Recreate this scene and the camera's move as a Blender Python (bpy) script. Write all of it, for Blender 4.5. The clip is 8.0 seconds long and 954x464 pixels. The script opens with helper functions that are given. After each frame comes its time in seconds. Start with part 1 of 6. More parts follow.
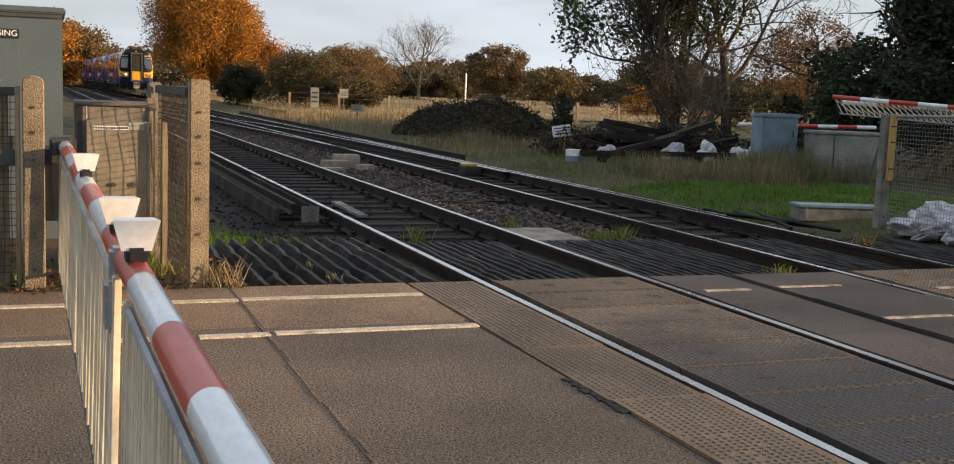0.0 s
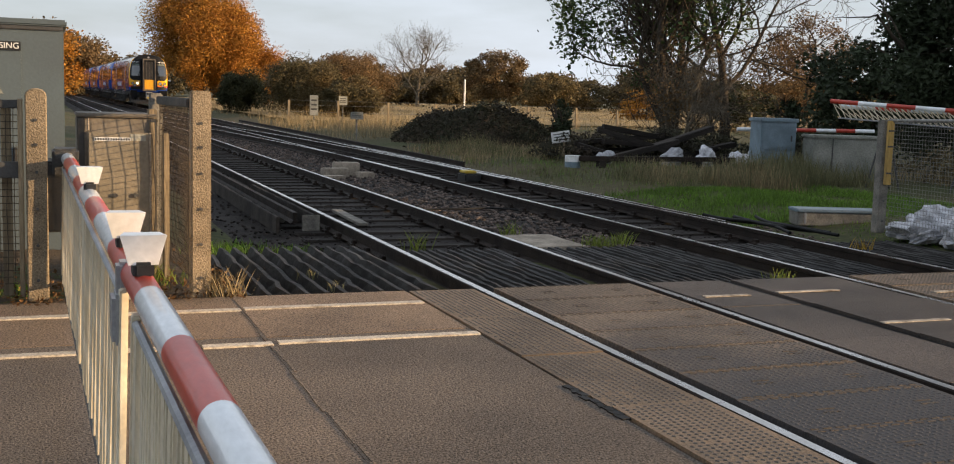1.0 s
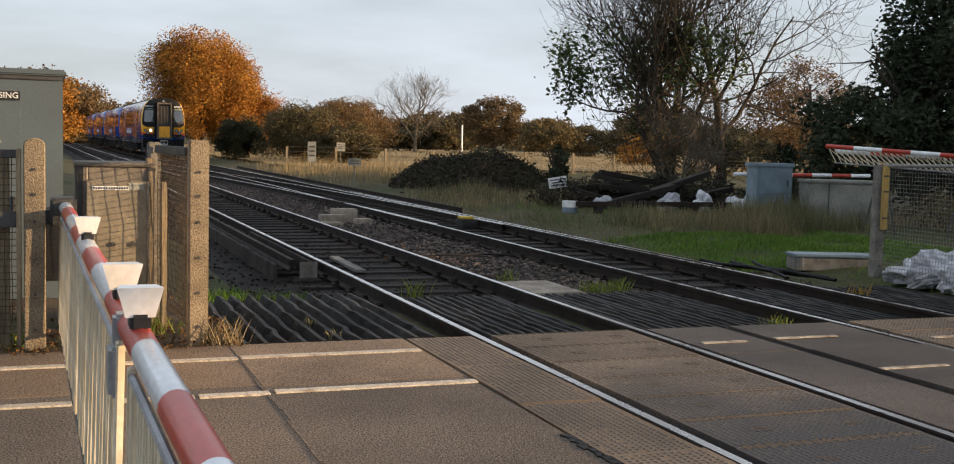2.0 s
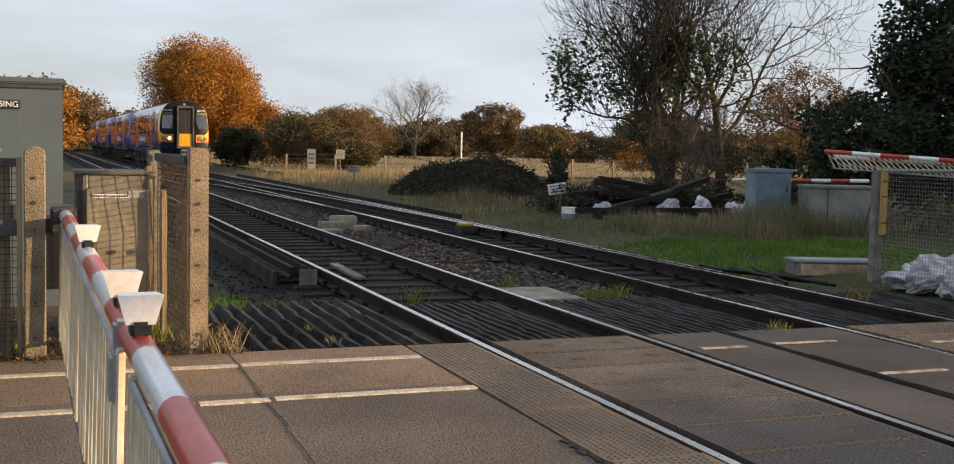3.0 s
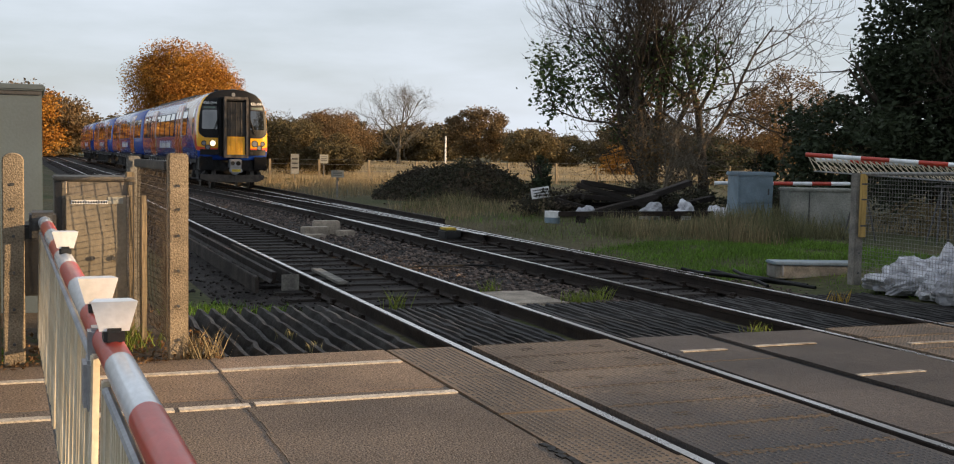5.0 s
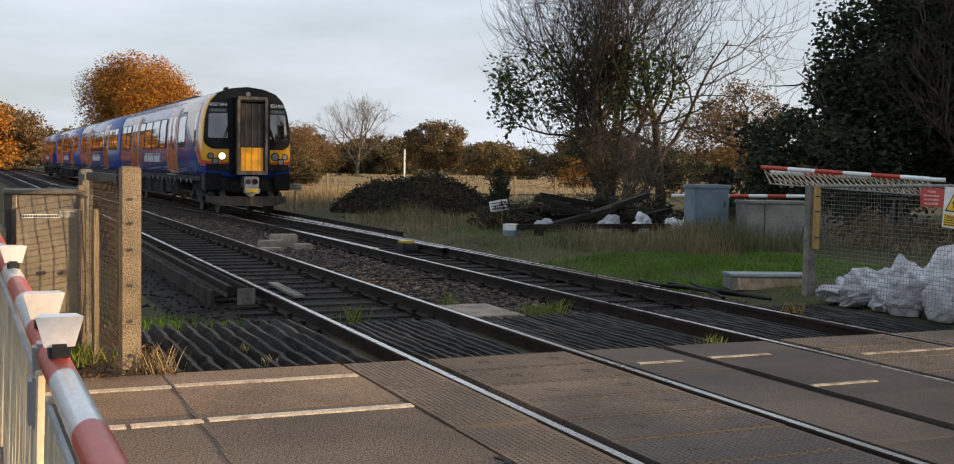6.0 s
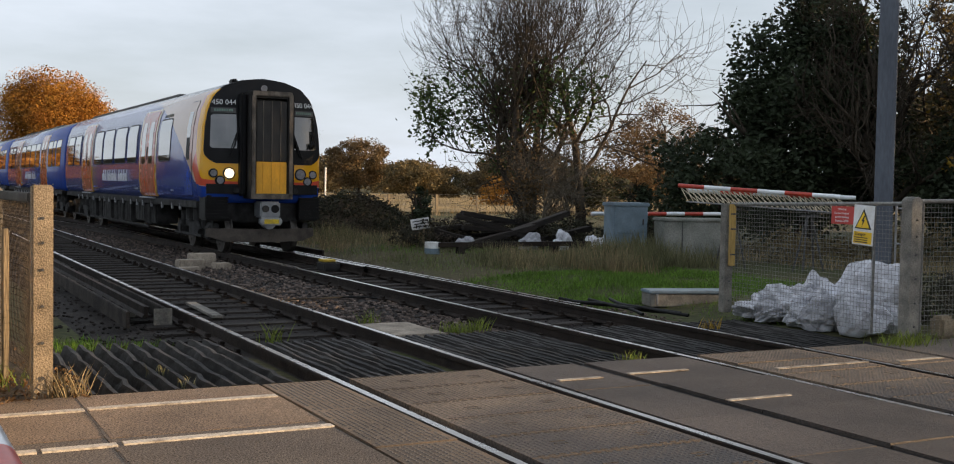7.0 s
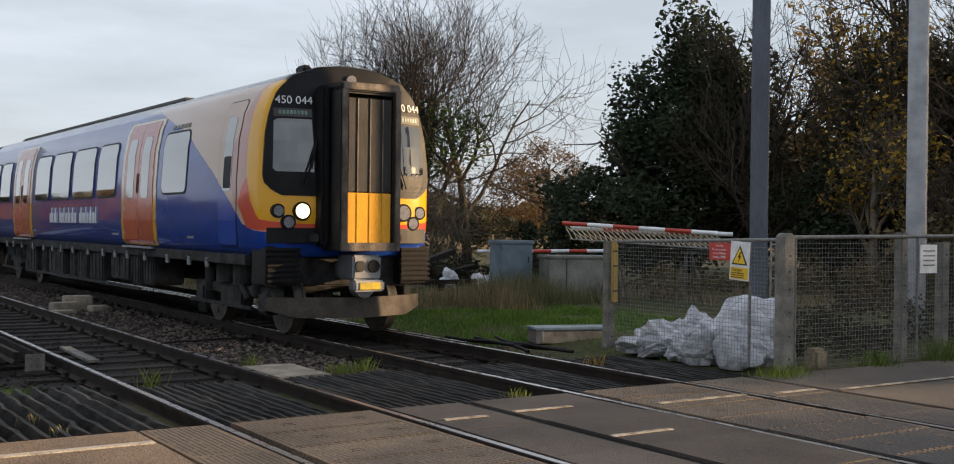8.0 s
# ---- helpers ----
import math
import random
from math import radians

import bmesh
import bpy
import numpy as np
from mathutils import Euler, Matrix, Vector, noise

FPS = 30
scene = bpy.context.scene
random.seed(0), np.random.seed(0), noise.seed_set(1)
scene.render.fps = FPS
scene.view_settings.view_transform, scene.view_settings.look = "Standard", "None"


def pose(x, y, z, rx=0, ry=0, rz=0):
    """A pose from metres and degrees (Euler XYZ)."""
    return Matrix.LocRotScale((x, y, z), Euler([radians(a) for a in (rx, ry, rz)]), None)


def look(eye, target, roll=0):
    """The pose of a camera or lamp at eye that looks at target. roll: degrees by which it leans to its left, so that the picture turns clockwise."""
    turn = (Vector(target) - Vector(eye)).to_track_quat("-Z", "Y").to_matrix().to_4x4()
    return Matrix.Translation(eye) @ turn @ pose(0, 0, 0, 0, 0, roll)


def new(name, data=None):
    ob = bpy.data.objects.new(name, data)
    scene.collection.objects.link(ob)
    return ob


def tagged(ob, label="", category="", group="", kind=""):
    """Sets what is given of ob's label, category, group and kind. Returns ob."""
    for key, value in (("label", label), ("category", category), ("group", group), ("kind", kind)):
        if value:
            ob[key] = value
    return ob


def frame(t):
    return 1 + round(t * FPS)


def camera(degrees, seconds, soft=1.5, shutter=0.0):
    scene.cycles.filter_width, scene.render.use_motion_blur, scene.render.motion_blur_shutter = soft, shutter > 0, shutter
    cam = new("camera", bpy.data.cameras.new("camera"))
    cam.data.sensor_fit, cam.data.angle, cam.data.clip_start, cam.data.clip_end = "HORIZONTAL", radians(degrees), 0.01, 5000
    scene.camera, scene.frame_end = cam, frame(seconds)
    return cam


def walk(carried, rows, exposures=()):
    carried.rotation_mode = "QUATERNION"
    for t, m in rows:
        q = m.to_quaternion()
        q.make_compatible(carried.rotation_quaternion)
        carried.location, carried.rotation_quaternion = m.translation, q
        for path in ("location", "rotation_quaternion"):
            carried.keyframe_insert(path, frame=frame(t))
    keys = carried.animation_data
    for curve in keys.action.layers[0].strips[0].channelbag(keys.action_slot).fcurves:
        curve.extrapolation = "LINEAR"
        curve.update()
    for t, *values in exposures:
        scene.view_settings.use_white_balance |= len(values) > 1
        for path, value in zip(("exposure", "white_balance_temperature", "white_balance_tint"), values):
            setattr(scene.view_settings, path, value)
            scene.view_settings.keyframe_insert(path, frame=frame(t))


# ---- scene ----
cam = camera(45.63, 8.0, soft=1.1)

# seconds, eye, yaw to the left of +y, pitch up, lean to the left
EYES = [
    (0, (-3.316, 2.478, 1.561), -20.80, -7.12, 2.14),
    (0.5, (-3.325, 2.429, 1.568), -21.08, -7.03, 2.02),
    (1, (-3.338, 2.425, 1.586), -20.79, -6.83, 1.70),
    (1.5, (-3.337, 2.422, 1.604), -20.88, -5.40, 1.66),
    (3, (-3.341, 2.392, 1.607), -20.84, -4.22, 1.26),
    (3.5, (-3.336, 2.378, 1.611), -20.99, -4.21, 1.08),
    (4, (-3.322, 2.371, 1.611), -21.07, -4.08, 1.06),
    (4.5, (-3.324, 2.362, 1.611), -21.33, -4.03, 1.08),
    (6, (-3.289, 2.364, 1.610), -23.65, -3.30, 1.01),
    (6.5, (-3.290, 2.359, 1.612), -25.82, -2.45, 1.00),
    (7, (-3.282, 2.354, 1.612), -27.58, -2.32, 1.01),
    (7.5, (-3.270, 2.353, 1.616), -30.44, -1.73, 0.91),
    (8, (-3.258, 2.353, 1.619), -33.26, -0.31, 0.69),
]


def aim(eye, yaw, pitch, lean):
    y, p = radians(yaw), radians(pitch)
    way = Vector((-math.sin(y) * math.cos(p), math.cos(y) * math.cos(p), math.sin(p)))
    return look(eye, Vector(eye) + way * 10, lean)


walk(cam, [(t, aim(eye, yaw, pitch, lean)) for t, eye, yaw, pitch, lean in EYES])

# ---- world and sun ----
SUN_AZ = radians(115)     # from +y clockwise seen from above: the sun stands over +x, behind the camera
SUN_EL = radians(8.5)
sun_way = Vector((math.sin(SUN_AZ) * math.cos(SUN_EL), math.cos(SUN_AZ) * math.cos(SUN_EL), math.sin(SUN_EL)))
sun = new("sun", bpy.data.lights.new("sun", "SUN"))
sun.data.energy, sun.data.angle, sun.data.color = 8.0, radians(0.6), (1.0, 0.68, 0.38)
sun.matrix_world = look(sun_way * 50, (0, 0, 0))

world = bpy.data.worlds.new("sky")
scene.world = world
world.use_nodes = True
wn, wl = world.node_tree.nodes, world.node_tree.links
wn.clear()
w_out, w_bg = wn.new("ShaderNodeOutputWorld"), wn.new("ShaderNodeBackground")
w_sky = wn.new("ShaderNodeTexSky")
w_sky.sky_type, w_sky.sun_disc, w_sky.sun_elevation, w_sky.sun_rotation = "NISHITA", False, SUN_EL, SUN_AZ
w_sky.air_density, w_sky.dust_density, w_sky.ozone_density = 1.0, 1.5, 1.5
w_tc, w_map, w_no = wn.new("ShaderNodeTexCoord"), wn.new("ShaderNodeMapping"), wn.new("ShaderNodeTexNoise")
w_map.inputs["Scale"].default_value = (1.0, 1.0, 4.5)
w_no.inputs["Scale"].default_value, w_no.inputs["Detail"].default_value, w_no.inputs["Roughness"].default_value = 2.6, 7, 0.55
w_ramp = wn.new("ShaderNodeValToRGB")
w_ramp.color_ramp.elements[0].position, w_ramp.color_ramp.elements[1].position = 0.36, 0.70
w_mix = wn.new("ShaderNodeMix")
w_mix.data_type = "RGBA"
w_mix.inputs[7].default_value = (7.85, 8.5, 9.5, 1)      # thin cloud
w_fac = wn.new("ShaderNodeMath")
w_fac.operation, w_fac.use_clamp = "MULTIPLY_ADD", True
w_fac.inputs[1].default_value, w_fac.inputs[2].default_value = 0.38, 0.56
wl.new(w_tc.outputs["Generated"], w_map.inputs[0])
wl.new(w_map.outputs[0], w_no.inputs["Vector"])
wl.new(w_no.outputs["Fac"], w_ramp.inputs[0])
wl.new(w_ramp.outputs[0], w_fac.inputs[0])
wl.new(w_fac.outputs[0], w_mix.inputs[0])
wl.new(w_sky.outputs[0], w_mix.inputs[6])
wl.new(w_mix.outputs[2], w_bg.inputs["Color"])
w_bg.inputs["Strength"].default_value = 0.095
wl.new(w_bg.outputs[0], w_out.inputs[0])
scene.view_settings.exposure = 0.22

# ---- materials ----
def material(name, a, b=None, rough=0.7, metal=0.0, big=1.5, fine=40.0, bump=0.15, vary=0.12, coat=0.0, island=False,
             spread=(0.35, 0.65), where="Object", stretch=(1, 1, 1), grit=0.25, through_light=0.0):
    """Two tones mixed by a broad noise, a fine noise for grain and relief, and a random tint for each object or island."""
    m = bpy.data.materials.new(name)
    m.use_nodes = True
    n, l = m.node_tree.nodes, m.node_tree.links
    bsdf = n["Principled BSDF"]
    b = b or tuple(c * 0.75 for c in a)
    if where == "Position":
        src = n.new("ShaderNodeNewGeometry").outputs["Position"]
    else:
        src = n.new("ShaderNodeTexCoord").outputs["Object"]
    mp = n.new("ShaderNodeMapping")
    mp.inputs["Scale"].default_value = stretch
    l.new(src, mp.inputs[0])
    n1, n2 = n.new("ShaderNodeTexNoise"), n.new("ShaderNodeTexNoise")
    n1.inputs["Scale"].default_value, n1.inputs["Detail"].default_value = big, 5
    n2.inputs["Scale"].default_value, n2.inputs["Detail"].default_value = fine, 4
    l.new(mp.outputs[0], n1.inputs["Vector"])
    l.new(mp.outputs[0], n2.inputs["Vector"])
    r1 = n.new("ShaderNodeMapRange")
    r1.inputs[1].default_value, r1.inputs[2].default_value = spread
    l.new(n1.outputs["Fac"], r1.inputs[0])
    mix = n.new("ShaderNodeMix")
    mix.data_type = "RGBA"
    mix.inputs[6].default_value, mix.inputs[7].default_value = (*a, 1), (*b, 1)
    l.new(r1.outputs[0], mix.inputs[0])
    info = n.new("ShaderNodeNewGeometry").outputs["Random Per Island"] if island else n.new("ShaderNodeObjectInfo").outputs["Random"]
    v1 = n.new("ShaderNodeMapRange")
    v1.inputs[3].default_value, v1.inputs[4].default_value = 1 - vary, 1 + vary
    l.new(info, v1.inputs[0])
    v2 = n.new("ShaderNodeMapRange")
    v2.inputs[1].default_value, v2.inputs[2].default_value = 0.3, 0.7
    v2.inputs[3].default_value, v2.inputs[4].default_value = 1 - grit, 1 + grit
    l.new(n2.outputs["Fac"], v2.inputs[0])
    mul = n.new("ShaderNodeMath")
    mul.operation = "MULTIPLY"
    l.new(v1.outputs[0], mul.inputs[0])
    l.new(v2.outputs[0], mul.inputs[1])
    sc = n.new("ShaderNodeVectorMath")
    sc.operation = "SCALE"
    l.new(mix.outputs[2], sc.inputs[0])
    l.new(mul.outputs[0], sc.inputs["Scale"])
    l.new(sc.outputs[0], bsdf.inputs["Base Color"])
    bsdf.inputs["Metallic"].default_value = metal
    bsdf.inputs["Coat Weight"].default_value = coat
    bsdf.inputs["Specular IOR Level"].default_value = 0.5 if rough < 0.58 else 0.18
    rr = n.new("ShaderNodeMapRange")
    rr.inputs[3].default_value, rr.inputs[4].default_value = max(rough - 0.1, 0.02), min(rough + 0.1, 1)
    l.new(n1.outputs["Fac"], rr.inputs[0])
    l.new(rr.outputs[0], bsdf.inputs["Roughness"])
    if bump:
        bp = n.new("ShaderNodeBump")
        bp.inputs["Strength"].default_value, bp.inputs["Distance"].default_value = bump, 0.02
        l.new(n2.outputs["Fac"], bp.inputs["Height"])
        l.new(bp.outputs[0], bsdf.inputs["Normal"])
    if through_light:
        tr, ms = n.new("ShaderNodeBsdfTranslucent"), n.new("ShaderNodeMixShader")
        l.new(sc.outputs[0], tr.inputs[0])
        ms.inputs[0].default_value = through_light
        l.new(bsdf.outputs[0], ms.inputs[1])
        l.new(tr.outputs[0], ms.inputs[2])
        l.new(ms.outputs[0], n["Material Output"].inputs[0])
    return m


def glowing(name, color, strength):
    m = bpy.data.materials.new(name)
    m.use_nodes = True
    bsdf = m.node_tree.nodes["Principled BSDF"]
    bsdf.inputs["Emission Color"].default_value, bsdf.inputs["Emission Strength"].default_value = (*color, 1), strength
    bsdf.inputs["Base Color"].default_value = (*color, 1)
    return m


def leaf_mat(name, a, b, vary=0.45):
    return material(name, a, b, rough=0.6, big=0.5, fine=6, bump=0, vary=vary, island=True, where="Position", through_light=0.25)


M_ASPHALT = material("asphalt", (0.150, 0.122, 0.098), (0.088, 0.075, 0.065), rough=0.85, big=0.55, fine=80, bump=0.36, grit=0.85, where="Position")
M_ASPHALT_OLD = material("asphalt_worn", (0.245, 0.178, 0.124), (0.155, 0.116, 0.085), rough=0.85, big=1.0, fine=80, bump=0.36, grit=0.8, where="Position")
M_PANEL = material("crossing_panel", (0.192, 0.143, 0.100), (0.102, 0.081, 0.062), rough=0.75, big=0.8, fine=70, bump=0.4, grit=0.3, where="Position", vary=0.10)
M_PANELDARK = material("dark_crossing_panel", (0.078, 0.065, 0.056), (0.046, 0.041, 0.038), rough=0.6, big=0.9, fine=60, bump=0.5, grit=0.35, where="Position", vary=0.2)
M_STUD = material("panel_stud", (0.11, 0.097, 0.085), (0.07, 0.066, 0.062), rough=0.6, big=1, fine=60, bump=0.3, where="Position")
M_LINEWORN = material("worn_road_paint", (0.36, 0.32, 0.265), (0.13, 0.11, 0.09), rough=0.7, big=7, fine=60, bump=0.3, grit=0.4, where="Position", spread=(0.42, 0.66))
M_LINE = material("road_paint", (0.46, 0.41, 0.34), (0.22, 0.185, 0.145), rough=0.7, big=7, fine=60, bump=0.3, grit=0.35, where="Position", spread=(0.52, 0.74))
M_DIRT = material("dirt", (0.10, 0.075, 0.05), (0.055, 0.042, 0.03), rough=0.95, big=3, fine=50, bump=0.8, grit=0.45, where="Position")
M_BALLAST = material("ballast", (0.030, 0.025, 0.022), (0.014, 0.012, 0.011), rough=0.9, big=2.0, fine=26, bump=1.0, grit=0.6, where="Position")
M_STONEDARK = material("oily_ballast_stone", (0.036, 0.030, 0.027), (0.017, 0.015, 0.014), rough=0.85, big=8, fine=80, bump=0.3, vary=0.5, island=True, where="Position")
M_STONE = material("ballast_stone", (0.145, 0.112, 0.095), (0.075, 0.060, 0.052), rough=0.85, big=8, fine=80, bump=0.3, vary=0.5, island=True, where="Position")
M_SLEEPER = material("sleeper_wood", (0.042, 0.035, 0.030), (0.019, 0.0165, 0.015), rough=0.85, big=3, fine=30, bump=0.6, vary=0.3, stretch=(0.15, 1, 1))
M_RIB = material("rib_timber", (0.036, 0.033, 0.031), (0.013, 0.0125, 0.012), rough=0.65, big=5, fine=24, bump=0.7, vary=0.3, stretch=(1, 0.25, 1))
M_RAIL = material("rail_rust", (0.035, 0.026, 0.021), (0.02, 0.016, 0.014), rough=0.7, metal=0.3, big=4, fine=60, bump=0.3, where="Position")
M_RAILTOP = material("rail_polished", (0.62, 0.60, 0.58), (0.5, 0.48, 0.46), rough=0.28, metal=1.0, big=3, fine=50, bump=0.05, grit=0.1, where="Position")
M_RUBBER = material("black_rubber", (0.012, 0.012, 0.012), rough=0.6, big=5, fine=60)
M_CONCRETE = material("concrete", (0.25, 0.203, 0.143), (0.155, 0.125, 0.088), rough=0.9, big=5, fine=75, bump=0.5, grit=0.42)
M_PALECON = material("pale_concrete", (0.36, 0.31, 0.25), (0.21, 0.18, 0.145), rough=0.9, big=5, fine=60, bump=0.4, grit=0.3)
M_GREYCON = material("grey_concrete", (0.24, 0.225, 0.195), (0.12, 0.115, 0.105), rough=0.9, big=5, fine=70, bump=0.5, grit=0.3)
M_OLDWOOD = material("weathered_wood", (0.30, 0.235, 0.15), (0.15, 0.125, 0.09), rough=0.85, big=5, fine=60, bump=0.5, stretch=(1, 1, 0.12))
# batten timber, its yellow strengthened to hold the low sun
M_BATTEN = material("sunlit_yellow_wood", (0.46, 0.31, 0.10), (0.27, 0.19, 0.08), rough=0.8, big=7, fine=60, bump=0.4, stretch=(1, 1, 0.15))
M_WIRERUST = material("rusty_wire", (0.085, 0.070, 0.055), (0.045, 0.038, 0.032), rough=0.8, metal=0.3, big=20, fine=90, bump=0.1)
M_WIRE = material("galvanised_wire", (0.22, 0.215, 0.20), (0.13, 0.125, 0.115), rough=0.55, metal=0.2, big=20, fine=90, bump=0.1)
M_STEEL = material("galvanised_steel", (0.36, 0.37, 0.39), (0.25, 0.26, 0.28), rough=0.45, metal=0.7, big=4, fine=60, bump=0.1, grit=0.12)
M_SLATE = material("dark_slate_steel", (0.09, 0.105, 0.13), (0.06, 0.07, 0.09), rough=0.5, metal=0.3, big=3, fine=40, bump=0.1, grit=0.15, stretch=(1, 1, 0.2))
M_BLUEGREY = material("blue_grey_paint", (0.17, 0.235, 0.285), (0.11, 0.155, 0.19), rough=0.5, big=3, fine=40, bump=0.1, grit=0.12)
M_PALEGREY = material("pale_grey_board", (0.30, 0.30, 0.27), (0.16, 0.17, 0.15), rough=0.8, big=2, fine=30, bump=0.2)
M_SHED = material("grey_cabinet_paint", (0.088, 0.116, 0.132), (0.076, 0.098, 0.112), rough=0.5, big=1.5, fine=40, bump=0.06, grit=0.08)
M_BEIGE = material("beige_cabinet_paint", (0.24, 0.21, 0.16), (0.17, 0.15, 0.115), rough=0.6, big=3, fine=40, bump=0.1, grit=0.12)
M_CASE = material("stained_grey_case", (0.20, 0.175, 0.14), (0.085, 0.08, 0.075), rough=0.7, big=2.2, fine=40, bump=0.1, grit=0.15)
M_DARKGREY = material("dark_grey_paint", (0.06, 0.06, 0.06), (0.035, 0.035, 0.035), rough=0.55, big=4, fine=50)
M_BLACK = material("black_paint", (0.012, 0.012, 0.013), (0.02, 0.02, 0.02), rough=0.45, big=5, fine=50, bump=0.05)
M_WHITE = material("white_paint", (0.78, 0.79, 0.80), (0.62, 0.62, 0.60), rough=0.35, big=6, fine=40, bump=0.05, grit=0.07)
M_WHITEBAND = material("white_reflective_band", (0.82, 0.86, 0.90), (0.70, 0.72, 0.74), rough=0.22, big=6, fine=60, bump=0.04, grit=0.08, stretch=(1, 0.3, 1), coat=0.4)
M_REDBAND = material("red_reflective_band", (0.48, 0.045, 0.022), (0.36, 0.034, 0.018), rough=0.34, big=6, fine=60, bump=0.04, grit=0.1, stretch=(1, 0.3, 1), coat=0.12)
M_SKIRT = material("white_skirt_bar", (0.68, 0.62, 0.49), (0.52, 0.45, 0.32), rough=0.5, big=4, fine=40, bump=0.05, grit=0.12)
M_SACK = material("white_sack", (0.55, 0.56, 0.60), (0.34, 0.345, 0.37), rough=0.6, big=5, fine=16, bump=0.9, vary=0.3, grit=0.15)
M_REDSIGN = material("red_sign", (0.50, 0.05, 0.04), (0.42, 0.045, 0.035), rough=0.45, big=3, fine=40, bump=0, grit=0.05)
M_YELSIGN = material("yellow_sign", (0.85, 0.55, 0.02), (0.75, 0.47, 0.02), rough=0.45, big=3, fine=40, bump=0, grit=0.05)
M_YELLOWBOX = material("yellow_paint", (0.62, 0.44, 0.02), (0.40, 0.28, 0.02), rough=0.5, big=8, fine=60)
M_BARK = material("bark", (0.085, 0.068, 0.05), (0.04, 0.033, 0.026), rough=0.95, big=3, fine=25, bump=0.8, stretch=(1, 1, 0.3), where="Position")
M_BARKPALE = material("pale_bark", (0.16, 0.135, 0.10), (0.09, 0.075, 0.055), rough=0.95, big=3, fine=25, bump=0.6, where="Position")
M_OAK = leaf_mat("oak_leaf_autumn", (0.40, 0.20, 0.035), (0.27, 0.115, 0.022))
M_LEAFGREEN = leaf_mat("green_leaf", (0.07, 0.10, 0.032), (0.04, 0.062, 0.022))
M_IVY = leaf_mat("ivy_leaf", (0.046, 0.060, 0.032), (0.028, 0.038, 0.021))
M_HEDGE = leaf_mat("hedge_leaf", (0.155, 0.115, 0.055), (0.085, 0.072, 0.034))
M_RUSSET = leaf_mat("russet_leaf", (0.185, 0.112, 0.048), (0.115, 0.075, 0.034))
M_OLIVE = leaf_mat("olive_leaf", (0.055, 0.055, 0.025), (0.035, 0.038, 0.018))
M_BRAMBLE = leaf_mat("bramble_leaf", (0.040, 0.044, 0.026), (0.052, 0.040, 0.029))
# tones for distant foliage, with haze and sunlight mixed into the colour
M_FAROLIVE = leaf_mat("hazed_olive_leaf", (0.12, 0.095, 0.05), (0.075, 0.066, 0.036))
M_FARRUSSET = leaf_mat("hazed_russet_leaf", (0.175, 0.115, 0.055), (0.115, 0.085, 0.045))
M_YELLEAF = leaf_mat("yellow_leaf", (0.38, 0.24, 0.03), (0.22, 0.15, 0.03))
M_GRASS = leaf_mat("green_grass", (0.13, 0.235, 0.032), (0.080, 0.140, 0.022), 0.55)
M_DRYGRASS = leaf_mat("dry_grass", (0.31, 0.24, 0.135), (0.20, 0.16, 0.09))
M_TALLWEED = leaf_mat("tall_olive_weed", (0.18, 0.165, 0.09), (0.10, 0.105, 0.05))
M_WEED = leaf_mat("weed_leaf", (0.17, 0.21, 0.035), (0.10, 0.14, 0.03))
M_LITTER = leaf_mat("fallen_leaf", (0.16, 0.085, 0.035), (0.10, 0.06, 0.03))


def dusty(mat, y0, y1, clean):
    """Lays the panel's dust thick beside the footway and lets it thin out over the carriageway."""
    n, l = mat.node_tree.nodes, mat.node_tree.links
    bsdf = n["Principled BSDF"]
    base = bsdf.inputs["Base Color"].links[0].from_socket
    pos, xyz, no = n.new("ShaderNodeNewGeometry"), n.new("ShaderNodeSeparateXYZ"), n.new("ShaderNodeTexNoise")
    no.inputs["Scale"].default_value, no.inputs["Detail"].default_value = 1.3, 6
    l.new(pos.outputs["Position"], xyz.inputs[0])
    l.new(pos.outputs["Position"], no.inputs["Vector"])
    add = n.new("ShaderNodeMath")
    add.operation = "MULTIPLY_ADD"
    add.inputs[1].default_value = 2.6
    l.new(no.outputs["Fac"], add.inputs[0])
    l.new(xyz.outputs[1], add.inputs[2])
    r = n.new("ShaderNodeMapRange")
    r.inputs[1].default_value, r.inputs[2].default_value = y0 + 1.3, y1 + 1.3
    l.new(add.outputs[0], r.inputs[0])
    mx = n.new("ShaderNodeMix")
    mx.data_type = "RGBA"
    mx.inputs[6].default_value = (*clean, 1)
    l.new(r.outputs[0], mx.inputs[0])
    l.new(base, mx.inputs[7])
    l.new(mx.outputs[2], bsdf.inputs["Base Color"])


M_PANELMID = material("dusty_crossing_panel", (0.188, 0.142, 0.102), (0.106, 0.084, 0.065), rough=0.7, big=0.9, fine=55, bump=0.5, grit=0.6, where="Position", vary=0.12)
dusty(M_PANELMID, 7.6, 9.6, (0.062, 0.060, 0.061))
M_STUDMID = material("dusty_panel_stud", (0.15, 0.125, 0.10), (0.09, 0.08, 0.07), rough=0.6, big=0.9, fine=80, bump=0.3, grit=0.3, where="Position")
dusty(M_STUDMID, 7.6, 9.6, (0.068, 0.066, 0.067))


# ---- building helpers ----
def thing(name, label, category, at=(0, 0, 0), group="", kind="", turn=0.0):
    ob = new(name)
    ob.matrix_basis = pose(*at, 0, 0, turn)
    return tagged(ob, label, category, group, kind)


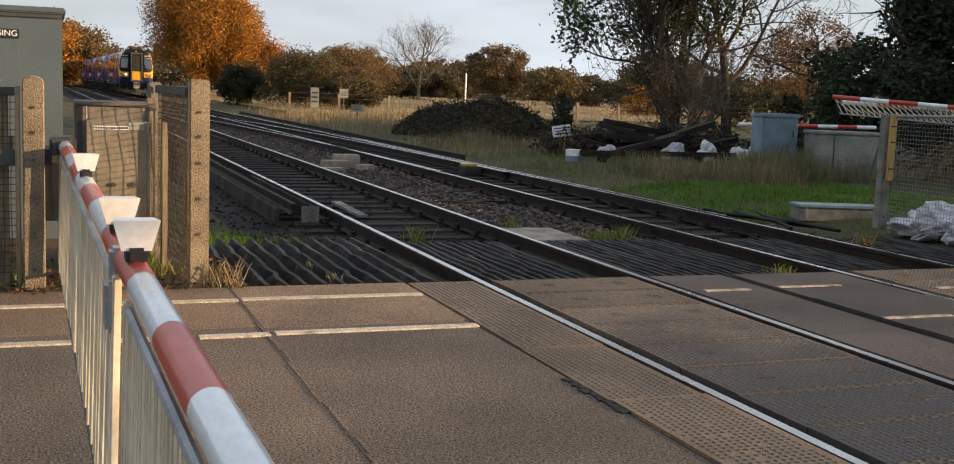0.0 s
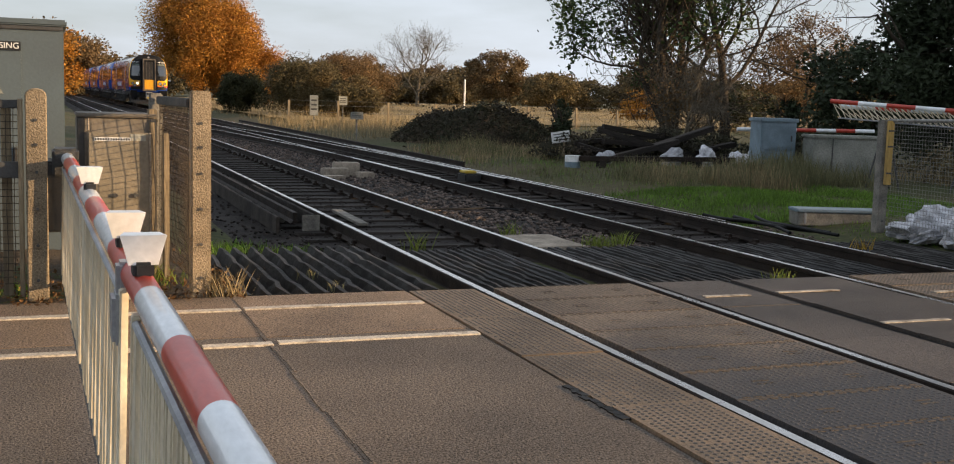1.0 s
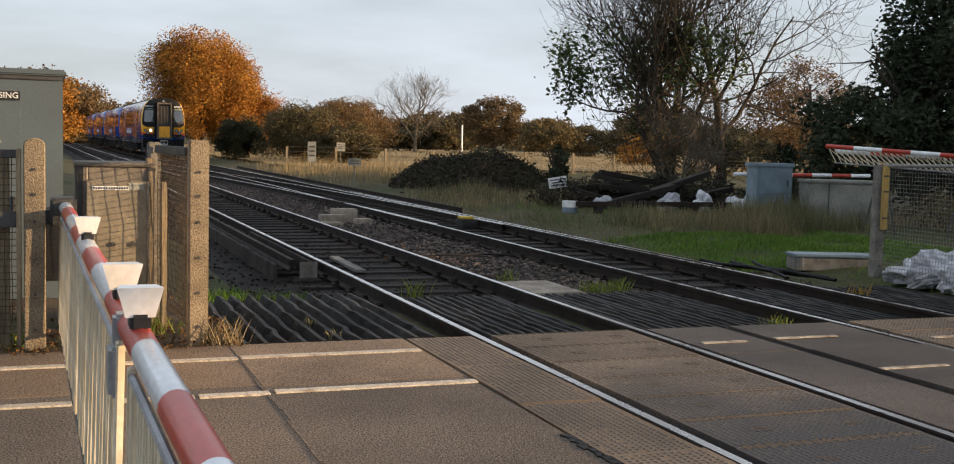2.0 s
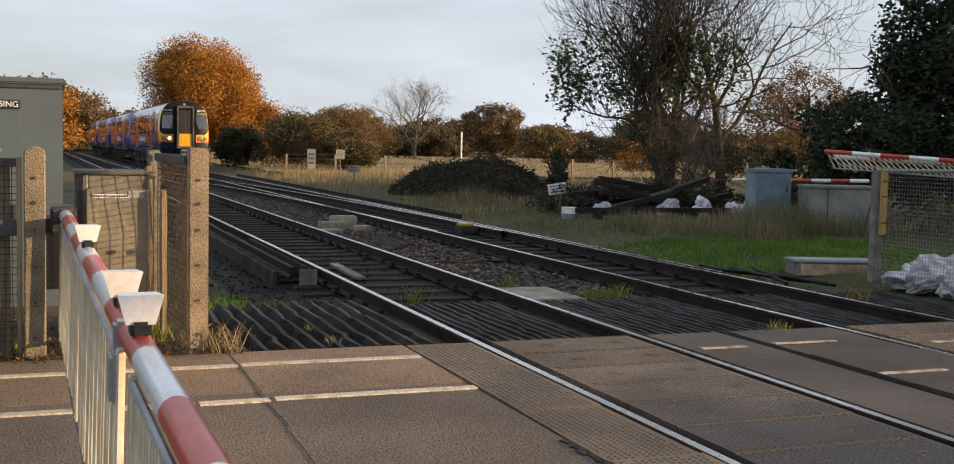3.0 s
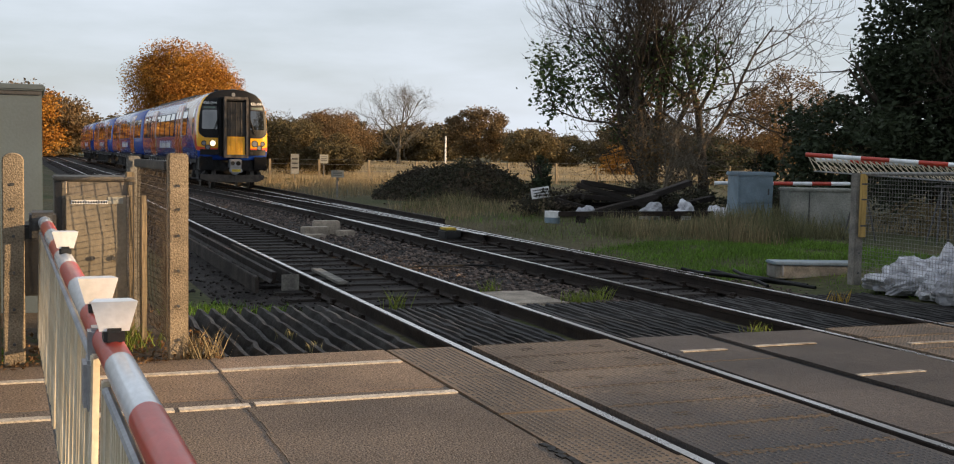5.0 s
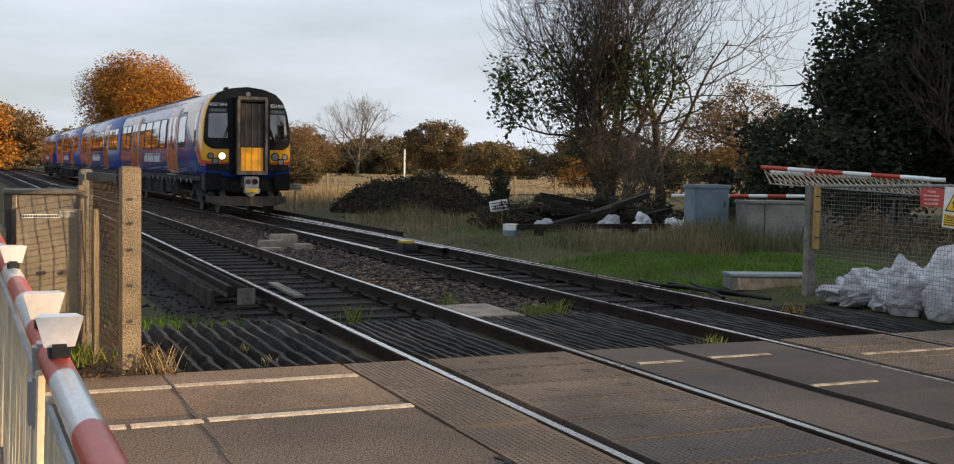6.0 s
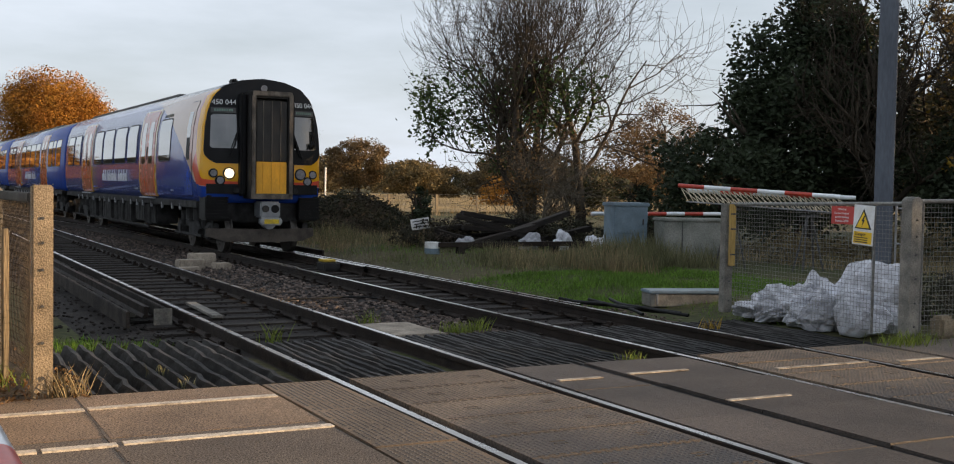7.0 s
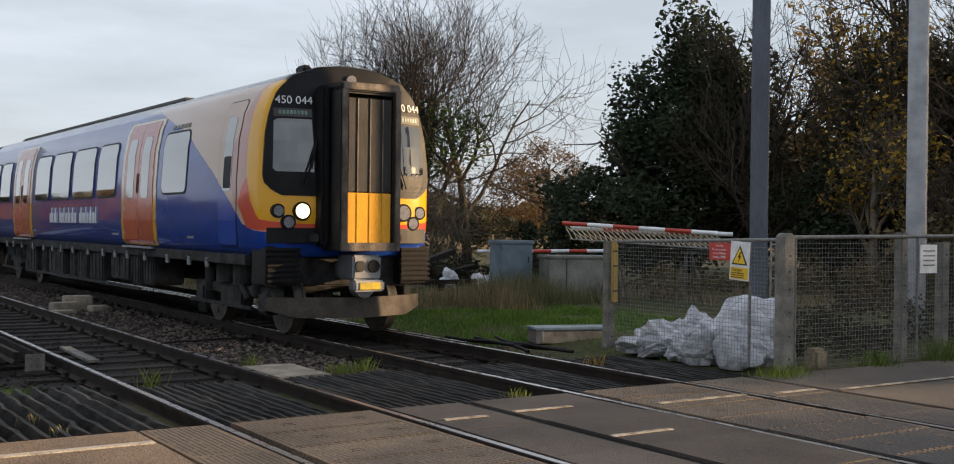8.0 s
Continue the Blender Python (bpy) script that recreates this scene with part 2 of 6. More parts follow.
def mesh_from(name, bm, mat, smooth=False):
    me = bpy.data.meshes.new(name)
    bm.to_mesh(me)
    bm.free()
    me.materials.append(mat)
    if smooth:
        for p in me.polygons:
            p.use_smooth = True
    return me


def part(name, bm, mat, parent=None, label="", smooth=False):
    ob = new(name, mesh_from(name, bm, mat, smooth))
    if parent is not None:
        ob.parent = parent
    return tagged(ob, label)


def raw(name, verts, faces, mat, parent=None, smooth=False):
    me = bpy.data.meshes.new(name)
    me.from_pydata(verts, [], faces)
    me.materials.append(mat)
    if smooth:
        for p in me.polygons:
            p.use_smooth = True
    ob = new(name, me)
    if parent is not None:
        ob.parent = parent
    return ob


def share(name, me, parent, m):
    ob = new(name, me)
    ob.parent = parent
    ob.matrix_basis = m
    return ob


def box(bm, c, s, m=None, bevel=0.0):
    """A box of size s about c, with its edges rounded."""
    r = bmesh.ops.create_cube(bm, size=1, matrix=Matrix.Translation(c) @ (m or Matrix()) @ Matrix.Diagonal((*s, 1)))
    if bevel:
        edges = list({e for v in r["verts"] for e in v.link_edges})
        bmesh.ops.bevel(bm, geom=edges, offset=bevel, segments=2, affect="EDGES")
    return bm


def boxes(*list_of, bevel=0.0):
    bm = bmesh.new()
    for c, s in list_of:
        box(bm, c, s, None, bevel)
    return bm


def tube(bm, p, q, r0, r1=None, n=12, caps=True):
    p, q = Vector(p), Vector(q)
    m = Matrix.Translation((p + q) / 2) @ (q - p).to_track_quat("Z", "Y").to_matrix().to_4x4()
    bmesh.ops.create_cone(bm, cap_ends=caps, segments=n, radius1=r0, radius2=r0 if r1 is None else r1, depth=(q - p).length, matrix=m)
    return bm


def tubes(*list_of, n=12):
    bm = bmesh.new()
    for p, q, r in list_of:
        tube(bm, p, q, r, n=n)
    return bm


def prism(bm, outline, y0, y1):
    """An outline of (x, z) drawn out along y."""
    a = [bm.verts.new((x, y0, z)) for x, z in outline]
    b = [bm.verts.new((x, y1, z)) for x, z in outline]
    k = len(a)
    for i in range(k):
        bm.faces.new((a[i], b[i], b[(i + 1) % k], a[(i + 1) % k]))
    bm.faces.new(a)
    bm.faces.new(b[::-1])
    bmesh.ops.recalc_face_normals(bm, faces=bm.faces)
    return bm


def lettering(name, words, size, m, mat, parent):
    cu = bpy.data.curves.new(name, "FONT")
    cu.body, cu.size, cu.align_x, cu.align_y, cu.extrude = words, size, "CENTER", "CENTER", 0.001
    cu.materials.append(mat)
    ob = new(name, cu)
    ob.parent = parent
    ob.matrix_basis = m
    return ob

# ---- the setting: ground, road, tracks ----
RAIL_X = (0.0, 1.505, 3.608, 5.113)
ROAD_EDGE = 11.14
rng = np.random.default_rng(7)


def ground_height(x, y):
    """Low in the track bed, a little higher on the verges, rolling far off."""
    bed = 1 - np.clip((np.abs(x - 2.55) - 4.1) / 1.2, 0, 1)
    z = -0.07 - 0.17 * bed
    near_road = np.clip((y - 11.6) / 3.0, 0, 1) * np.clip((2.0 - y) / -3.0 + 1, 0, 1)
    z = np.where(y < 11.2, -0.25, z * np.clip(near_road, 0.55, 1))
    far = np.clip((np.hypot(x, y) - 60) / 200, 0, 1)
    lump = 0.04 * np.sin(x * 1.7 + 0.6 * y) * np.cos(y * 1.1 - x * 0.4) * (1 - bed)
    return z + lump * np.clip((y - 14) / 8, 0, 1) - 0.25 * far


def axis(*spans):
    return np.unique(np.concatenate([np.arange(a, b, s) for a, b, s in spans] + [[spans[-1][1]]]))


def make_ground():
    xs = axis((-2500, -200, 230), (-200, -20, 18), (-20, 24, 0.55), (24, 90, 6), (90, 300, 30), (300, 2500, 220))
    ys = axis((-2500, -100, 240), (-100, 0, 10), (0, 60, 0.6), (60, 130, 3.5), (130, 400, 27), (400, 3000, 260))
    gx, gy = np.meshgrid(xs, ys)
    gz = ground_height(gx, gy)
    verts = np.stack([gx, gy, gz], -1).reshape(-1, 3).tolist()
    w = len(xs)
    faces = [(j * w + i, j * w + i + 1, (j + 1) * w + i + 1, (j + 1) * w + i) for j in range(len(ys) - 1) for i in range(w - 1)]
    m = material("grassland", (0.075, 0.062, 0.032), (0.04, 0.048, 0.016), rough=0.95, big=0.22, fine=9, bump=0.8, grit=0.4, where="Position")
    ob = raw("ground", verts, faces, m, smooth=True)
    fm = material("dry_field", (0.30, 0.215, 0.10), (0.20, 0.145, 0.07), rough=0.95, big=0.15, fine=5, bump=0.8, grit=0.3, where="Position")
    gx, gy = np.meshgrid(np.linspace(9, 160, 52), np.linspace(64, 205, 48))
    gz = ground_height(gx, gy) + 0.12 + 0.05 * np.sin(gx * 1.3) * np.cos(gy * 0.9)
    fv = np.stack([gx, gy, gz], -1).reshape(-1, 3).tolist()
    ff = [(j * 52 + i, j * 52 + i + 1, (j + 1) * 52 + i + 1, (j + 1) * 52 + i) for j in range(47) for i in range(51)]
    tagged(raw("field", fv, ff, fm, smooth=True), "golden dry grass field", "field", kind="structure")
    tagged(ob, "rough grassland with dry and green patches", "ground", kind="structure")


def rail_profile(x, top):
    h, f = 0.036, 0.07
    return [(x - f, top - 0.159), (x + f, top - 0.159), (x + f, top - 0.147), (x + 0.010, top - 0.125), (x + 0.010, top - 0.045),
            (x + h, top - 0.035), (x + h, top - 0.006), (x + h - 0.008, top), (x - h + 0.008, top), (x - h, top - 0.006),
            (x - h, top - 0.035), (x - 0.010, top - 0.045), (x - 0.010, top - 0.125), (x - f, top - 0.147)]


def make_rail(name, x, y0, y1, top, label, bend=None, steps=40):
    root = thing(name, label, "rail", kind="structure")
    bm = bmesh.new()
    if bend is None:
        prism(bm, rail_profile(x, top), y0, y1)
    else:
        rows = []
        for k in range(steps + 1):
            y = y0 + (y1 - y0) * k / steps
            rows.append([bm.verts.new((u + bend(y), y, v)) for u, v in rail_profile(x, top)])
        for a, b in zip(rows, rows[1:]):
            for i in range(len(a)):
                j = (i + 1) % len(a)
                bm.faces.new((a[i], b[i], b[j], a[j]))
        bmesh.ops.recalc_face_normals(bm, faces=bm.faces)
    part("rail_body", bm, M_RAIL, root)
    bm = bmesh.new()
    n = 1 if bend is None else steps
    strip = []
    for k in range(n + 1):
        y = y0 + (y1 - y0) * k / n
        dx = bend(y) if bend else 0
        strip.append([bm.verts.new((x + dx + u, y, top + 0.003)) for u in (-0.03, 0.03)])
    for a, b in zip(strip, strip[1:]):
        bm.faces.new((a[0], a[1], b[1], b[0]))
    part("running_surface", bm, M_RAILTOP, root, "bright polished running surface")
    return root


def make_tracks():
    for x in RAIL_X:
        make_rail("rail", x, -60, 40, 0.0, "steel running rail with a polished top and rusty web")
        make_rail("rail", x, 40, 420, 0.0, "steel running rail with a polished top and rusty web", bend_of, 95)
    # turnout rails between the two tracks
    def lead(shift):
        return lambda y: shift + (0.0 if y < 24 else -0.0019 * (y - 24) ** 2 if y < 50 else -1.2844 - 0.0988 * (y - 50))
    make_rail("rail", RAIL_X[2], 23, 72, 0.0, "curved switch rail of the crossover", lead(0.085))
    make_rail("rail", RAIL_X[3], 23, 80, 0.0, "curved switch rail of the crossover", lead(-0.085))
    make_rail("rail", RAIL_X[3], 15.6, 36, 0.0, "check rail beside the running rail", lambda y: 0.15)
    # conductor rails
    for x, y0, y1 in ((-0.47, 16.4, 420), (5.62, 27, 420)):
        root = thing("conductor_rail", "dark steel conductor rail on insulators", "rail", kind="structure")
        bm = bmesh.new()
        prism(bm, [(x - 0.05, -0.06), (x + 0.05, -0.06), (x + 0.02, -0.02), (x + 0.03, 0.075), (x - 0.03, 0.075), (x - 0.02, -0.02)], y0, 60)
        part("rail_body", bm, M_RAIL, root)
        ins = boxes(((0, 0, -0.11), (0.12, 0.12, 0.1)), bevel=0.01)
        me = mesh_from("insulator", ins, M_GREYCON)
        for k in range(14):
            share("insulator", me, root, pose(x, y0 + 1 + 2.6 * k, 0))
    g = thing("guard_board", "dark timber guard boards beside the conductor rail", "guard board", kind="structure")
    part("board", boxes(((-0.72, 20.0, -0.06), (0.045, 7.6, 0.2)), bevel=0.008), M_SLEEPER, g)
    part("board", boxes(((-0.25, 18.6, -0.02), (0.04, 4.6, 0.16)), bevel=0.008), M_SLEEPER, g)
    part("end_plate", boxes(((-0.30, 16.25, -0.04), (0.22, 0.03, 0.2)), bevel=0.005), M_GREYCON, g)
    # sleepers
    bm = boxes(((0, 0, -0.235), (2.55, 0.25, 0.13)), bevel=0.012)
    me = mesh_from("sleeper", bm, M_SLEEPER)
    chair = mesh_from("chair", boxes(((0, 0, -0.155), (0.30, 0.17, 0.03)), ((-0.09, 0, -0.13), (0.05, 0.1, 0.06)), ((0.09, 0, -0.13), (0.05, 0.1, 0.06)), bevel=0.006), M_RAIL)
    for k, cx in enumerate((0.752, 4.36)):
        root = thing("track_bed", "row of dark timber sleepers with rail chairs", "track", kind="structure")
        for i in range(62):
            y = 13.75 + 0.66 * i + rng.normal(0, 0.02)
            s = share("sleeper", me, root, pose(cx + rng.normal(0, 0.03), y, 0.0, 0, 0, rng.normal(0, 0.6)))
            if i < 34:
                for dx in (-0.7525, 0.7525):
                    share("chair", chair, s, pose(dx, 0, 0))
        far = bmesh.new()
        for i in range(120):
            box(far, (cx + bend_of(54.9 + 0.66 * i), 54.9 + 0.66 * i, -0.235), (2.55, 0.25, 0.13))
        tagged(part("sleepers_beyond", far, M_SLEEPER, root), kind="stuff")


def make_ballast():
    bm = bmesh.new()
    out = [(-1.6, -0.42), (-1.25, -0.24), (-0.3, -0.2), (2.5, -0.185), (5.4, -0.2), (6.2, -0.24), (6.7, -0.42)]
    prism(bm, out, 11.2, 46)
    rows = [[bm.verts.new((x + bend_of(y), y, z)) for x, z in out] for y in np.linspace(46, 420, 60)]
    for a, b in zip(rows, rows[1:]):
        for i in range(6):
            bm.faces.new((a[i], a[i + 1], b[i + 1], b[i]))
    tagged(part("ballast_bed", bm, M_BALLAST), "grey brown ballast bed under the tracks", "ballast", kind="structure")
    shapes = []
    for k in range(6):
        b = bmesh.new()
        bmesh.ops.create_icosphere(b, subdivisions=1, radius=1)
        pts = np.array([v.co[:] for v in b.verts]) * rng.uniform(0.7, 1.15, (12 if len(b.verts) == 12 else len(b.verts), 1)) * (1, 0.75, 0.6)
        shapes.append((pts, [[v.index for v in f.verts] for f in b.faces]))
        b.free()
    def scatter(name, label, mat, count, x0, x1, s0, s1, lift):
        verts, faces, base = [], [], 0
        for k in range(count):
            y = 13.9 + 34 * rng.random() ** 1.7
            x = rng.uniform(x0, x1)
            if min(abs(x - r) for r in RAIL_X) < 0.085:
                continue
            pts, fs = shapes[k % 6]
            a = rng.uniform(0, 6.28)
            c, s = math.cos(a), math.sin(a)
            size = rng.uniform(s0, s1)
            z = -0.19 + rng.uniform(0, lift) - 0.05 * (x > 6)
            p = pts @ np.array([[c, s, 0], [-s, c, 0], [0, 0, 1]]) * size + (x, y, z)
            verts += p.tolist()
            faces += [[i + base for i in f] for f in fs]
            base += len(pts)
        tagged(raw(name, verts, faces, mat), label, "ballast", kind="stuff")
    scatter("six_foot_ballast", "loose pinkish brown ballast stones between the tracks", M_STONE, 5200, 1.62, 3.50, 0.022, 0.045, 0.035)
    scatter("track_ballast", "dark oily ballast stones round the sleepers", M_STONEDARK, 5200, -1.5, 5.3, 0.018, 0.036, 0.02)
    scatter("cess_ballast", "grey loose stones along the far rail", M_STONE, 2200, 5.4, 6.7, 0.02, 0.045, 0.03)


def bend_of(y):
    """The line swings a little to the left beyond the crossover."""
    return 0.0 if y < 38 else -0.0117 * (y - 38) ** 2 / 20 if y < 48 else -0.0117 * (y - 43)


def make_ribs():
    """Rows of three-sided timbers beside the road, which keep walkers off the track."""
    def rib_mesh(w, h, length, seed):
        bm = bmesh.new()
        r = np.random.default_rng(seed)
        rows = []
        for k in range(15):
            y = length * k / 14
            j = r.normal(0, 0.006, 3)
            rows.append([bm.verts.new((-w / 2, y, 0)), bm.verts.new((w / 2, y, 0)), bm.verts.new((0.018 + j[0], y, h + j[1] * 0.8)), bm.verts.new((-0.018 + j[0], y, h + j[2]))])
        for a, b in zip(rows, rows[1:]):
            for i in range(4):
                bm.faces.new((a[i], a[(i + 1) % 4], b[(i + 1) % 4], b[i]))
        bm.faces.new(rows[0][::-1])
        bm.faces.new(rows[-1])
        bmesh.ops.recalc_face_normals(bm, faces=bm.faces)
        return mesh_from("rib", bm, M_RIB)
    long = [rib_mesh(0.125, 0.125, 2.75, k) for k in range(4)]
    slim = [rib_mesh(0.072, 0.085, 2.75, 10 + k) for k in range(4)]
    for x0, x1, set_, step, y0, top in ((-2.12, -0.12, long, 0.155, 11.2, -0.03), (0.12, 1.40, slim, 0.107, 11.2, -0.055), (1.66, 3.45, slim, 0.107, 11.2, -0.06),
                                        (3.74, 5.0, slim, 0.107, 11.2, -0.065), (5.28, 6.75, slim, 0.115, 11.2, -0.06)):
        root = thing("trespass_guard", "rows of black three-sided timber ribs along the rails", "trespass guard", kind="structure")
        part("base", boxes((((x0 + x1) / 2, y0 + 1.38, top - 0.16), (x1 - x0, 2.7, 0.04))), M_RIB, root)
        for i in range(int((x1 - x0) / step)):
            share("rib", set_[i % 4], root, pose(x0 + step * (i + 0.5), y0 + rng.uniform(-0.02, 0.04), top - 0.105, 0, rng.normal(0, 2), rng.normal(0, 0.25)))


def make_road():
    root = thing("road", "worn grey asphalt road across the railway", "road", kind="structure")
    part("carriageway", boxes(((-15.35, 3.85, -0.15), (29.4, 14.5, 0.298))), M_ASPHALT, root)
    part("carriageway", boxes(((22.1, 3.85, -0.15), (32.0, 14.5, 0.298))), M_ASPHALT, root)
    part("carriageway", boxes(((30.9, -23.4, -0.15), (14.4, 40.0, 0.29))), M_ASPHALT, root)
    # footway strip and an older patch, laid a little proud
    part("footway_strip", boxes(((-1.345, 10.36, -0.0225), (1.39, 1.5, 0.05))), M_ASPHALT_OLD, root)
    part("footway_strip", boxes(((-6.06, 10.38, -0.0235), (8.0, 1.46, 0.05))), M_ASPHALT_OLD, root)
    part("patch", boxes(((-1.36, 6.2, -0.0235), (1.42, 6.55, 0.05))), M_ASPHALT, root)
    for x0, x1, y in ((-9.5, -2.06, 10.55), (-2.03, -0.67, 10.58), (-9.5, -2.5, 9.40), (-2.47, -2.04, 9.40), (-2.0, -0.65, 9.42)):
        part("painted_line", boxes((((x0 + x1) / 2, y, 0.006), (x1 - x0, 0.085, 0.012))), M_LINE, root)
    for x0, x1, y in ((1.67, 2.1, 10.33), (2.42, 3.05, 10.39), (3.86, 4.98, 10.13), (5.3, 5.9, 10.05), (6.11, 9.0, 9.92), (2.42, 3.04, 9.08)):
        part("painted_line", boxes((((x0 + x1) / 2, y, 0.0115), (x1 - x0, 0.06, 0.008))), M_LINEWORN, root)
    # joint of broken tar down the asphalt
    tar = bmesh.new()
    for k in range(26):
        y = 3.5 + 0.28 * k
        box(tar, (-2.055 + rng.normal(0, 0.006), y, 0.0022), (0.012 + rng.uniform(0, 0.012), 0.29, 0.005))
    part("tar_joint", tar, M_ASPHALT, root)
    crack = bmesh.new()
    for k in range(9):
        box(crack, (-0.665 + rng.normal(0, 0.012), 7.35 + 0.075 * k, 0.004), (0.03 + rng.uniform(0, 0.025), 0.085, 0.010), pose(0, 0, 0, 0, 0, rng.normal(0, 12)))
    part("crack", crack, M_RUBBER, root)


def make_panels():
    """Crossing panels between and beside the rails, with rows of raised studs and open joints."""
    root = thing("crossing_deck", "worn brown crossing panels with studded tops between the rails", "crossing deck", kind="structure")

    def panel_mesh(w, d, studded, seed):
        r = np.random.default_rng(seed)
        bm = bmesh.new()
        box(bm, (0, 0, -0.1), (w, d, 0.2))
        me = mesh_from("panel", bm, M_PANEL)
        st = None
        if studded:
            verts, faces = [], []
            step = 0.042
            for i in range(int(w / step) - 1):
                for j in range(int(d / step) - 1):
                    cx, cy = -w / 2 + step * (i + 1), -d / 2 + step * (j + 1)
                    if r.random() < 0.06:
                        continue
                    b = len(verts)
                    e, t = 0.014, 0.008
                    verts += [(cx - e, cy, 0.0), (cx, cy - e * 1.3, 0.0), (cx + e, cy, 0.0), (cx, cy + e * 1.3, 0.0),
                              (cx - t, cy, 0.004), (cx, cy - t, 0.004), (cx + t, cy, 0.004), (cx, cy + t, 0.004)]
                    faces += [(b + 4, b + 5, b + 6, b + 7)] + [(b + k, b + (k + 1) % 4, b + 4 + (k + 1) % 4, b + 4 + k) for k in range(4)]
            st = bpy.data.meshes.new("studs")
            st.from_pydata(verts, [], faces)
            st.materials.append(M_STUD)
        return me, st

    spans = [(-0.63, -0.065, 1.19, True), (0.115, 1.39, 0.60, True), (1.57, 2.31, 1.2, False), (2.42, 3.54, 1.2, False),
             (3.73, 4.99, 0.60, True), (5.18, 5.97, 1.2, True), (6.06, 6.1, 1.2, False)]
    for n, (x0, x1, d, studded) in enumerate(spans[:-1]):
        w = x1 - x0
        me, st = panel_mesh(w - 0.006, d - 0.007, studded, n)
        me.materials.clear()
        me.materials.append(M_PANEL if x0 < 0 else M_PANELDARK if 1.5 < x0 < 3.6 else M_PANELMID)
        if st:
            st.materials.clear()
            st.materials.append(M_STUD if x0 < 0 else M_STUDMID)
        part("joint_filler", boxes((((x0 + x1) / 2, 3.6, -0.035), (w - 0.02, 14.9, 0.062))), M_RUBBER, root)
        for k in range(int(15.0 / d)):
            y = 11.1 - d * (k + 0.5)
            if y - d / 2 < -3.4:
                break
            p = share("panel", me, root, pose((x0 + x1) / 2 + rng.normal(0, 0.002), y, 0.004 + rng.normal(0, 0.003), rng.normal(0, 0.12), rng.normal(0, 0.12), 0))
            if st and y > 2.5:
                s = share("studs", st, p, pose(0, 0, 0.0))
                tagged(s, "raised studs")
    # dashed edge mouldings and lifting slots on the wide panels
    for x0, x1 in ((0.115, 1.39), (3.73, 4.99)):
        w, verts, faces = x1 - x0, [], []
        bars = [(-w / 2 + 0.05 + 0.075 * k, e, 0.05, 0.011) for e in (-0.275, 0.275) for k in range(int((w - 0.06) / 0.075))] + [(u, v, 0.11, 0.014) for u in (-0.32, 0.32) for v in (-0.03, 0.03)]
        for u, v, a, b in bars:
            q = len(verts)
            verts += [(u, v - b / 2, 0.0045), (u + a, v - b / 2, 0.0045), (u + a, v + b / 2, 0.0045), (u, v + b / 2, 0.0045), (u, v - b / 2, -0.002), (u + a, v - b / 2, -0.002), (u + a, v + b / 2, -0.002), (u, v + b / 2, -0.002)]
            faces += [(q, q + 1, q + 2, q + 3), (q, q + 4, q + 5, q + 1), (q + 1, q + 5, q + 6, q + 2), (q + 2, q + 6, q + 7, q + 3), (q + 3, q + 7, q + 4, q)]
        me = bpy.data.meshes.new("edge_moulding")
        me.from_pydata(verts, [], faces)
        me.materials.append(M_PANELDARK)
        for p in [c for c in root.children if c.name.startswith("panel") and abs(c.matrix_basis.translation.x - (x0 + x1) / 2) < 0.05 and c.matrix_basis.translation.y > 3.5]:
            share("edge_moulding", me, p, Matrix())
    for x in RAIL_X:
        part("flangeway", boxes(((x + 0.075, 3.6, -0.12), (0.08, 15.0, 0.1))), M_RUBBER, root, "dark flangeway gap")
    part("flangeway", boxes(((2.365, 3.6, -0.08), (0.11, 15.0, 0.12))), M_RUBBER, root, "dark open joint")
    part("flangeway", boxes(((6.03, 3.6, -0.08), (0.11, 15.0, 0.12))), M_RUBBER, root, "dark open joint")
    part("under_layer", boxes(((2.7, 3.6, -0.24), (6.7, 15.0, 0.06))), M_RUBBER, root)


make_ground()
make_ballast()
make_tracks()
make_ribs()
make_road()
make_panels()

# ---- the train ----
HALF = [(1.28, 1.14), (1.37, 1.30), (1.40, 1.65), (1.40, 2.25), (1.36, 2.85), (1.28, 3.25), (1.15, 3.55), (0.90, 3.77), (0.5, 3.91), (0.0, 3.97)]


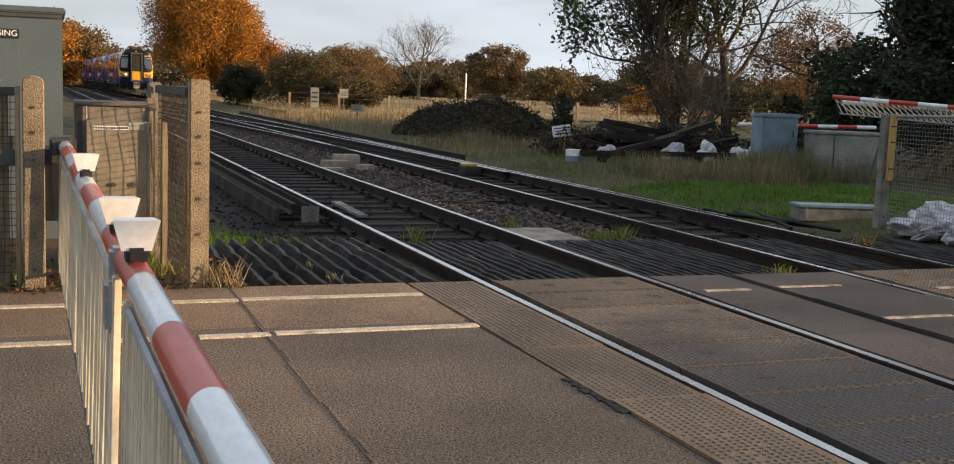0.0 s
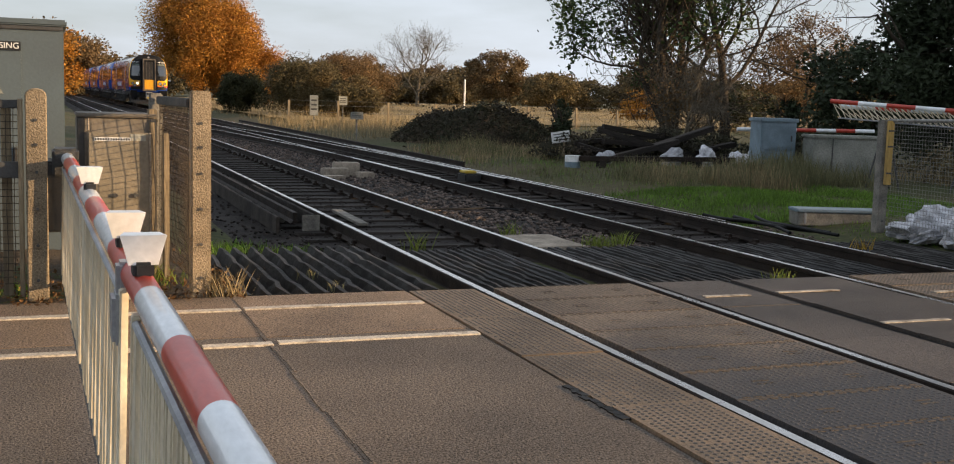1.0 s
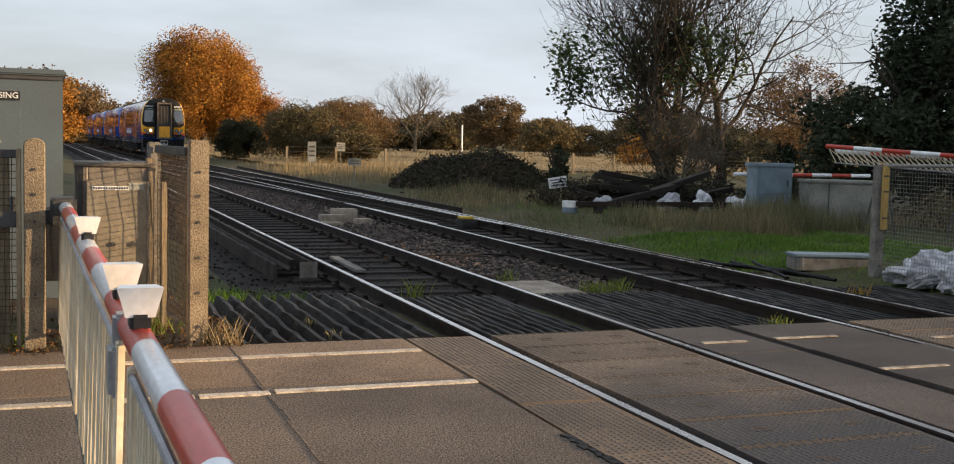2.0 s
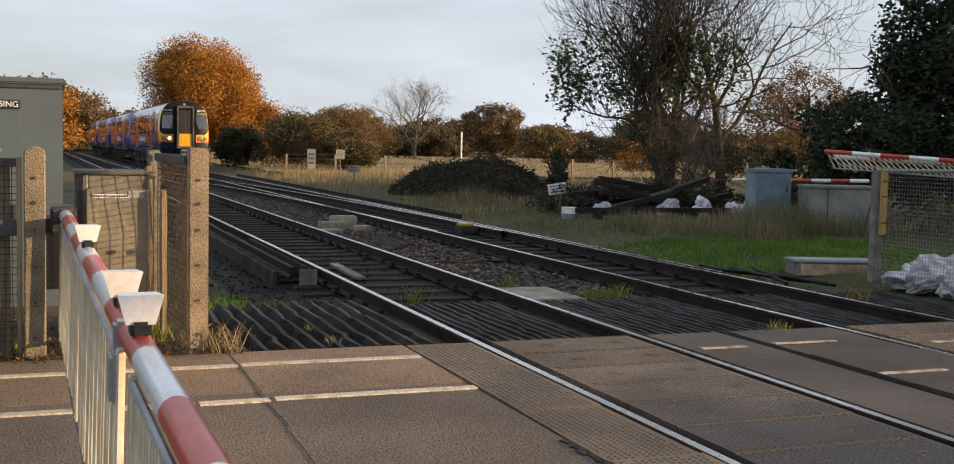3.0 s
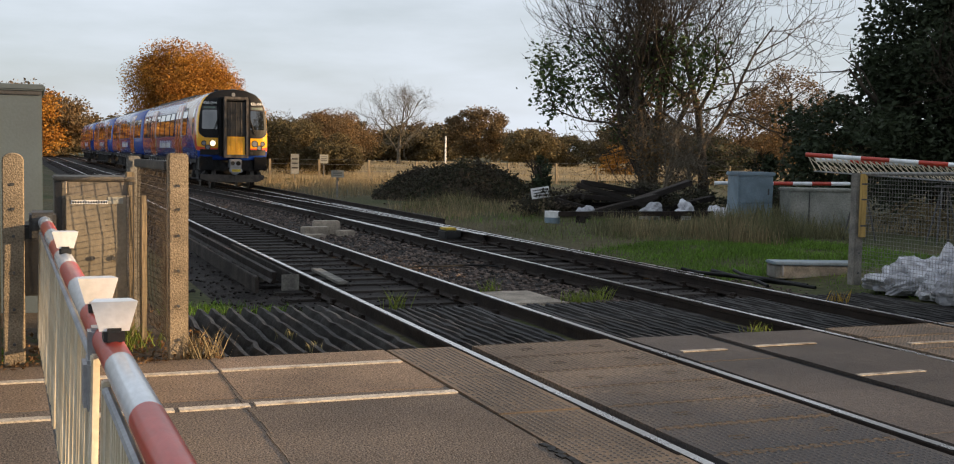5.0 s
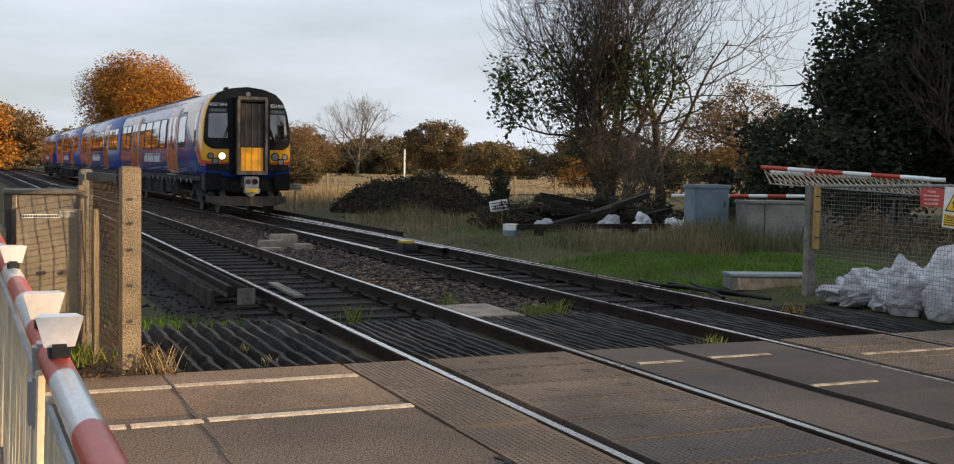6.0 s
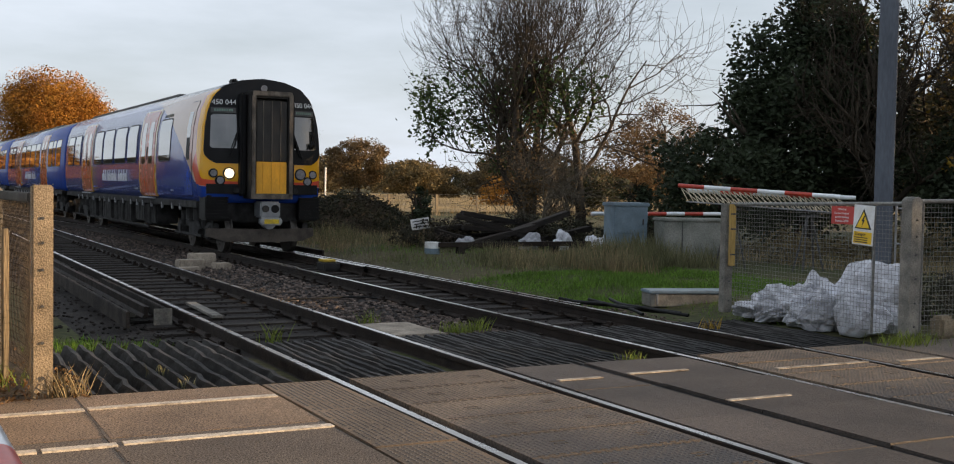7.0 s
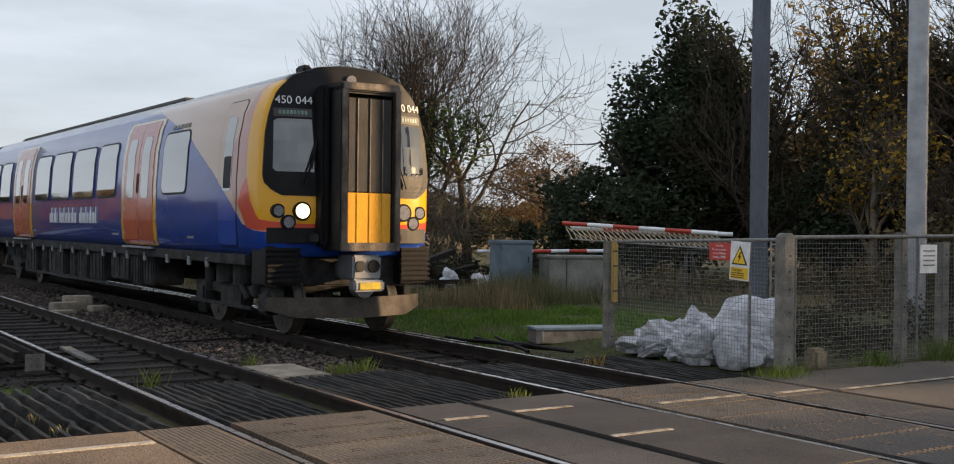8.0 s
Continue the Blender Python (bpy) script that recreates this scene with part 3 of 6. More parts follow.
def livery(name, cab):
    """Blue sides, a pale flash that sweeps down to the cab, a yellow cab front, grey roof."""
    m = material(name, (0.014, 0.055, 0.31), (0.012, 0.045, 0.25), rough=0.22, big=2, fine=30, bump=0.0, grit=0.05, coat=0.5)
    m.node_tree.nodes["Principled BSDF"].inputs["Coat Roughness"].default_value = 0.05
    n, l = m.node_tree.nodes, m.node_tree.links
    bsdf = n["Principled BSDF"]
    bsdf.inputs["Specular IOR Level"].default_value = 0.1
    base = bsdf.inputs["Base Color"].links[0].from_socket
    xyz = n.new("ShaderNodeSeparateXYZ")
    l.new(n.new("ShaderNodeTexCoord").outputs["Object"], xyz.inputs[0])

    def edge(stops):
        """y at which a colour ends, for each height, from (z, y) stops"""
        zz = n.new("ShaderNodeMapRange")
        zz.inputs[1].default_value, zz.inputs[2].default_value = 1.0, 4.0
        l.new(xyz.outputs[2], zz.inputs[0])
        ramp = n.new("ShaderNodeValToRGB")
        e = ramp.color_ramp.elements
        e.remove(e[1])
        for k, (z, y) in enumerate(stops):
            stop = e[0] if k == 0 else e.new((z - 1) / 3)
            stop.position, stop.color = (z - 1) / 3, (y / 8, y / 8, y / 8, 1)
        l.new(zz.outputs[0], ramp.inputs[0])
        d = n.new("ShaderNodeMath")
        d.operation = "MULTIPLY_ADD"
        d.inputs[1].default_value = 8.0
        l.new(ramp.outputs[0], d.inputs[0])
        neg = n.new("ShaderNodeMath")
        neg.operation = "MULTIPLY"
        neg.inputs[1].default_value = -1
        l.new(xyz.outputs[1], neg.inputs[0])
        l.new(neg.outputs[0], d.inputs[2])
        s = n.new("ShaderNodeMath")
        s.operation, s.use_clamp = "MULTIPLY", True
        s.inputs[1].default_value = 40
        l.new(d.outputs[0], s.inputs[0])
        return s.outputs[0]

    def over(below, fac, color):
        mx = n.new("ShaderNodeMix")
        mx.data_type = "RGBA"
        l.new(fac, mx.inputs[0])
        l.new(below, mx.inputs[6])
        mx.inputs[7].default_value = (*color, 1)
        return mx.outputs[2]

    c = base
    if cab:
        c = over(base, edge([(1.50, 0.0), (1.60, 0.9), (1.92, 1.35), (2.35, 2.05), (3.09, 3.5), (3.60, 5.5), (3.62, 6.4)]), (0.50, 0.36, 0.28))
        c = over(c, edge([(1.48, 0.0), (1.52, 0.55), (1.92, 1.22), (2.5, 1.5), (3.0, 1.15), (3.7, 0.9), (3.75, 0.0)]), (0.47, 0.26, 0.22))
        c = over(c, edge([(1.50, 0.0), (1.55, 0.75), (1.92, 1.10), (2.15, 0.95), (2.4, 0.6), (2.6, 0.0)]), (0.55, 0.08, 0.045))
        c = over(c, edge([(1.60, 0.0), (1.68, 0.33), (1.95, 0.62), (2.4, 0.78), (3.1, 0.80), (3.6, 0.78), (3.8, 0.78)]), (0.72, 0.36, 0.02))
    roof = n.new("ShaderNodeMapRange")
    roof.inputs[1].default_value, roof.inputs[2].default_value = 3.69, 3.71
    l.new(xyz.outputs[2], roof.inputs[0])
    c = over(c, roof.outputs[0], (0.075, 0.078, 0.085))
    l.new(c, bsdf.inputs["Base Color"])
    return m


def nose(x, z):
    """How far the cab front stands back from its middle."""
    return 0.25 * (abs(x) / 1.4) ** 3 + 0.24 * max(0.0, (z - 2.2) / 1.7) ** 1.6 + 0.02


def body_mesh(length, cab):
    bm = bmesh.new()
    prof = [(-x, z) for x, z in HALF] + [(x, z) for x, z in HALF[-2::-1]]

    def ring(f):
        return [bm.verts.new(f(x, z)) for x, z in prof]

    rings = []
    if cab:
        for s in (0.08, 0.3, 0.5, 0.68, 0.82, 0.92):
            rings.append(ring(lambda x, z: (x * s, nose(x * s, 2.3 + (z - 2.3) * s), 2.3 + (z - 2.3) * s)))
        rings.append(ring(lambda x, z: (x * 0.985, nose(x, z) + 0.03, z)))
        rings.append(ring(lambda x, z: (x, nose(x, z) + 0.12, z)))
        for y in (0.95, 1.6):
            rings.append(ring(lambda x, z: (x, max(y, nose(x, z) + 0.3), z)))
    else:
        rings.append(ring(lambda x, z: (x * 0.97, 0.0, 1.16 + (z - 1.16) * 0.985)))
        rings.append(ring(lambda x, z: (x, 0.06, z)))
    rings.append(ring(lambda x, z: (x, length - 0.06, z)))
    rings.append(ring(lambda x, z: (x * 0.97, length, 1.16 + (z - 1.16) * 0.985)))
    for a, b in zip(rings, rings[1:]):
        k = len(a)
        for i in range(k):
            bm.faces.new((a[i], a[(i + 1) % k], b[(i + 1) % k], b[i]))
    bm.faces.new(rings[0][::-1])
    bm.faces.new(rings[-1])
    bmesh.ops.recalc_face_normals(bm, faces=bm.faces)
    return bm


def side_x(z):
    for (x0, z0), (x1, z1) in zip(HALF, HALF[1:]):
        if z0 <= z <= z1:
            return x0 + (x1 - x0) * (z - z0) / (z1 - z0)
    return 1.3


def side_patch(y0, y1, z0, z1, off, sign, round_=0.0, thick=0.03):
    """A panel that follows the car's side, with rounded corners; sign -1 is the near side."""
    bm = bmesh.new()
    n = 10
    zs = sorted({z0, z1, *[z for _, z in HALF if z0 < z < z1], *([z0 + round_ * f for f in (0.15, 0.4, 1)] if round_ else []), *([z1 - round_ * f for f in (0.15, 0.4, 1)] if round_ else [])})
    out, inn = [], []
    for z in zs:
        d = 0.0
        e = min(z - z0, z1 - z)
        if round_ and e < round_:
            d = round_ - math.sqrt(max(round_ ** 2 - (round_ - e) ** 2, 0))
        x = side_x(z)
        out.append([bm.verts.new((sign * (x + off), y, z)) for y in (y0 + d, y1 - d)])
        inn.append([bm.verts.new((sign * (x + off - thick), y, z)) for y in (y0 + d, y1 - d)])
    for k in range(len(zs) - 1):
        bm.faces.new((out[k][0], out[k][1], out[k + 1][1], out[k + 1][0]))
        for i in (0, 1):
            bm.faces.new((out[k][i], inn[k][i], inn[k + 1][i], out[k + 1][i]))
    bm.faces.new((out[0][0], out[0][1], inn[0][1], inn[0][0]))
    bm.faces.new((out[-1][0], out[-1][1], inn[-1][1], inn[-1][0]))
    bmesh.ops.recalc_face_normals(bm, faces=bm.faces)
    return bm


def front_patch(left, right, zs, off, thick=0.03, cols=7):
    """A panel that follows the cab front, between the x of left(z) and right(z)."""
    bm = bmesh.new()
    rows = []
    for z in zs:
        a, b = left(z), right(z)
        rows.append([bm.verts.new((a + (b - a) * k / cols, nose(a + (b - a) * k / cols, z) - off, z)) for k in range(cols + 1)])
    for a, b in zip(rows, rows[1:]):
        for k in range(cols):
            bm.faces.new((a[k], a[k + 1], b[k + 1], b[k]))
    r = bmesh.ops.extrude_face_region(bm, geom=list(bm.faces))
    for v in r["geom"]:
        if isinstance(v, bmesh.types.BMVert):
            v.co.y += thick
    bmesh.ops.recalc_face_normals(bm, faces=bm.faces)
    return bm


def two_tone(name, low, high, z_at, rough=0.25):
    m = material(name, low, rough=rough, big=3, fine=30, bump=0.02, grit=0.06, coat=0.4)
    n, l = m.node_tree.nodes, m.node_tree.links
    bsdf = n["Principled BSDF"]
    base = bsdf.inputs["Base Color"].links[0].from_socket
    xyz = n.new("ShaderNodeSeparateXYZ")
    l.new(n.new("ShaderNodeTexCoord").outputs["Object"], xyz.inputs[0])
    r = n.new("ShaderNodeMapRange")
    r.inputs[1].default_value, r.inputs[2].default_value = z_at - 0.05, z_at + 0.05
    l.new(xyz.outputs[2], r.inputs[0])
    mx = n.new("ShaderNodeMix")
    mx.data_type = "RGBA"
    l.new(r.outputs[0], mx.inputs[0])
    l.new(base, mx.inputs[6])
    mx.inputs[7].default_value = (*high, 1)
    l.new(mx.outputs[2], bsdf.inputs["Base Color"])
    return m


def make_train():
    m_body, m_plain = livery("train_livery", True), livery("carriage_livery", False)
    m_glass = material("train_window", (0.02, 0.025, 0.03), rough=0.06, big=1, fine=10, bump=0.01, grit=0.02, coat=1.0)
    m_glass.node_tree.nodes["Principled BSDF"].inputs["IOR"].default_value = 2.1
    m_screen = material("windscreen", (0.015, 0.018, 0.022), rough=0.05, big=1, fine=10, bump=0.01, grit=0.02)
    m_screen.node_tree.nodes["Principled BSDF"].inputs["IOR"].default_value = 2.2
    # orange red leaf; the sky's reflection is put into its pinker upper colour
    m_door = two_tone("door_paint_with_sky_sheen", (0.52, 0.085, 0.03), (0.40, 0.12, 0.10), 2.05)
    m_trim = two_tone("door_edge_paint", (0.70, 0.38, 0.03), (0.62, 0.52, 0.36), 2.05)
    m_black = material("cab_black", (0.007, 0.007, 0.008), rough=0.5, big=3, fine=40, bump=0.04)
    for gm in (m_glass, m_screen):
        bs = gm.node_tree.nodes["Principled BSDF"]
        gm.node_tree.links.remove(bs.inputs["Roughness"].links[0])
        bs.inputs["Roughness"].default_value = 0.02
    m_black.node_tree.nodes["Principled BSDF"].inputs["Specular IOR Level"].default_value = 0.2
    m_grimy = material("gangway_grime", (0.026, 0.023, 0.021), (0.011, 0.0105, 0.010), rough=0.55, big=5, fine=50, bump=0.2, metal=0.2, stretch=(1, 1, 0.4))
    m_yellow = material("train_yellow", (0.74, 0.36, 0.02), (0.62, 0.30, 0.02), rough=0.35, big=4, fine=50, bump=0.05, grit=0.1, stretch=(1, 1, 0.3))
    m_under = material("underframe_grime", (0.050, 0.049, 0.049), (0.018, 0.0175, 0.017), rough=0.8, big=4, fine=50, bump=0.3)
    m_plough = material("plough_grime", (0.075, 0.063, 0.053), (0.042, 0.036, 0.031), rough=0.7, big=4, fine=50, bump=0.2)
    m_wheel = material("wheel_steel", (0.10, 0.09, 0.08), (0.05, 0.045, 0.04), rough=0.5, metal=0.6, big=8, fine=60)
    m_rim = material("worn_metal", (0.16, 0.135, 0.11), (0.06, 0.05, 0.042), rough=0.5, metal=0.4, big=6, fine=50, bump=0.2, stretch=(1, 1, 0.5))
    m_lamp = glowing("headlight_glow", (1.0, 0.80, 0.52), 1.35)
    m_sign = material("display_green", (0.16, 0.26, 0.20), (0.10, 0.18, 0.14), rough=0.4, big=9, fine=40, bump=0)
    m_lens = material("lamp_glass", (0.25, 0.25, 0.27), rough=0.1, big=9, fine=40, bump=0.05, coat=1)
    train = thing("train", "blue orange and yellow electric passenger train on the far track", "train", at=(4.36, 108, 0))

    def bogie(parent, y):
        bm = bmesh.new()
        for s in (-1, 1):
            box(bm, (s * 1.05, 0, 0.60), (0.14, 3.3, 0.16), None, 0.02)
            box(bm, (s * 1.05, 0, 0.50), (0.2, 0.9, 0.34), None, 0.03)
            for w in (-1.3, 1.3):
                box(bm, (s * 1.06, w, 0.46), (0.24, 0.36, 0.34), None, 0.04)
                tube(bm, (s * 1.1, w + 0.32 * (1 if w < 0 else -1), 0.55), (s * 1.1, w + 0.32 * (1 if w < 0 else -1), 0.9), 0.1, n=12)
            tube(bm, (s * 1.16, -0.75, 0.48), (s * 1.16, -0.2, 0.85), 0.05, n=10)
            tube(bm, (s * 1.02, -0.35, 0.7), (s * 1.02, -0.35, 1.05), 0.22, n=14)
            tube(bm, (s * 1.02, 0.35, 0.7), (s * 1.02, 0.35, 1.05), 0.22, n=14)
            box(bm, (s * 1.2, 0.3, 0.36), (0.05, 2.6, 0.05))
        box(bm, (0, 0, 0.65), (2.0, 0.6, 0.25), None, 0.03)
        b = part("bogie", bm, m_under, parent, "grimy bogie frame")
        b.matrix_basis = pose(0, y, 0)
        for w in (-1.3, 1.3):
            wm = bmesh.new()
            for s in (-1, 1):
                tube(wm, (s * 0.72, 0, 0), (s * 0.85, 0, 0), 0.42, n=28)
                tube(wm, (s * 0.68, 0, 0), (s * 0.72, 0, 0), 0.45, n=28)
                tube(wm, (s * 0.85, 0, 0), (s * 0.93, 0, 0), 0.13, n=14)
                for k in range(6):
                    box(wm, (s * 0.86, 0.26 * math.cos(k * 1.047), 0.26 * math.sin(k * 1.047)), (0.015, 0.06, 0.06))
            tube(wm, (-0.7, 0, 0), (0.7, 0, 0), 0.08, n=12)
            ws = part("wheelset", wm, m_wheel, b, "steel wheels and axle")
            ws.matrix_basis = pose(0, w, 0.425)
            WHEELS.append((ws, w))

    pieces = {}

    def use(key, name, make, mat, parent, smooth=False, label=""):
        if key not in pieces:
            pieces[key] = mesh_from(name, make(), mat, smooth)
        o = share(name, pieces[key], parent, Matrix())
        return tagged(o, label)

    LEN = 20.6
    for car in range(4):
        y_car = car * 21.0
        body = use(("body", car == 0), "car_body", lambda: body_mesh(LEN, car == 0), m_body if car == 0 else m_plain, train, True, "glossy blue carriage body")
        body.matrix_basis = pose(0, y_car + (0 if car == 0 else 0), 0)
        for p in body.data.polygons:
            p.use_smooth = len(p.vertices) == 4
        for s in (-1, 1):
            wins = [(7.39, 8.65), (8.97, 10.60), (10.92, 12.50), (12.80, 14.15), (17.15, 18.35), (18.65, 19.85)]
            wins += [(3.34, 4.57)] if car == 0 else [(1.0, 2.2), (2.5, 3.2), (3.4, 4.55)]
            for k, (a, b) in enumerate(wins):
                use(("seal", s, a), "window_seal", lambda: side_patch(a - 0.035, b + 0.035, 2.085, 3.165, 0.006, s, 0.15), m_black, body)
                use(("win", s, a), "window", lambda: side_patch(a, b, 2.12, 3.13, 0.012, s, 0.12), m_glass, body, label="tinted window reflecting the sky")
            for k, (a, b) in enumerate(((4.87, 6.93), (14.55, 16.65))):
                use(("trim", s, a), "door_surround", lambda: side_patch(a, b, 1.20, 3.46, 0.010, s, 0.10), m_trim, body)
                mid = (a + b) / 2
                for lo, hi in ((a + 0.17, mid - 0.008), (mid + 0.008, b - 0.17)):
                    use(("leaf", s, lo), "door", lambda: side_patch(lo, hi, 1.22, 3.42, 0.022, s, 0.05), m_door, body, label="orange red sliding door leaf")
                    use(("dwin", s, lo), "door_window", lambda: side_patch(lo + 0.24, hi - 0.18, 2.05, 3.15, 0.027, s, 0.08), m_glass, body)
                    use(("dbtn", s, lo), "door_button", lambda: side_patch(mid - 0.06 if lo < mid - 0.5 else mid + 0.03, mid - 0.03 if lo < mid - 0.5 else mid + 0.06, 2.15, 2.5, 0.03, s, 0.01), m_black, body)
                use(("step", s, a), "door_step", lambda: boxes(((s * 1.40, mid, 1.16), (0.08, 1.75, 0.035)), bevel=0.008), M_STEEL, body)
            if car == 0:
                use(("cseal", s), "cab_door_gap", lambda: side_patch(1.12, 1.88, 1.26, 3.47, 0.005, s, 0.08), m_black, body)
                use(("cdoor", s), "cab_door", lambda: side_patch(1.135, 1.865, 1.275, 3.455, 0.009, s, 0.08), m_body, body)
                use(("cwin", s), "cab_door_window", lambda: side_patch(1.33, 1.67, 2.10, 3.22, 0.014, s, 0.06), m_glass, body)
                use(("cwin2", s), "open_window", lambda: side_patch(1.36, 1.64, 2.14, 2.62, 0.018, s, 0.03), m_black, body)
                for k in range(5):
                    use(("vent", s, k), "vent", lambda: side_patch(3.45 + 0.19 * k, 3.57 + 0.19 * k, 3.2, 3.27, 0.008, s), M_PALEGREY, body)
            # the lettering on the side, as plain bars
            for k, (a, w, h) in enumerate(((8.72, 1.45, 0.22), (10.3, 1.5, 0.22), (11.95, 0.85, 0.22))):
                for j in range(int(w / 0.125)):
                    z0 = 1.58
                    use(("bar", s, k, j), "letter_bar", lambda: side_patch(a + 0.125 * j, a + 0.125 * j + 0.055 + 0.03 * ((j + k) % 2), z0, z0 + h + (0.12 if (j * 7 + k) % 3 == 0 else 0.0), 0.006, s), M_WHITE, body)
            for k, (a, w) in enumerate(((3.0, 0.3), (7.2, 0.45), (14.2, 0.2))):
                use(("mark", s, k), "marking", lambda: side_patch(a, a + w, 1.36, 1.40, 0.005, s), M_PALEGREY, body)
        # roof pods
        use(("roof", car == 0), "roof_pod", lambda: boxes(((0, 12.4, 3.87), (1.35, 13.6, 0.12)), bevel=0.05), M_DARKGREY, body)
        # solebar and equipment
        eq = part("solebar", boxes(((-1.30, LEN / 2 + 0.4, 1.08), (0.1, LEN - 1.0, 0.16)), ((1.30, LEN / 2 + 0.4, 1.08), (0.1, LEN - 1.0, 0.16)), ((0, LEN / 2 + 0.4, 1.1), (2.5, LEN - 1.0, 0.1)), bevel=0.01), m_under, body)
        r = np.random.default_rng(3)
        y = 5.4
        while y < 15.2:
            w = r.uniform(0.5, 1.5)
            h = r.uniform(0.48, 0.68)
            for s in (-1, 1):
                bm = bmesh.new()
                box(bm, (s * 0.98, y + w / 2, 1.0 - h / 2), (0.58, w, h), None, 0.03)
                for q in (0.2, 0.5, 0.8):
                    box(bm, (s * 1.275, y + w * q, 1.0 - h * 0.5), (0.02, 0.05, h * 0.8))
                part("equipment_case", bm, m_under, body)
            if r.random() < 0.4:
                for s in (-1, 1):
                    part("air_tank", tubes(((s * 1.1, y + w + 0.2, 0.7), (s * 0.3, y + w + 0.2, 0.7), 0.2), n=16), m_under, body)
                y += 0.45
            y += w + r.uniform(0.08, 0.25)
        for k in range(16):
            for s in (-1, 1):
                if ("brk", s) not in pieces:
                    pieces[("brk", s)] = mesh_from("bracket", boxes(((s * 1.33, 0, 1.0), (0.04, 0.14, 0.16)), bevel=0.01), M_STEEL)
                share("bracket", pieces[("brk", s)], body, pose(0, 2.5 + 1.02 * k + 0.2 * math.sin(5 * k), 0))
        part("pickup_beam", boxes(((-1.38, LEN / 2, 0.40), (0.05, 9.0, 0.05)), ((1.38, LEN / 2, 0.40), (0.05, 9.0, 0.05))), m_under, body)
        for yb in (1.95 + (0.35 if car else 0.0), LEN - 3.2):
            bogie(train, y_car + yb)
        if car < 3:
            part("gangway_bellows", boxes(((0, y_car + LEN + 0.2, 2.35), (1.5, 0.42, 2.3)), ((0, y_car + LEN + 0.2, 2.2), (2.3, 0.1, 1.9)), bevel=0.04), m_black, train, "black gangway bellows between carriages")
        if car:
            continue
        # ---- the cab front ----
        def edge_x(z):
            return side_x(z) - 0.035
        zs = [2.02, 2.035, 2.07, 2.12, 2.2, 2.3, 2.6, 2.9, 3.15, 3.35, 3.5, 3.6, 3.70]
        for s in (-1, 1):
            def outer(z):
                return s * (edge_x(z) - (0.26 * max(0, (2.36 - z) / 0.34) ** 3))
            part("front_mask", front_patch(lambda z: outer(z) if s < 0 else 0.36, lambda z: -0.36 if s < 0 else outer(z), zs, 0.012), m_black, body, "black windscreen surround")
            wz = [2.36, 2.40, 2.5, 2.8, 3.0, 3.08, 3.12]
            def wl_(z):
                return 1.24 - 0.05 * (z - 2.36) - (0.05 if z in (2.36, 3.12) else 0)
            part("windscreen", front_patch(lambda z: -wl_(z) if s < 0 else 0.66, lambda z: -0.66 if s < 0 else wl_(z), wz, 0.018), m_screen, body, "sloping glass windscreen")
            part("destination_panel", front_patch(lambda z: -1.2 if s < 0 else 0.66, lambda z: -0.66 if s < 0 else 1.2, [3.15, 3.22, 3.27], 0.018), M_DARKGREY, body)
            for k in range(8):
                a = -1.13 + 0.052 * k if s < 0 else 0.74 + 0.052 * k
                part("letter_bar", front_patch(lambda z: a, lambda z: a + 0.034, [3.185, 3.21, 3.24], 0.024, cols=1), m_sign, body)
            for (x, z, r_, mat_) in ((0.83, 1.80, 0.108, m_lamp if s < 0 else m_lens), (1.16, 1.80, 0.075, m_lens), (1.02, 1.64, 0.08, m_lens)):
                yy = nose(x, z)
                lamp = part("headlight", tubes(((s * x, yy + 0.05, z), (s * x, yy - 0.035, z), r_), n=24), mat_, body, "lit round headlight" if mat_ is m_lamp else "round lamp")
                ringm = bmesh.new()
                tube(ringm, (s * x, yy + 0.05, z), (s * x, yy - 0.028, z), r_ + 0.028, n=24)
                part("lamp_rim", ringm, m_black, body)
            part("lower_skirt", front_patch(lambda z: -1.30 if s < 0 else 0.40, lambda z: -0.40 if s < 0 else 1.30, [1.34, 1.45, 1.56], 0.010), m_black, body)
            # ribbed side valances
            val = part("valance", boxes(((s * 1.08, 0.42, 1.02), (0.5, 0.55, 0.56)), bevel=0.03), m_black, body, "ribbed black valance")
            for k in range(7):
                use(("vrib", s, k), "valance_rib", lambda: boxes(((s * 1.08, 0.135, 0.80 + 0.075 * k), (0.52, 0.06, 0.045)), bevel=0.012), m_black, body)
                use(("vribs", s, k), "valance_rib", lambda: boxes(((s * 1.332, 0.42, 0.80 + 0.075 * k), (0.014, 0.5, 0.04)), bevel=0.004), m_black, body)
            part("handle", boxes(((s * 0.62, -0.02, 1.42), (0.26, 0.08, 0.12)), bevel=0.02), m_under, body)
            # wipers
            bm = bmesh.new()
            tube(bm, (s * 0.86, nose(0.86, 2.2) - 0.05, 2.16), (s * 0.66, nose(0.66, 2.8) - 0.06, 2.72), 0.012, n=8)
            tube(bm, (s * 0.80, nose(0.8, 2.2) - 0.05, 2.20), (s * 0.64, nose(0.66, 2.8) - 0.06, 2.66), 0.012, n=8)
            tube(bm, (s * 0.60, nose(0.60, 2.9) - 0.06, 2.96), (s * 0.72, nose(0.7, 2.4) - 0.06, 2.40), 0.014, n=8)
            part("wiper", bm, m_black, body)
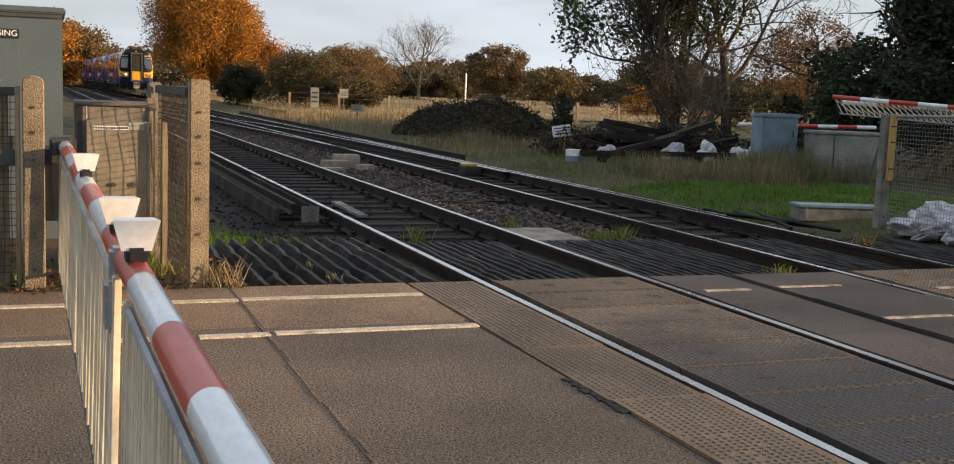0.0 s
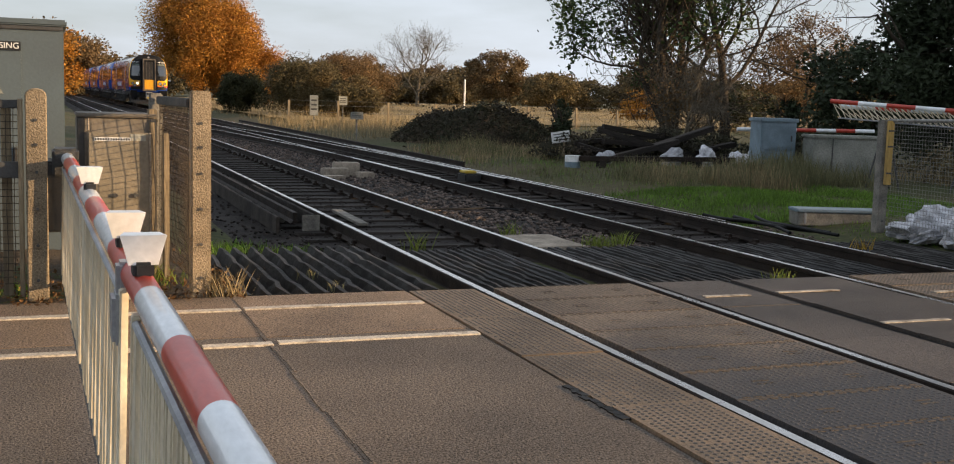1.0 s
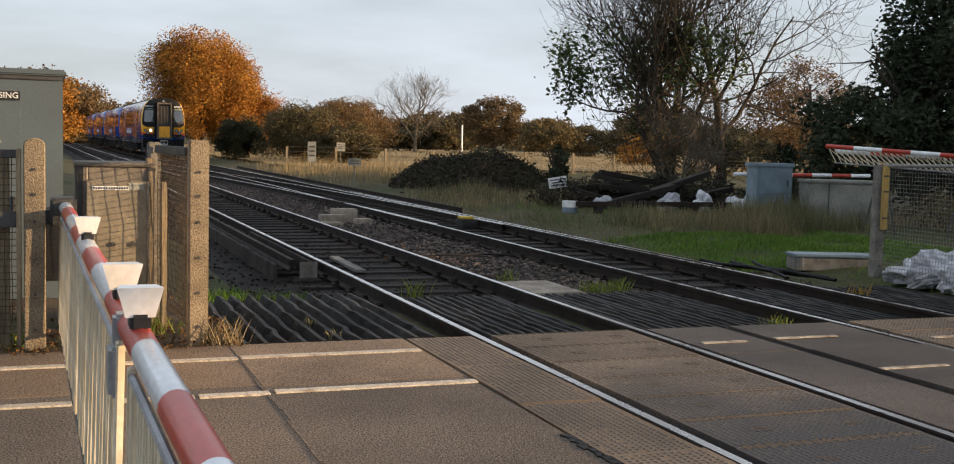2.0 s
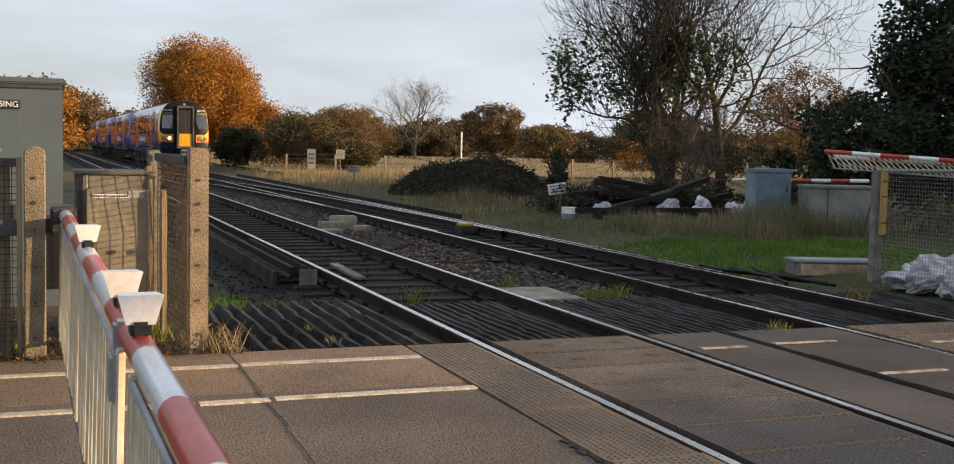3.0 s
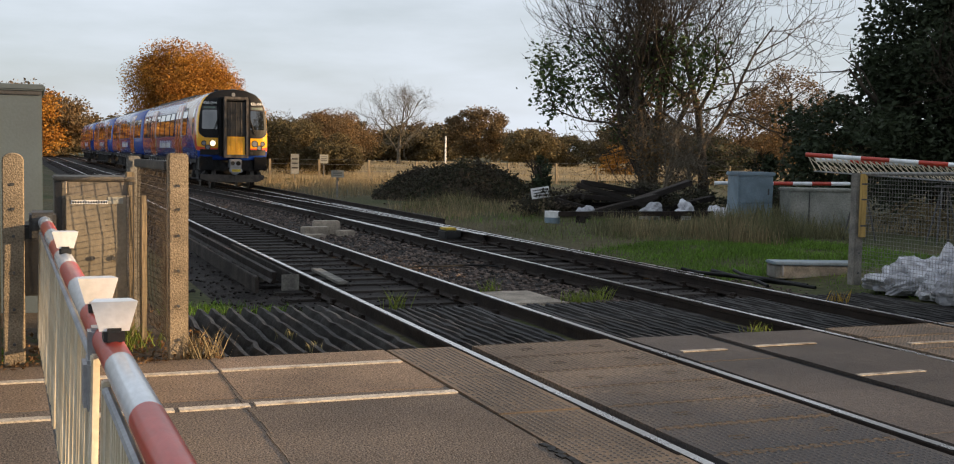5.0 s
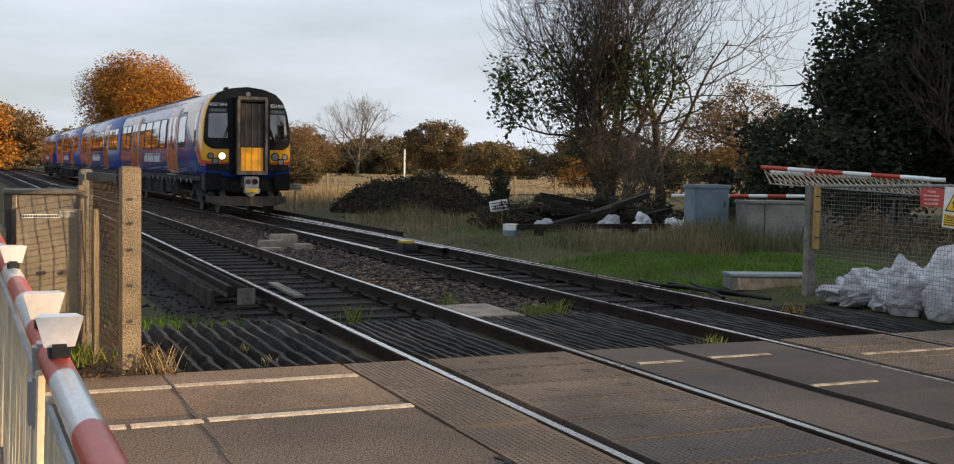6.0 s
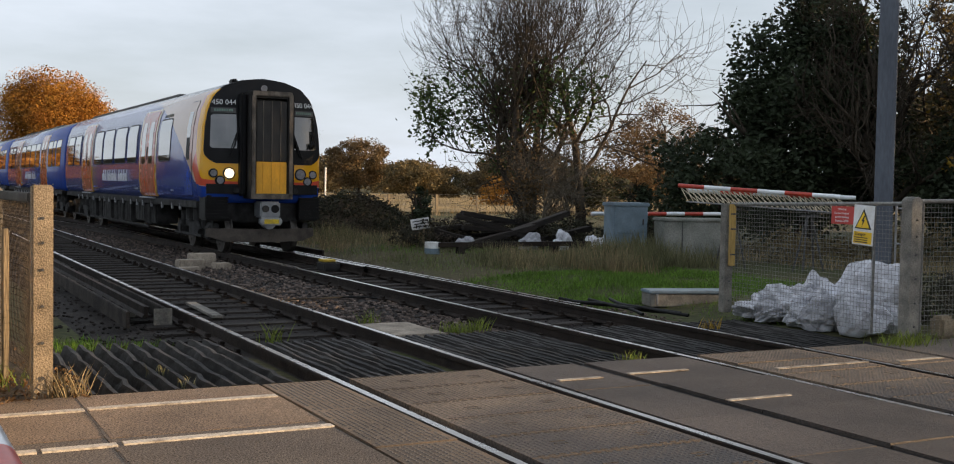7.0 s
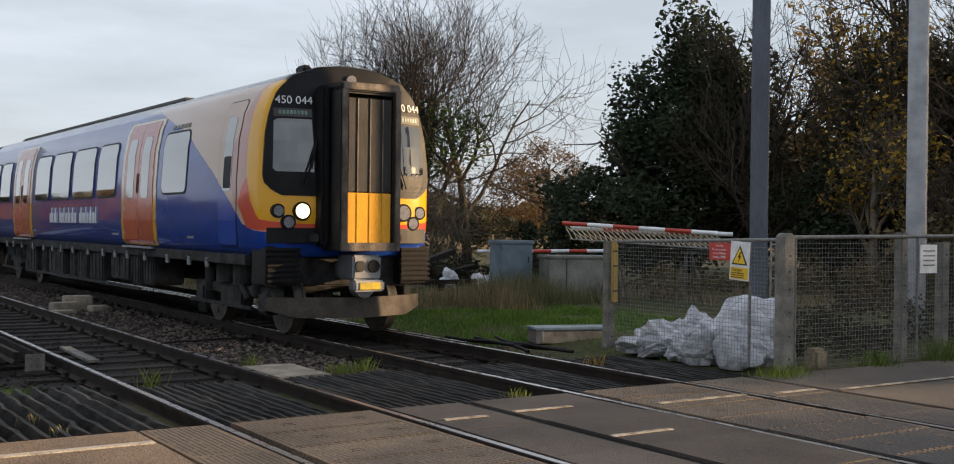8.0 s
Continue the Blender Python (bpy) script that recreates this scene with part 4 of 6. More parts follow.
            o = lettering("unit_number", "450 044", 0.165, pose(s * 0.925, nose(0.93, 3.38) - 0.05, 3.385, 90 - 13, 0, 15 * s), M_WHITE, body)
        part("front_mask", front_patch(lambda z: -0.36, lambda z: 0.36, [2.0, 2.6, 3.2, 3.5, 3.68, 3.8, 3.92], 0.012), m_black, body)
        part("roof_cowl", front_patch(lambda z: -max(0.02, side_x(z) - 0.02), lambda z: max(0.02, side_x(z) - 0.02), [3.68, 3.76, 3.83, 3.90, 3.94], 0.014, 0.55), m_black, body)
        # gangway: deep frame, recessed door
        gang = bmesh.new()
        for s in (-1, 1):
            box(gang, (s * 0.42, -0.13, 2.45), (0.11, 0.62, 2.3), None, 0.02)
        box(gang, (0, -0.13, 3.56), (0.95, 0.62, 0.16), None, 0.03)
        box(gang, (0, -0.13, 1.30), (0.95, 0.62, 0.12), None, 0.02)
        box(gang, (0, 0.0, 2.45), (0.78, 0.4, 2.3))
        part("gangway", gang, m_grimy, body, "grimy black and bare metal gangway frame")
        part("gangway_rim", boxes(((-0.425, -0.455, 2.42), (0.09, 0.03, 2.22)), ((0.43, -0.455, 2.42), (0.09, 0.04, 2.3)), ((0, -0.455, 3.58), (0.9, 0.04, 0.10)), ((0, -0.455, 1.30), (0.95, 0.04, 0.12)), bevel=0.008), m_rim, body)
        part("gangway_cover", boxes(((-0.56, 0.0, 2.45), (0.13, 0.30, 2.3)), ((0.56, 0.0, 2.45), (0.13, 0.30, 2.3)), bevel=0.04), m_black, body)
        part("gangway_door", boxes(((0, -0.36, 2.75), (0.70, 0.1, 1.34)), bevel=0.01), m_grimy, body, "dark upper gangway door")
        part("gangway_door", boxes(((0, -0.36, 1.71), (0.70, 0.1, 0.72)), bevel=0.01), m_yellow, body, "yellow lower gangway door")
        for x in (-0.20, 0.0, 0.20):
            part("door_rib", boxes(((x, -0.415, 2.75), (0.018, 0.02, 1.34))), m_rim, body)
            part("door_rib", boxes(((x, -0.413, 1.71), (0.014, 0.014, 0.70))), m_yellow, body)
        part("roof_lamp", tubes(((0, 0.36, 3.74), (0, 0.18, 3.74), 0.075), n=18), m_lens, body)
        part("horn", boxes(((-0.62, 0.52, 3.88), (0.14, 0.3, 0.12)), bevel=0.03), m_black, body)
        # coupler, plough
        cp = boxes(((0, -0.12, 1.0), (0.46, 0.5, 0.36)), ((0, 0.3, 0.95), (0.3, 0.9, 0.25)), bevel=0.03)
        tube(cp, (0, -0.3, 0.72), (0, -0.1, 0.72), 0.16, n=14)
        coupler = part("coupler", cp, M_STEEL, body, "grey coupler face")
        part("coupler_cup", tubes(((0.1, -0.40, 1.02), (0.1, -0.2, 1.02), 0.09), n=18), m_black, coupler)
        part("coupler_cone", tubes(((-0.12, -0.40, 1.02), (-0.12, -0.2, 1.02), 0.08), n=18), m_grimy, coupler)
        part("coupler_box", boxes(((0, -0.36, 0.74), (0.50, 0.2, 0.16)), bevel=0.03), M_STEEL, coupler)
        part("coupler_lid", boxes(((0, -0.465, 0.74), (0.34, 0.02, 0.1)), bevel=0.005), M_YELLOWBOX, coupler, "yellow lid")
        part("buffer_beam", boxes(((0, 0.6, 0.95), (2.2, 0.5, 0.5)), bevel=0.03), m_under, body)
        pl = bmesh.new()
        pts = [(-1.26, 0.34), (-0.9, 0.12), (0.0, -0.22), (0.9, 0.12), (1.26, 0.34)]
        for dz in (0,):
            lo = [pl.verts.new((x, y - 0.03, 0.27 if abs(x) < 1.2 else 0.38)) for x, y in pts]
            hi = [pl.verts.new((x, y, 0.56)) for x, y in pts]
            lo2 = [pl.verts.new((x, y + 0.05, 0.27 if abs(x) < 1.2 else 0.38)) for x, y in pts]
            hi2 = [pl.verts.new((x, y + 0.07, 0.56)) for x, y in pts]
            for k in range(4):
                pl.faces.new((lo[k], lo[k + 1], hi[k + 1], hi[k]))
                pl.faces.new((lo2[k], hi2[k], hi2[k + 1], lo2[k + 1]))
                pl.faces.new((hi[k], hi[k + 1], hi2[k + 1], hi2[k]))
                pl.faces.new((lo[k], lo2[k], lo2[k + 1], lo[k + 1]))
        bmesh.ops.recalc_face_normals(pl, faces=pl.faces)
        part("plough", pl, m_plough, body, "dusty grey obstacle deflector")
    return train


WHEELS = []
TRAIN = make_train()
TRAIN_Y = [(0.0, 103.6), (0.5, 97.5), (1.0, 91.7), (1.5, 86.0), (3.0, 69.1), (3.5, 63.8), (4.0, 58.5), (4.5, 53.2), (6.0, 37.6), (6.5, 32.4), (7.0, 27.35), (7.5, 22.15), (8.0, 17.2)]


def motions():
    def on_line(y):
        x0, x1 = bend_of(y), bend_of(y + 45)
        return pose(4.36 + x0, y, 0, 0, 0, math.degrees(math.atan2(x0 - x1, 45)))
    walk(TRAIN, [(t, on_line(y)) for t, y in TRAIN_Y])
    times = np.arange(241) / 30
    way = np.interp(times, [t for t, _ in TRAIN_Y], [y for _, y in TRAIN_Y])
    for ws, w in WHEELS:
        walk(ws, [(float(t), pose(0, w, 0.425, math.degrees((y - 108) / 0.42), 0, 0)) for t, y in zip(times, way)])

# ---- the near side: barrier, posts, cabinets ----
def boom_x(y):
    return -3.06 - 0.0185 * (y - 4.4)


def mesh_panel(length, z0, z1, step=0.05, r=0.0022, sag=0.0, seed=0):
    """Welded wires along y, from 0 to length; one net."""
    rr = np.random.default_rng(seed)
    verts, faces = [], []

    def wire(pts, rad):
        b = len(verts)
        for p in pts:
            for dx, dz in ((-rad, 0), (0, -rad), (rad, 0), (0, rad)):
                verts.append((p[0] + dx, p[1] + (dz if pts[0][2] != pts[-1][2] else 0), p[2] + (0 if pts[0][2] != pts[-1][2] else dz)))
        for k in range(len(pts) - 1):
            for i in range(4):
                faces.append((b + 4 * k + i, b + 4 * k + (i + 1) % 4, b + 4 * k + 4 + (i + 1) % 4, b + 4 * k + 4 + i))

    def bow(y, z):
        return sag * math.sin(3.14 * y / length) * math.sin(3.1 * (z - z0) / (z1 - z0) + 0.3)

    k = 0
    for i in range(int(length / step) + 1):
        y = i * step
        wire([(bow(y, z0 + (z1 - z0) * q / 5), y + 0.004 * math.sin(3 * q + i), z0 + (z1 - z0) * q / 5) for q in range(6)], r)
    for i in range(int((z1 - z0) / step) + 1):
        z = z0 + i * step
        wire([(bow(length * q / 6, z), length * q / 6, z) for q in range(7)], r)
    return verts, faces


def concrete_post(label, at, w, d, h, rounded=False, group="fence posts", mat=None):
    root = thing("fence_post", label, "post", at=at, group=group)
    bm = bmesh.new()
    if rounded:
        out = [(-w / 2, 0), (w / 2, 0), (w / 2, h - w * 0.35)] + [(w / 2 * math.cos(a), h - w * 0.35 + w * 0.35 * math.sin(a)) for a in np.linspace(0.3, 2.84, 7)] + [(-w / 2, h - w * 0.35)]
        prism(bm, out, -d / 2, d / 2)
        bmesh.ops.bevel(bm, geom=list(bm.edges), offset=0.008, segments=1, affect="EDGES")
    else:
        box(bm, (0, 0, h / 2), (w, d, h), None, 0.012)
    part("shaft", bm, mat or M_CONCRETE, root)
    for z in (0.16, 0.42, 0.69, 0.96, 1.16, 1.34):
        if z < h - 0.1:
            part("bolt", tubes(((0, -d / 2 - 0.012, z), (0, -d / 2 + 0.02, z), 0.012), n=8), M_DARKGREY, root)
    return root


def make_barrier():
    root = thing("level_crossing_barrier", "lowered red and white barrier boom with hanging white skirt", "barrier")
    # bands, from the near end
    ends = [1.30, 1.92, 2.54, 3.15, 3.77, 4.40, 4.96, 5.61, 6.67, 7.52, 8.25, 8.91, 9.64, 10.49, 11.30, 11.95]
    z = 1.0
    def girth(y):
        return 0.038 + 0.0012 * (y - 1.3)
    for k, (y, y2) in enumerate(zip(ends, ends[1:])):
        bm = bmesh.new()
        tube(bm, (boom_x(y), y, z), (boom_x(y2), y2, z), girth(y), girth(y2), n=28, caps=False)
        red = k % 2 == 1
        band = part("boom_band", bm, M_REDBAND if red else M_WHITEBAND, root, "red reflective band" if red else "white reflective band")
        for p in band.data.polygons:
            p.use_smooth = True
    part("boom_tip", tubes(((boom_x(1.29), 1.27, z), (boom_x(1.29), 1.302, z), 0.037), n=28), M_DARKGREY, root)
    clamp = boxes(((boom_x(6.12), 6.12, z - 0.02), (0.11, 0.09, 0.12)), ((boom_x(6.12) - 0.05, 6.12, z - 0.14), (0.04, 0.14, 0.16)), bevel=0.012)
    part("boom_joint", clamp, M_STEEL, root, "grey clamp where the boom sections meet")
    # lamp hoods
    for yl in (5.80, 6.42, 8.66):
        x = boom_x(yl)
        hood = bmesh.new()
        v = [hood.verts.new(c) for c in ((x - 0.042, yl, z + 0.072), (x + 0.042, yl, z + 0.072), (x + 0.066, yl - 0.01, z + 0.160), (x - 0.066, yl - 0.01, z + 0.160),
                                         (x - 0.042, yl + 0.09, z + 0.072), (x + 0.042, yl + 0.09, z + 0.072), (x + 0.05, yl + 0.07, z + 0.160), (x - 0.05, yl + 0.07, z + 0.160))]
        for f in ((0, 1, 2, 3), (5, 4, 7, 6), (0, 4, 5, 1), (3, 2, 6, 7), (0, 3, 7, 4), (1, 5, 6, 2)):
            hood.faces.new([v[i] for i in f])
        bmesh.ops.recalc_face_normals(hood, faces=hood.faces)
        lamp = part("boom_lamp", hood, M_WHITE, root, "white boom lamp hood")
        part("lamp_base", boxes(((x, yl + 0.04, z + 0.056), (0.06, 0.11, 0.05)), bevel=0.01), M_BLACK, lamp)
    # skirt of flat slats, hung from a rail under the boom
    slat = mesh_from("skirt_bar", boxes(((0, 0, -0.41), (0.016, 0.044, 0.82)), bevel=0.004), M_SKIRT)
    stile = mesh_from("skirt_stile", boxes(((0, 0, -0.41), (0.026, 0.055, 0.86)), bevel=0.005), M_SKIRT)
    for a, b in ((2.2, 5.66), (6.04, 11.7)):
        bm = bmesh.new()
        tube(bm, (boom_x(a) - 0.036, a, z - 0.066), (boom_x(b) - 0.036, b, z - 0.066), 0.014, n=8)
        part("skirt_rail", bm, M_STEEL, root)
        bm = bmesh.new()
        tube(bm, (boom_x(a) - 0.056, a, 0.115), (boom_x(b) - 0.056, b, 0.115), 0.013, n=8)
        part("skirt_rail", bm, M_DARKGREY, root, "dark bottom rail of the skirt")
        n = int((b - a) / 0.066)
        for i in range(n + 1):
            yy = a + 0.02 + (b - a - 0.04) * i / n
            share("skirt_stile" if i in (0, n) else "skirt_bar", stile if i in (0, n) else slat, root,
                  pose(boom_x(yy) - 0.036, yy, z - 0.06, 0, 1.4 + rng.normal(0, 0.25), -1.2 + rng.normal(0, 3.0)))
    part("boom_socket", boxes(((-3.215, 12.05, 0.97), (0.20, 0.36, 0.22)), bevel=0.02), M_DARKGREY, root)
    part("counterweight", boxes(((-3.29, 12.15, 0.70), (0.17, 0.5, 0.56)), bevel=0.02), M_BLACK, root, "black counterweight box")
    return root


def make_machine():
    root = thing("barrier_machine", "weathered beige barrier motor cabinet with a bolted door", "cabinet", at=(-2.80, 12.5, -0.05))
    part("case", boxes(((-0.01, 0, 0.69), (0.62, 0.62, 1.38)), bevel=0.015), M_CASE, root)
    part("top_cap", boxes(((-0.01, -0.01, 1.392), (0.64, 0.66, 0.03)), bevel=0.01), M_CASE, root, "stained flat cap")
    part("side_plate", boxes(((0.275, -0.317, 0.80), (0.05, 0.016, 1.14)), bevel=0.004), M_DARKGREY, root)
    part("side_plate", boxes(((-0.29, -0.317, 0.80), (0.05, 0.016, 1.14)), bevel=0.004), M_BLACK, root)
    part("door", boxes(((0.0, -0.335, 0.81), (0.475, 0.05, 0.89)), bevel=0.006), M_BEIGE, root, "beige bolted door")
    part("door_edge", boxes(((0.247, -0.335, 0.81), (0.018, 0.058, 0.89)), bevel=0.004), M_PALECON, root)
    part("hinge_rod", tubes(((-0.235, -0.33, 1.27), (-0.235, -0.33, 1.37), 0.008), n=8), M_PALECON, root)
    for x in (-0.06, 0.10):
        part("bolt", tubes(((0.03 + x, -0.38, 0.74), (0.03 + x, -0.35, 0.74), 0.018), n=10), M_DARKGREY, root)
    part("name_plate", boxes(((-0.05, -0.362, 1.20), (0.29, 0.006, 0.03)), bevel=0.001), M_WHITE, root, "white name plate")
    for k in range(14):
        part("letter_bar", boxes(((-0.18 + 0.02 * k, -0.3665, 1.20), (0.011, 0.004, 0.016))), M_BLACK, root)
    part("plate", boxes(((0.15, -0.362, 1.215), (0.12, 0.006, 0.055)), bevel=0.001), M_PALEGREY, root)
    part("side_post", boxes(((0.27, -0.30, 0.70), (0.05, 0.06, 1.3)), bevel=0.008), M_OLDWOOD, root)


def make_shed():
    root = thing("equipment_cabinet", "tall grey steel equipment cabinet beside the crossing", "cabinet", at=(-4.59, 14.9, -0.12))
    part("case", boxes(((0, 0, 1.15), (2.8, 1.7, 2.24)), bevel=0.02), M_SHED, root)
    part("lid", boxes(((0, 0, 2.275), (2.86, 1.78, 0.06)), bevel=0.015), M_SHED, root)
    part("drip_edge", boxes(((0, -0.86, 2.22), (2.8, 0.03, 0.035)), bevel=0.006), M_DARKGREY, root)
    for x0, x1 in ((-1.38, -0.02), (0.0, 1.03)):
        part("door", boxes((((x0 + x1) / 2, -0.86, 1.05), (x1 - x0 - 0.015, 0.03, 1.95)), bevel=0.006), M_SHED, root)
    part("sign", boxes(((0.80, -0.885, 2.045), (0.44, 0.012, 0.085)), bevel=0.003), M_BLACK, root, "black plate with white lettering")
    lettering("words", "CROSSING", 0.078, pose(0.82, -0.895, 2.045, 90, 0, 0), M_WHITE, root)
    part("label", boxes(((0.73, -0.88, 1.70), (0.06, 0.01, 0.06))), M_WHITE, root)
    part("label", boxes(((0.73, -0.88, 1.55), (0.05, 0.01, 0.035))), M_WHITE, root)
    tri = bmesh.new()
    prism(tri, [(0.80, 1.60), (0.86, 1.60), (0.83, 1.655)], -0.885, -0.875)
    part("label", tri, M_PALEGREY, root, "small triangular warning label")
    part("handle", boxes(((0.96, -0.90, 1.02), (0.03, 0.05, 0.16)), bevel=0.008), M_DARKGREY, root)


def make_left_fences():
    concrete_post("weathered square concrete post with bolt holes by the road", (-2.258, 11.26, -0.02), 0.15, 0.13, 1.585)
    concrete_post("weathered concrete post with a rounded top by the road", (-3.422, 11.36, -0.02), 0.15, 0.13, 1.57, True)
    concrete_post("old grey concrete post behind the barrier cabinet", (-2.46, 12.72, -0.05), 0.11, 0.11, 1.58, False, mat=M_GREYCON)
    f = thing("wire_fence", "sagging rusty wire mesh between two concrete posts", "fence", at=(-2.40, 12.62, 0))
    f.matrix_basis = pose(-2.32, 11.34, 0, 0, 0, 5)
    v, fc = mesh_panel(1.3, 0.12, 1.44, 0.05, 0.0028, 0.05, 3)
    raw("wire_net", v, fc, M_WIRERUST, f)
    part("top_rail", boxes(((0, 0.65, 1.47), (0.06, 1.3, 0.07)), bevel=0.008), M_DARKGREY, f)
    part("stake", boxes(((-0.05, 0.75, 0.60), (0.05, 0.06, 1.22)), bevel=0.008), M_OLDWOOD, f, "bare leaning wooden stake")
    part("stake", boxes(((-0.12, 0.98, 0.7), (0.07, 0.07, 1.4)), bevel=0.008), M_OLDWOOD, f)
    g = thing("wire_gate", "timber framed wire mesh gate beside the rounded post", "gate", at=(-3.53, 11.36, 0))
    part("gate_post", boxes(((0, 0, 0.74), (0.035, 0.07, 1.46)), bevel=0.006), M_OLDWOOD, g)
    part("gate_post", boxes(((-0.10, 0.12, 0.7), (0.07, 0.05, 1.4)), bevel=0.006), M_OLDWOOD, g)
    part("gate_rail", boxes(((-0.8, 0.03, 1.43), (1.6, 0.04, 0.06)), bevel=0.006), M_DARKGREY, g)
    part("gate_rail", boxes(((-0.8, 0.03, 0.95), (1.6, 0.05, 0.12)), bevel=0.006), M_DARKGREY, g)
    v, fc = mesh_panel(1.55, 0.1, 1.42, 0.05, 0.0028, 0.01, 4)
    net = raw("wire_net", v, fc, M_WIRERUST, g)
    net.matrix_basis = pose(0, 0.06, 0, 0, 0, 90)
    # strip of dirt by the road edge
    bm = bmesh.new()
    bmesh.ops.create_grid(bm, x_segments=70, y_segments=24, size=0.5)
    for v_ in bm.verts:
        v_.co = Vector((-5.9 + v_.co.x * 7.5, 12.9 + v_.co.y * 3.6, 0))
        e = min((v_.co.y - 11.1) / 0.5, 1)
        v_.co.z = -0.03 + 0.05 * max(e, 0) * noise.noise(v_.co * 2.1) + 0.025 * noise.noise(v_.co * 9)
    tagged(part("verge", bm, M_DIRT, smooth=True), "bare brown dirt with fallen leaves beside the road", "verge", kind="structure")


make_barrier()
make_machine()
make_shed()
make_left_fences()

# ---- the far side: fence, signs, sacks, cabinets, stored booms ----
def crumpled(name, label, at, size, turn, seed, mat=None, sharp=1.0):
    """A slumped sack with hard folds."""
    bm = bmesh.new()
    bmesh.ops.create_icosphere(bm, subdivisions=4, radius=1)
    bmesh.ops.triangulate(bm, faces=bm.faces)
    off = Vector((seed * 3.7, seed * 1.9, seed))
    r = np.random.default_rng(seed)
    planes = r.normal(0, 1, (11, 3))
    planes /= np.linalg.norm(planes, axis=1, keepdims=True)
    depth = r.uniform(0.5, 1.0, 11)
    ways = r.normal(0, 1, (6, 3))
    ways /= np.linalg.norm(ways, axis=1, keepdims=True)
    often, phase = (0.9, 1.2, 1.6, 2.1, 2.8, 3.6), r.random(6)
    for v in bm.verts:
        d = v.co.normalized()
        flat = min(1.0, min(h / max(float(np.dot(n, d)), 1e-3) for n, h in zip(planes, depth)))
        fold = 0.0
        for n, f, ph in zip(ways, often, phase):
            fold += (abs((float(np.dot(n, d)) * f + ph) % 1.0 - 0.5) - 0.25) / f
        rad = flat * 0.94 + 0.42 * sharp * fold
        p = d * rad
        v.co = Vector((p.x * size[0], p.y * size[1], max(p.z, -0.55) * size[2] + 0.55 * size[2]))
    ob = part(name, bm, mat or M_SACK)
    ob.matrix_basis = pose(*at, 0, 0, turn)
    return tagged(ob, label, "sack", "heap of sacks")


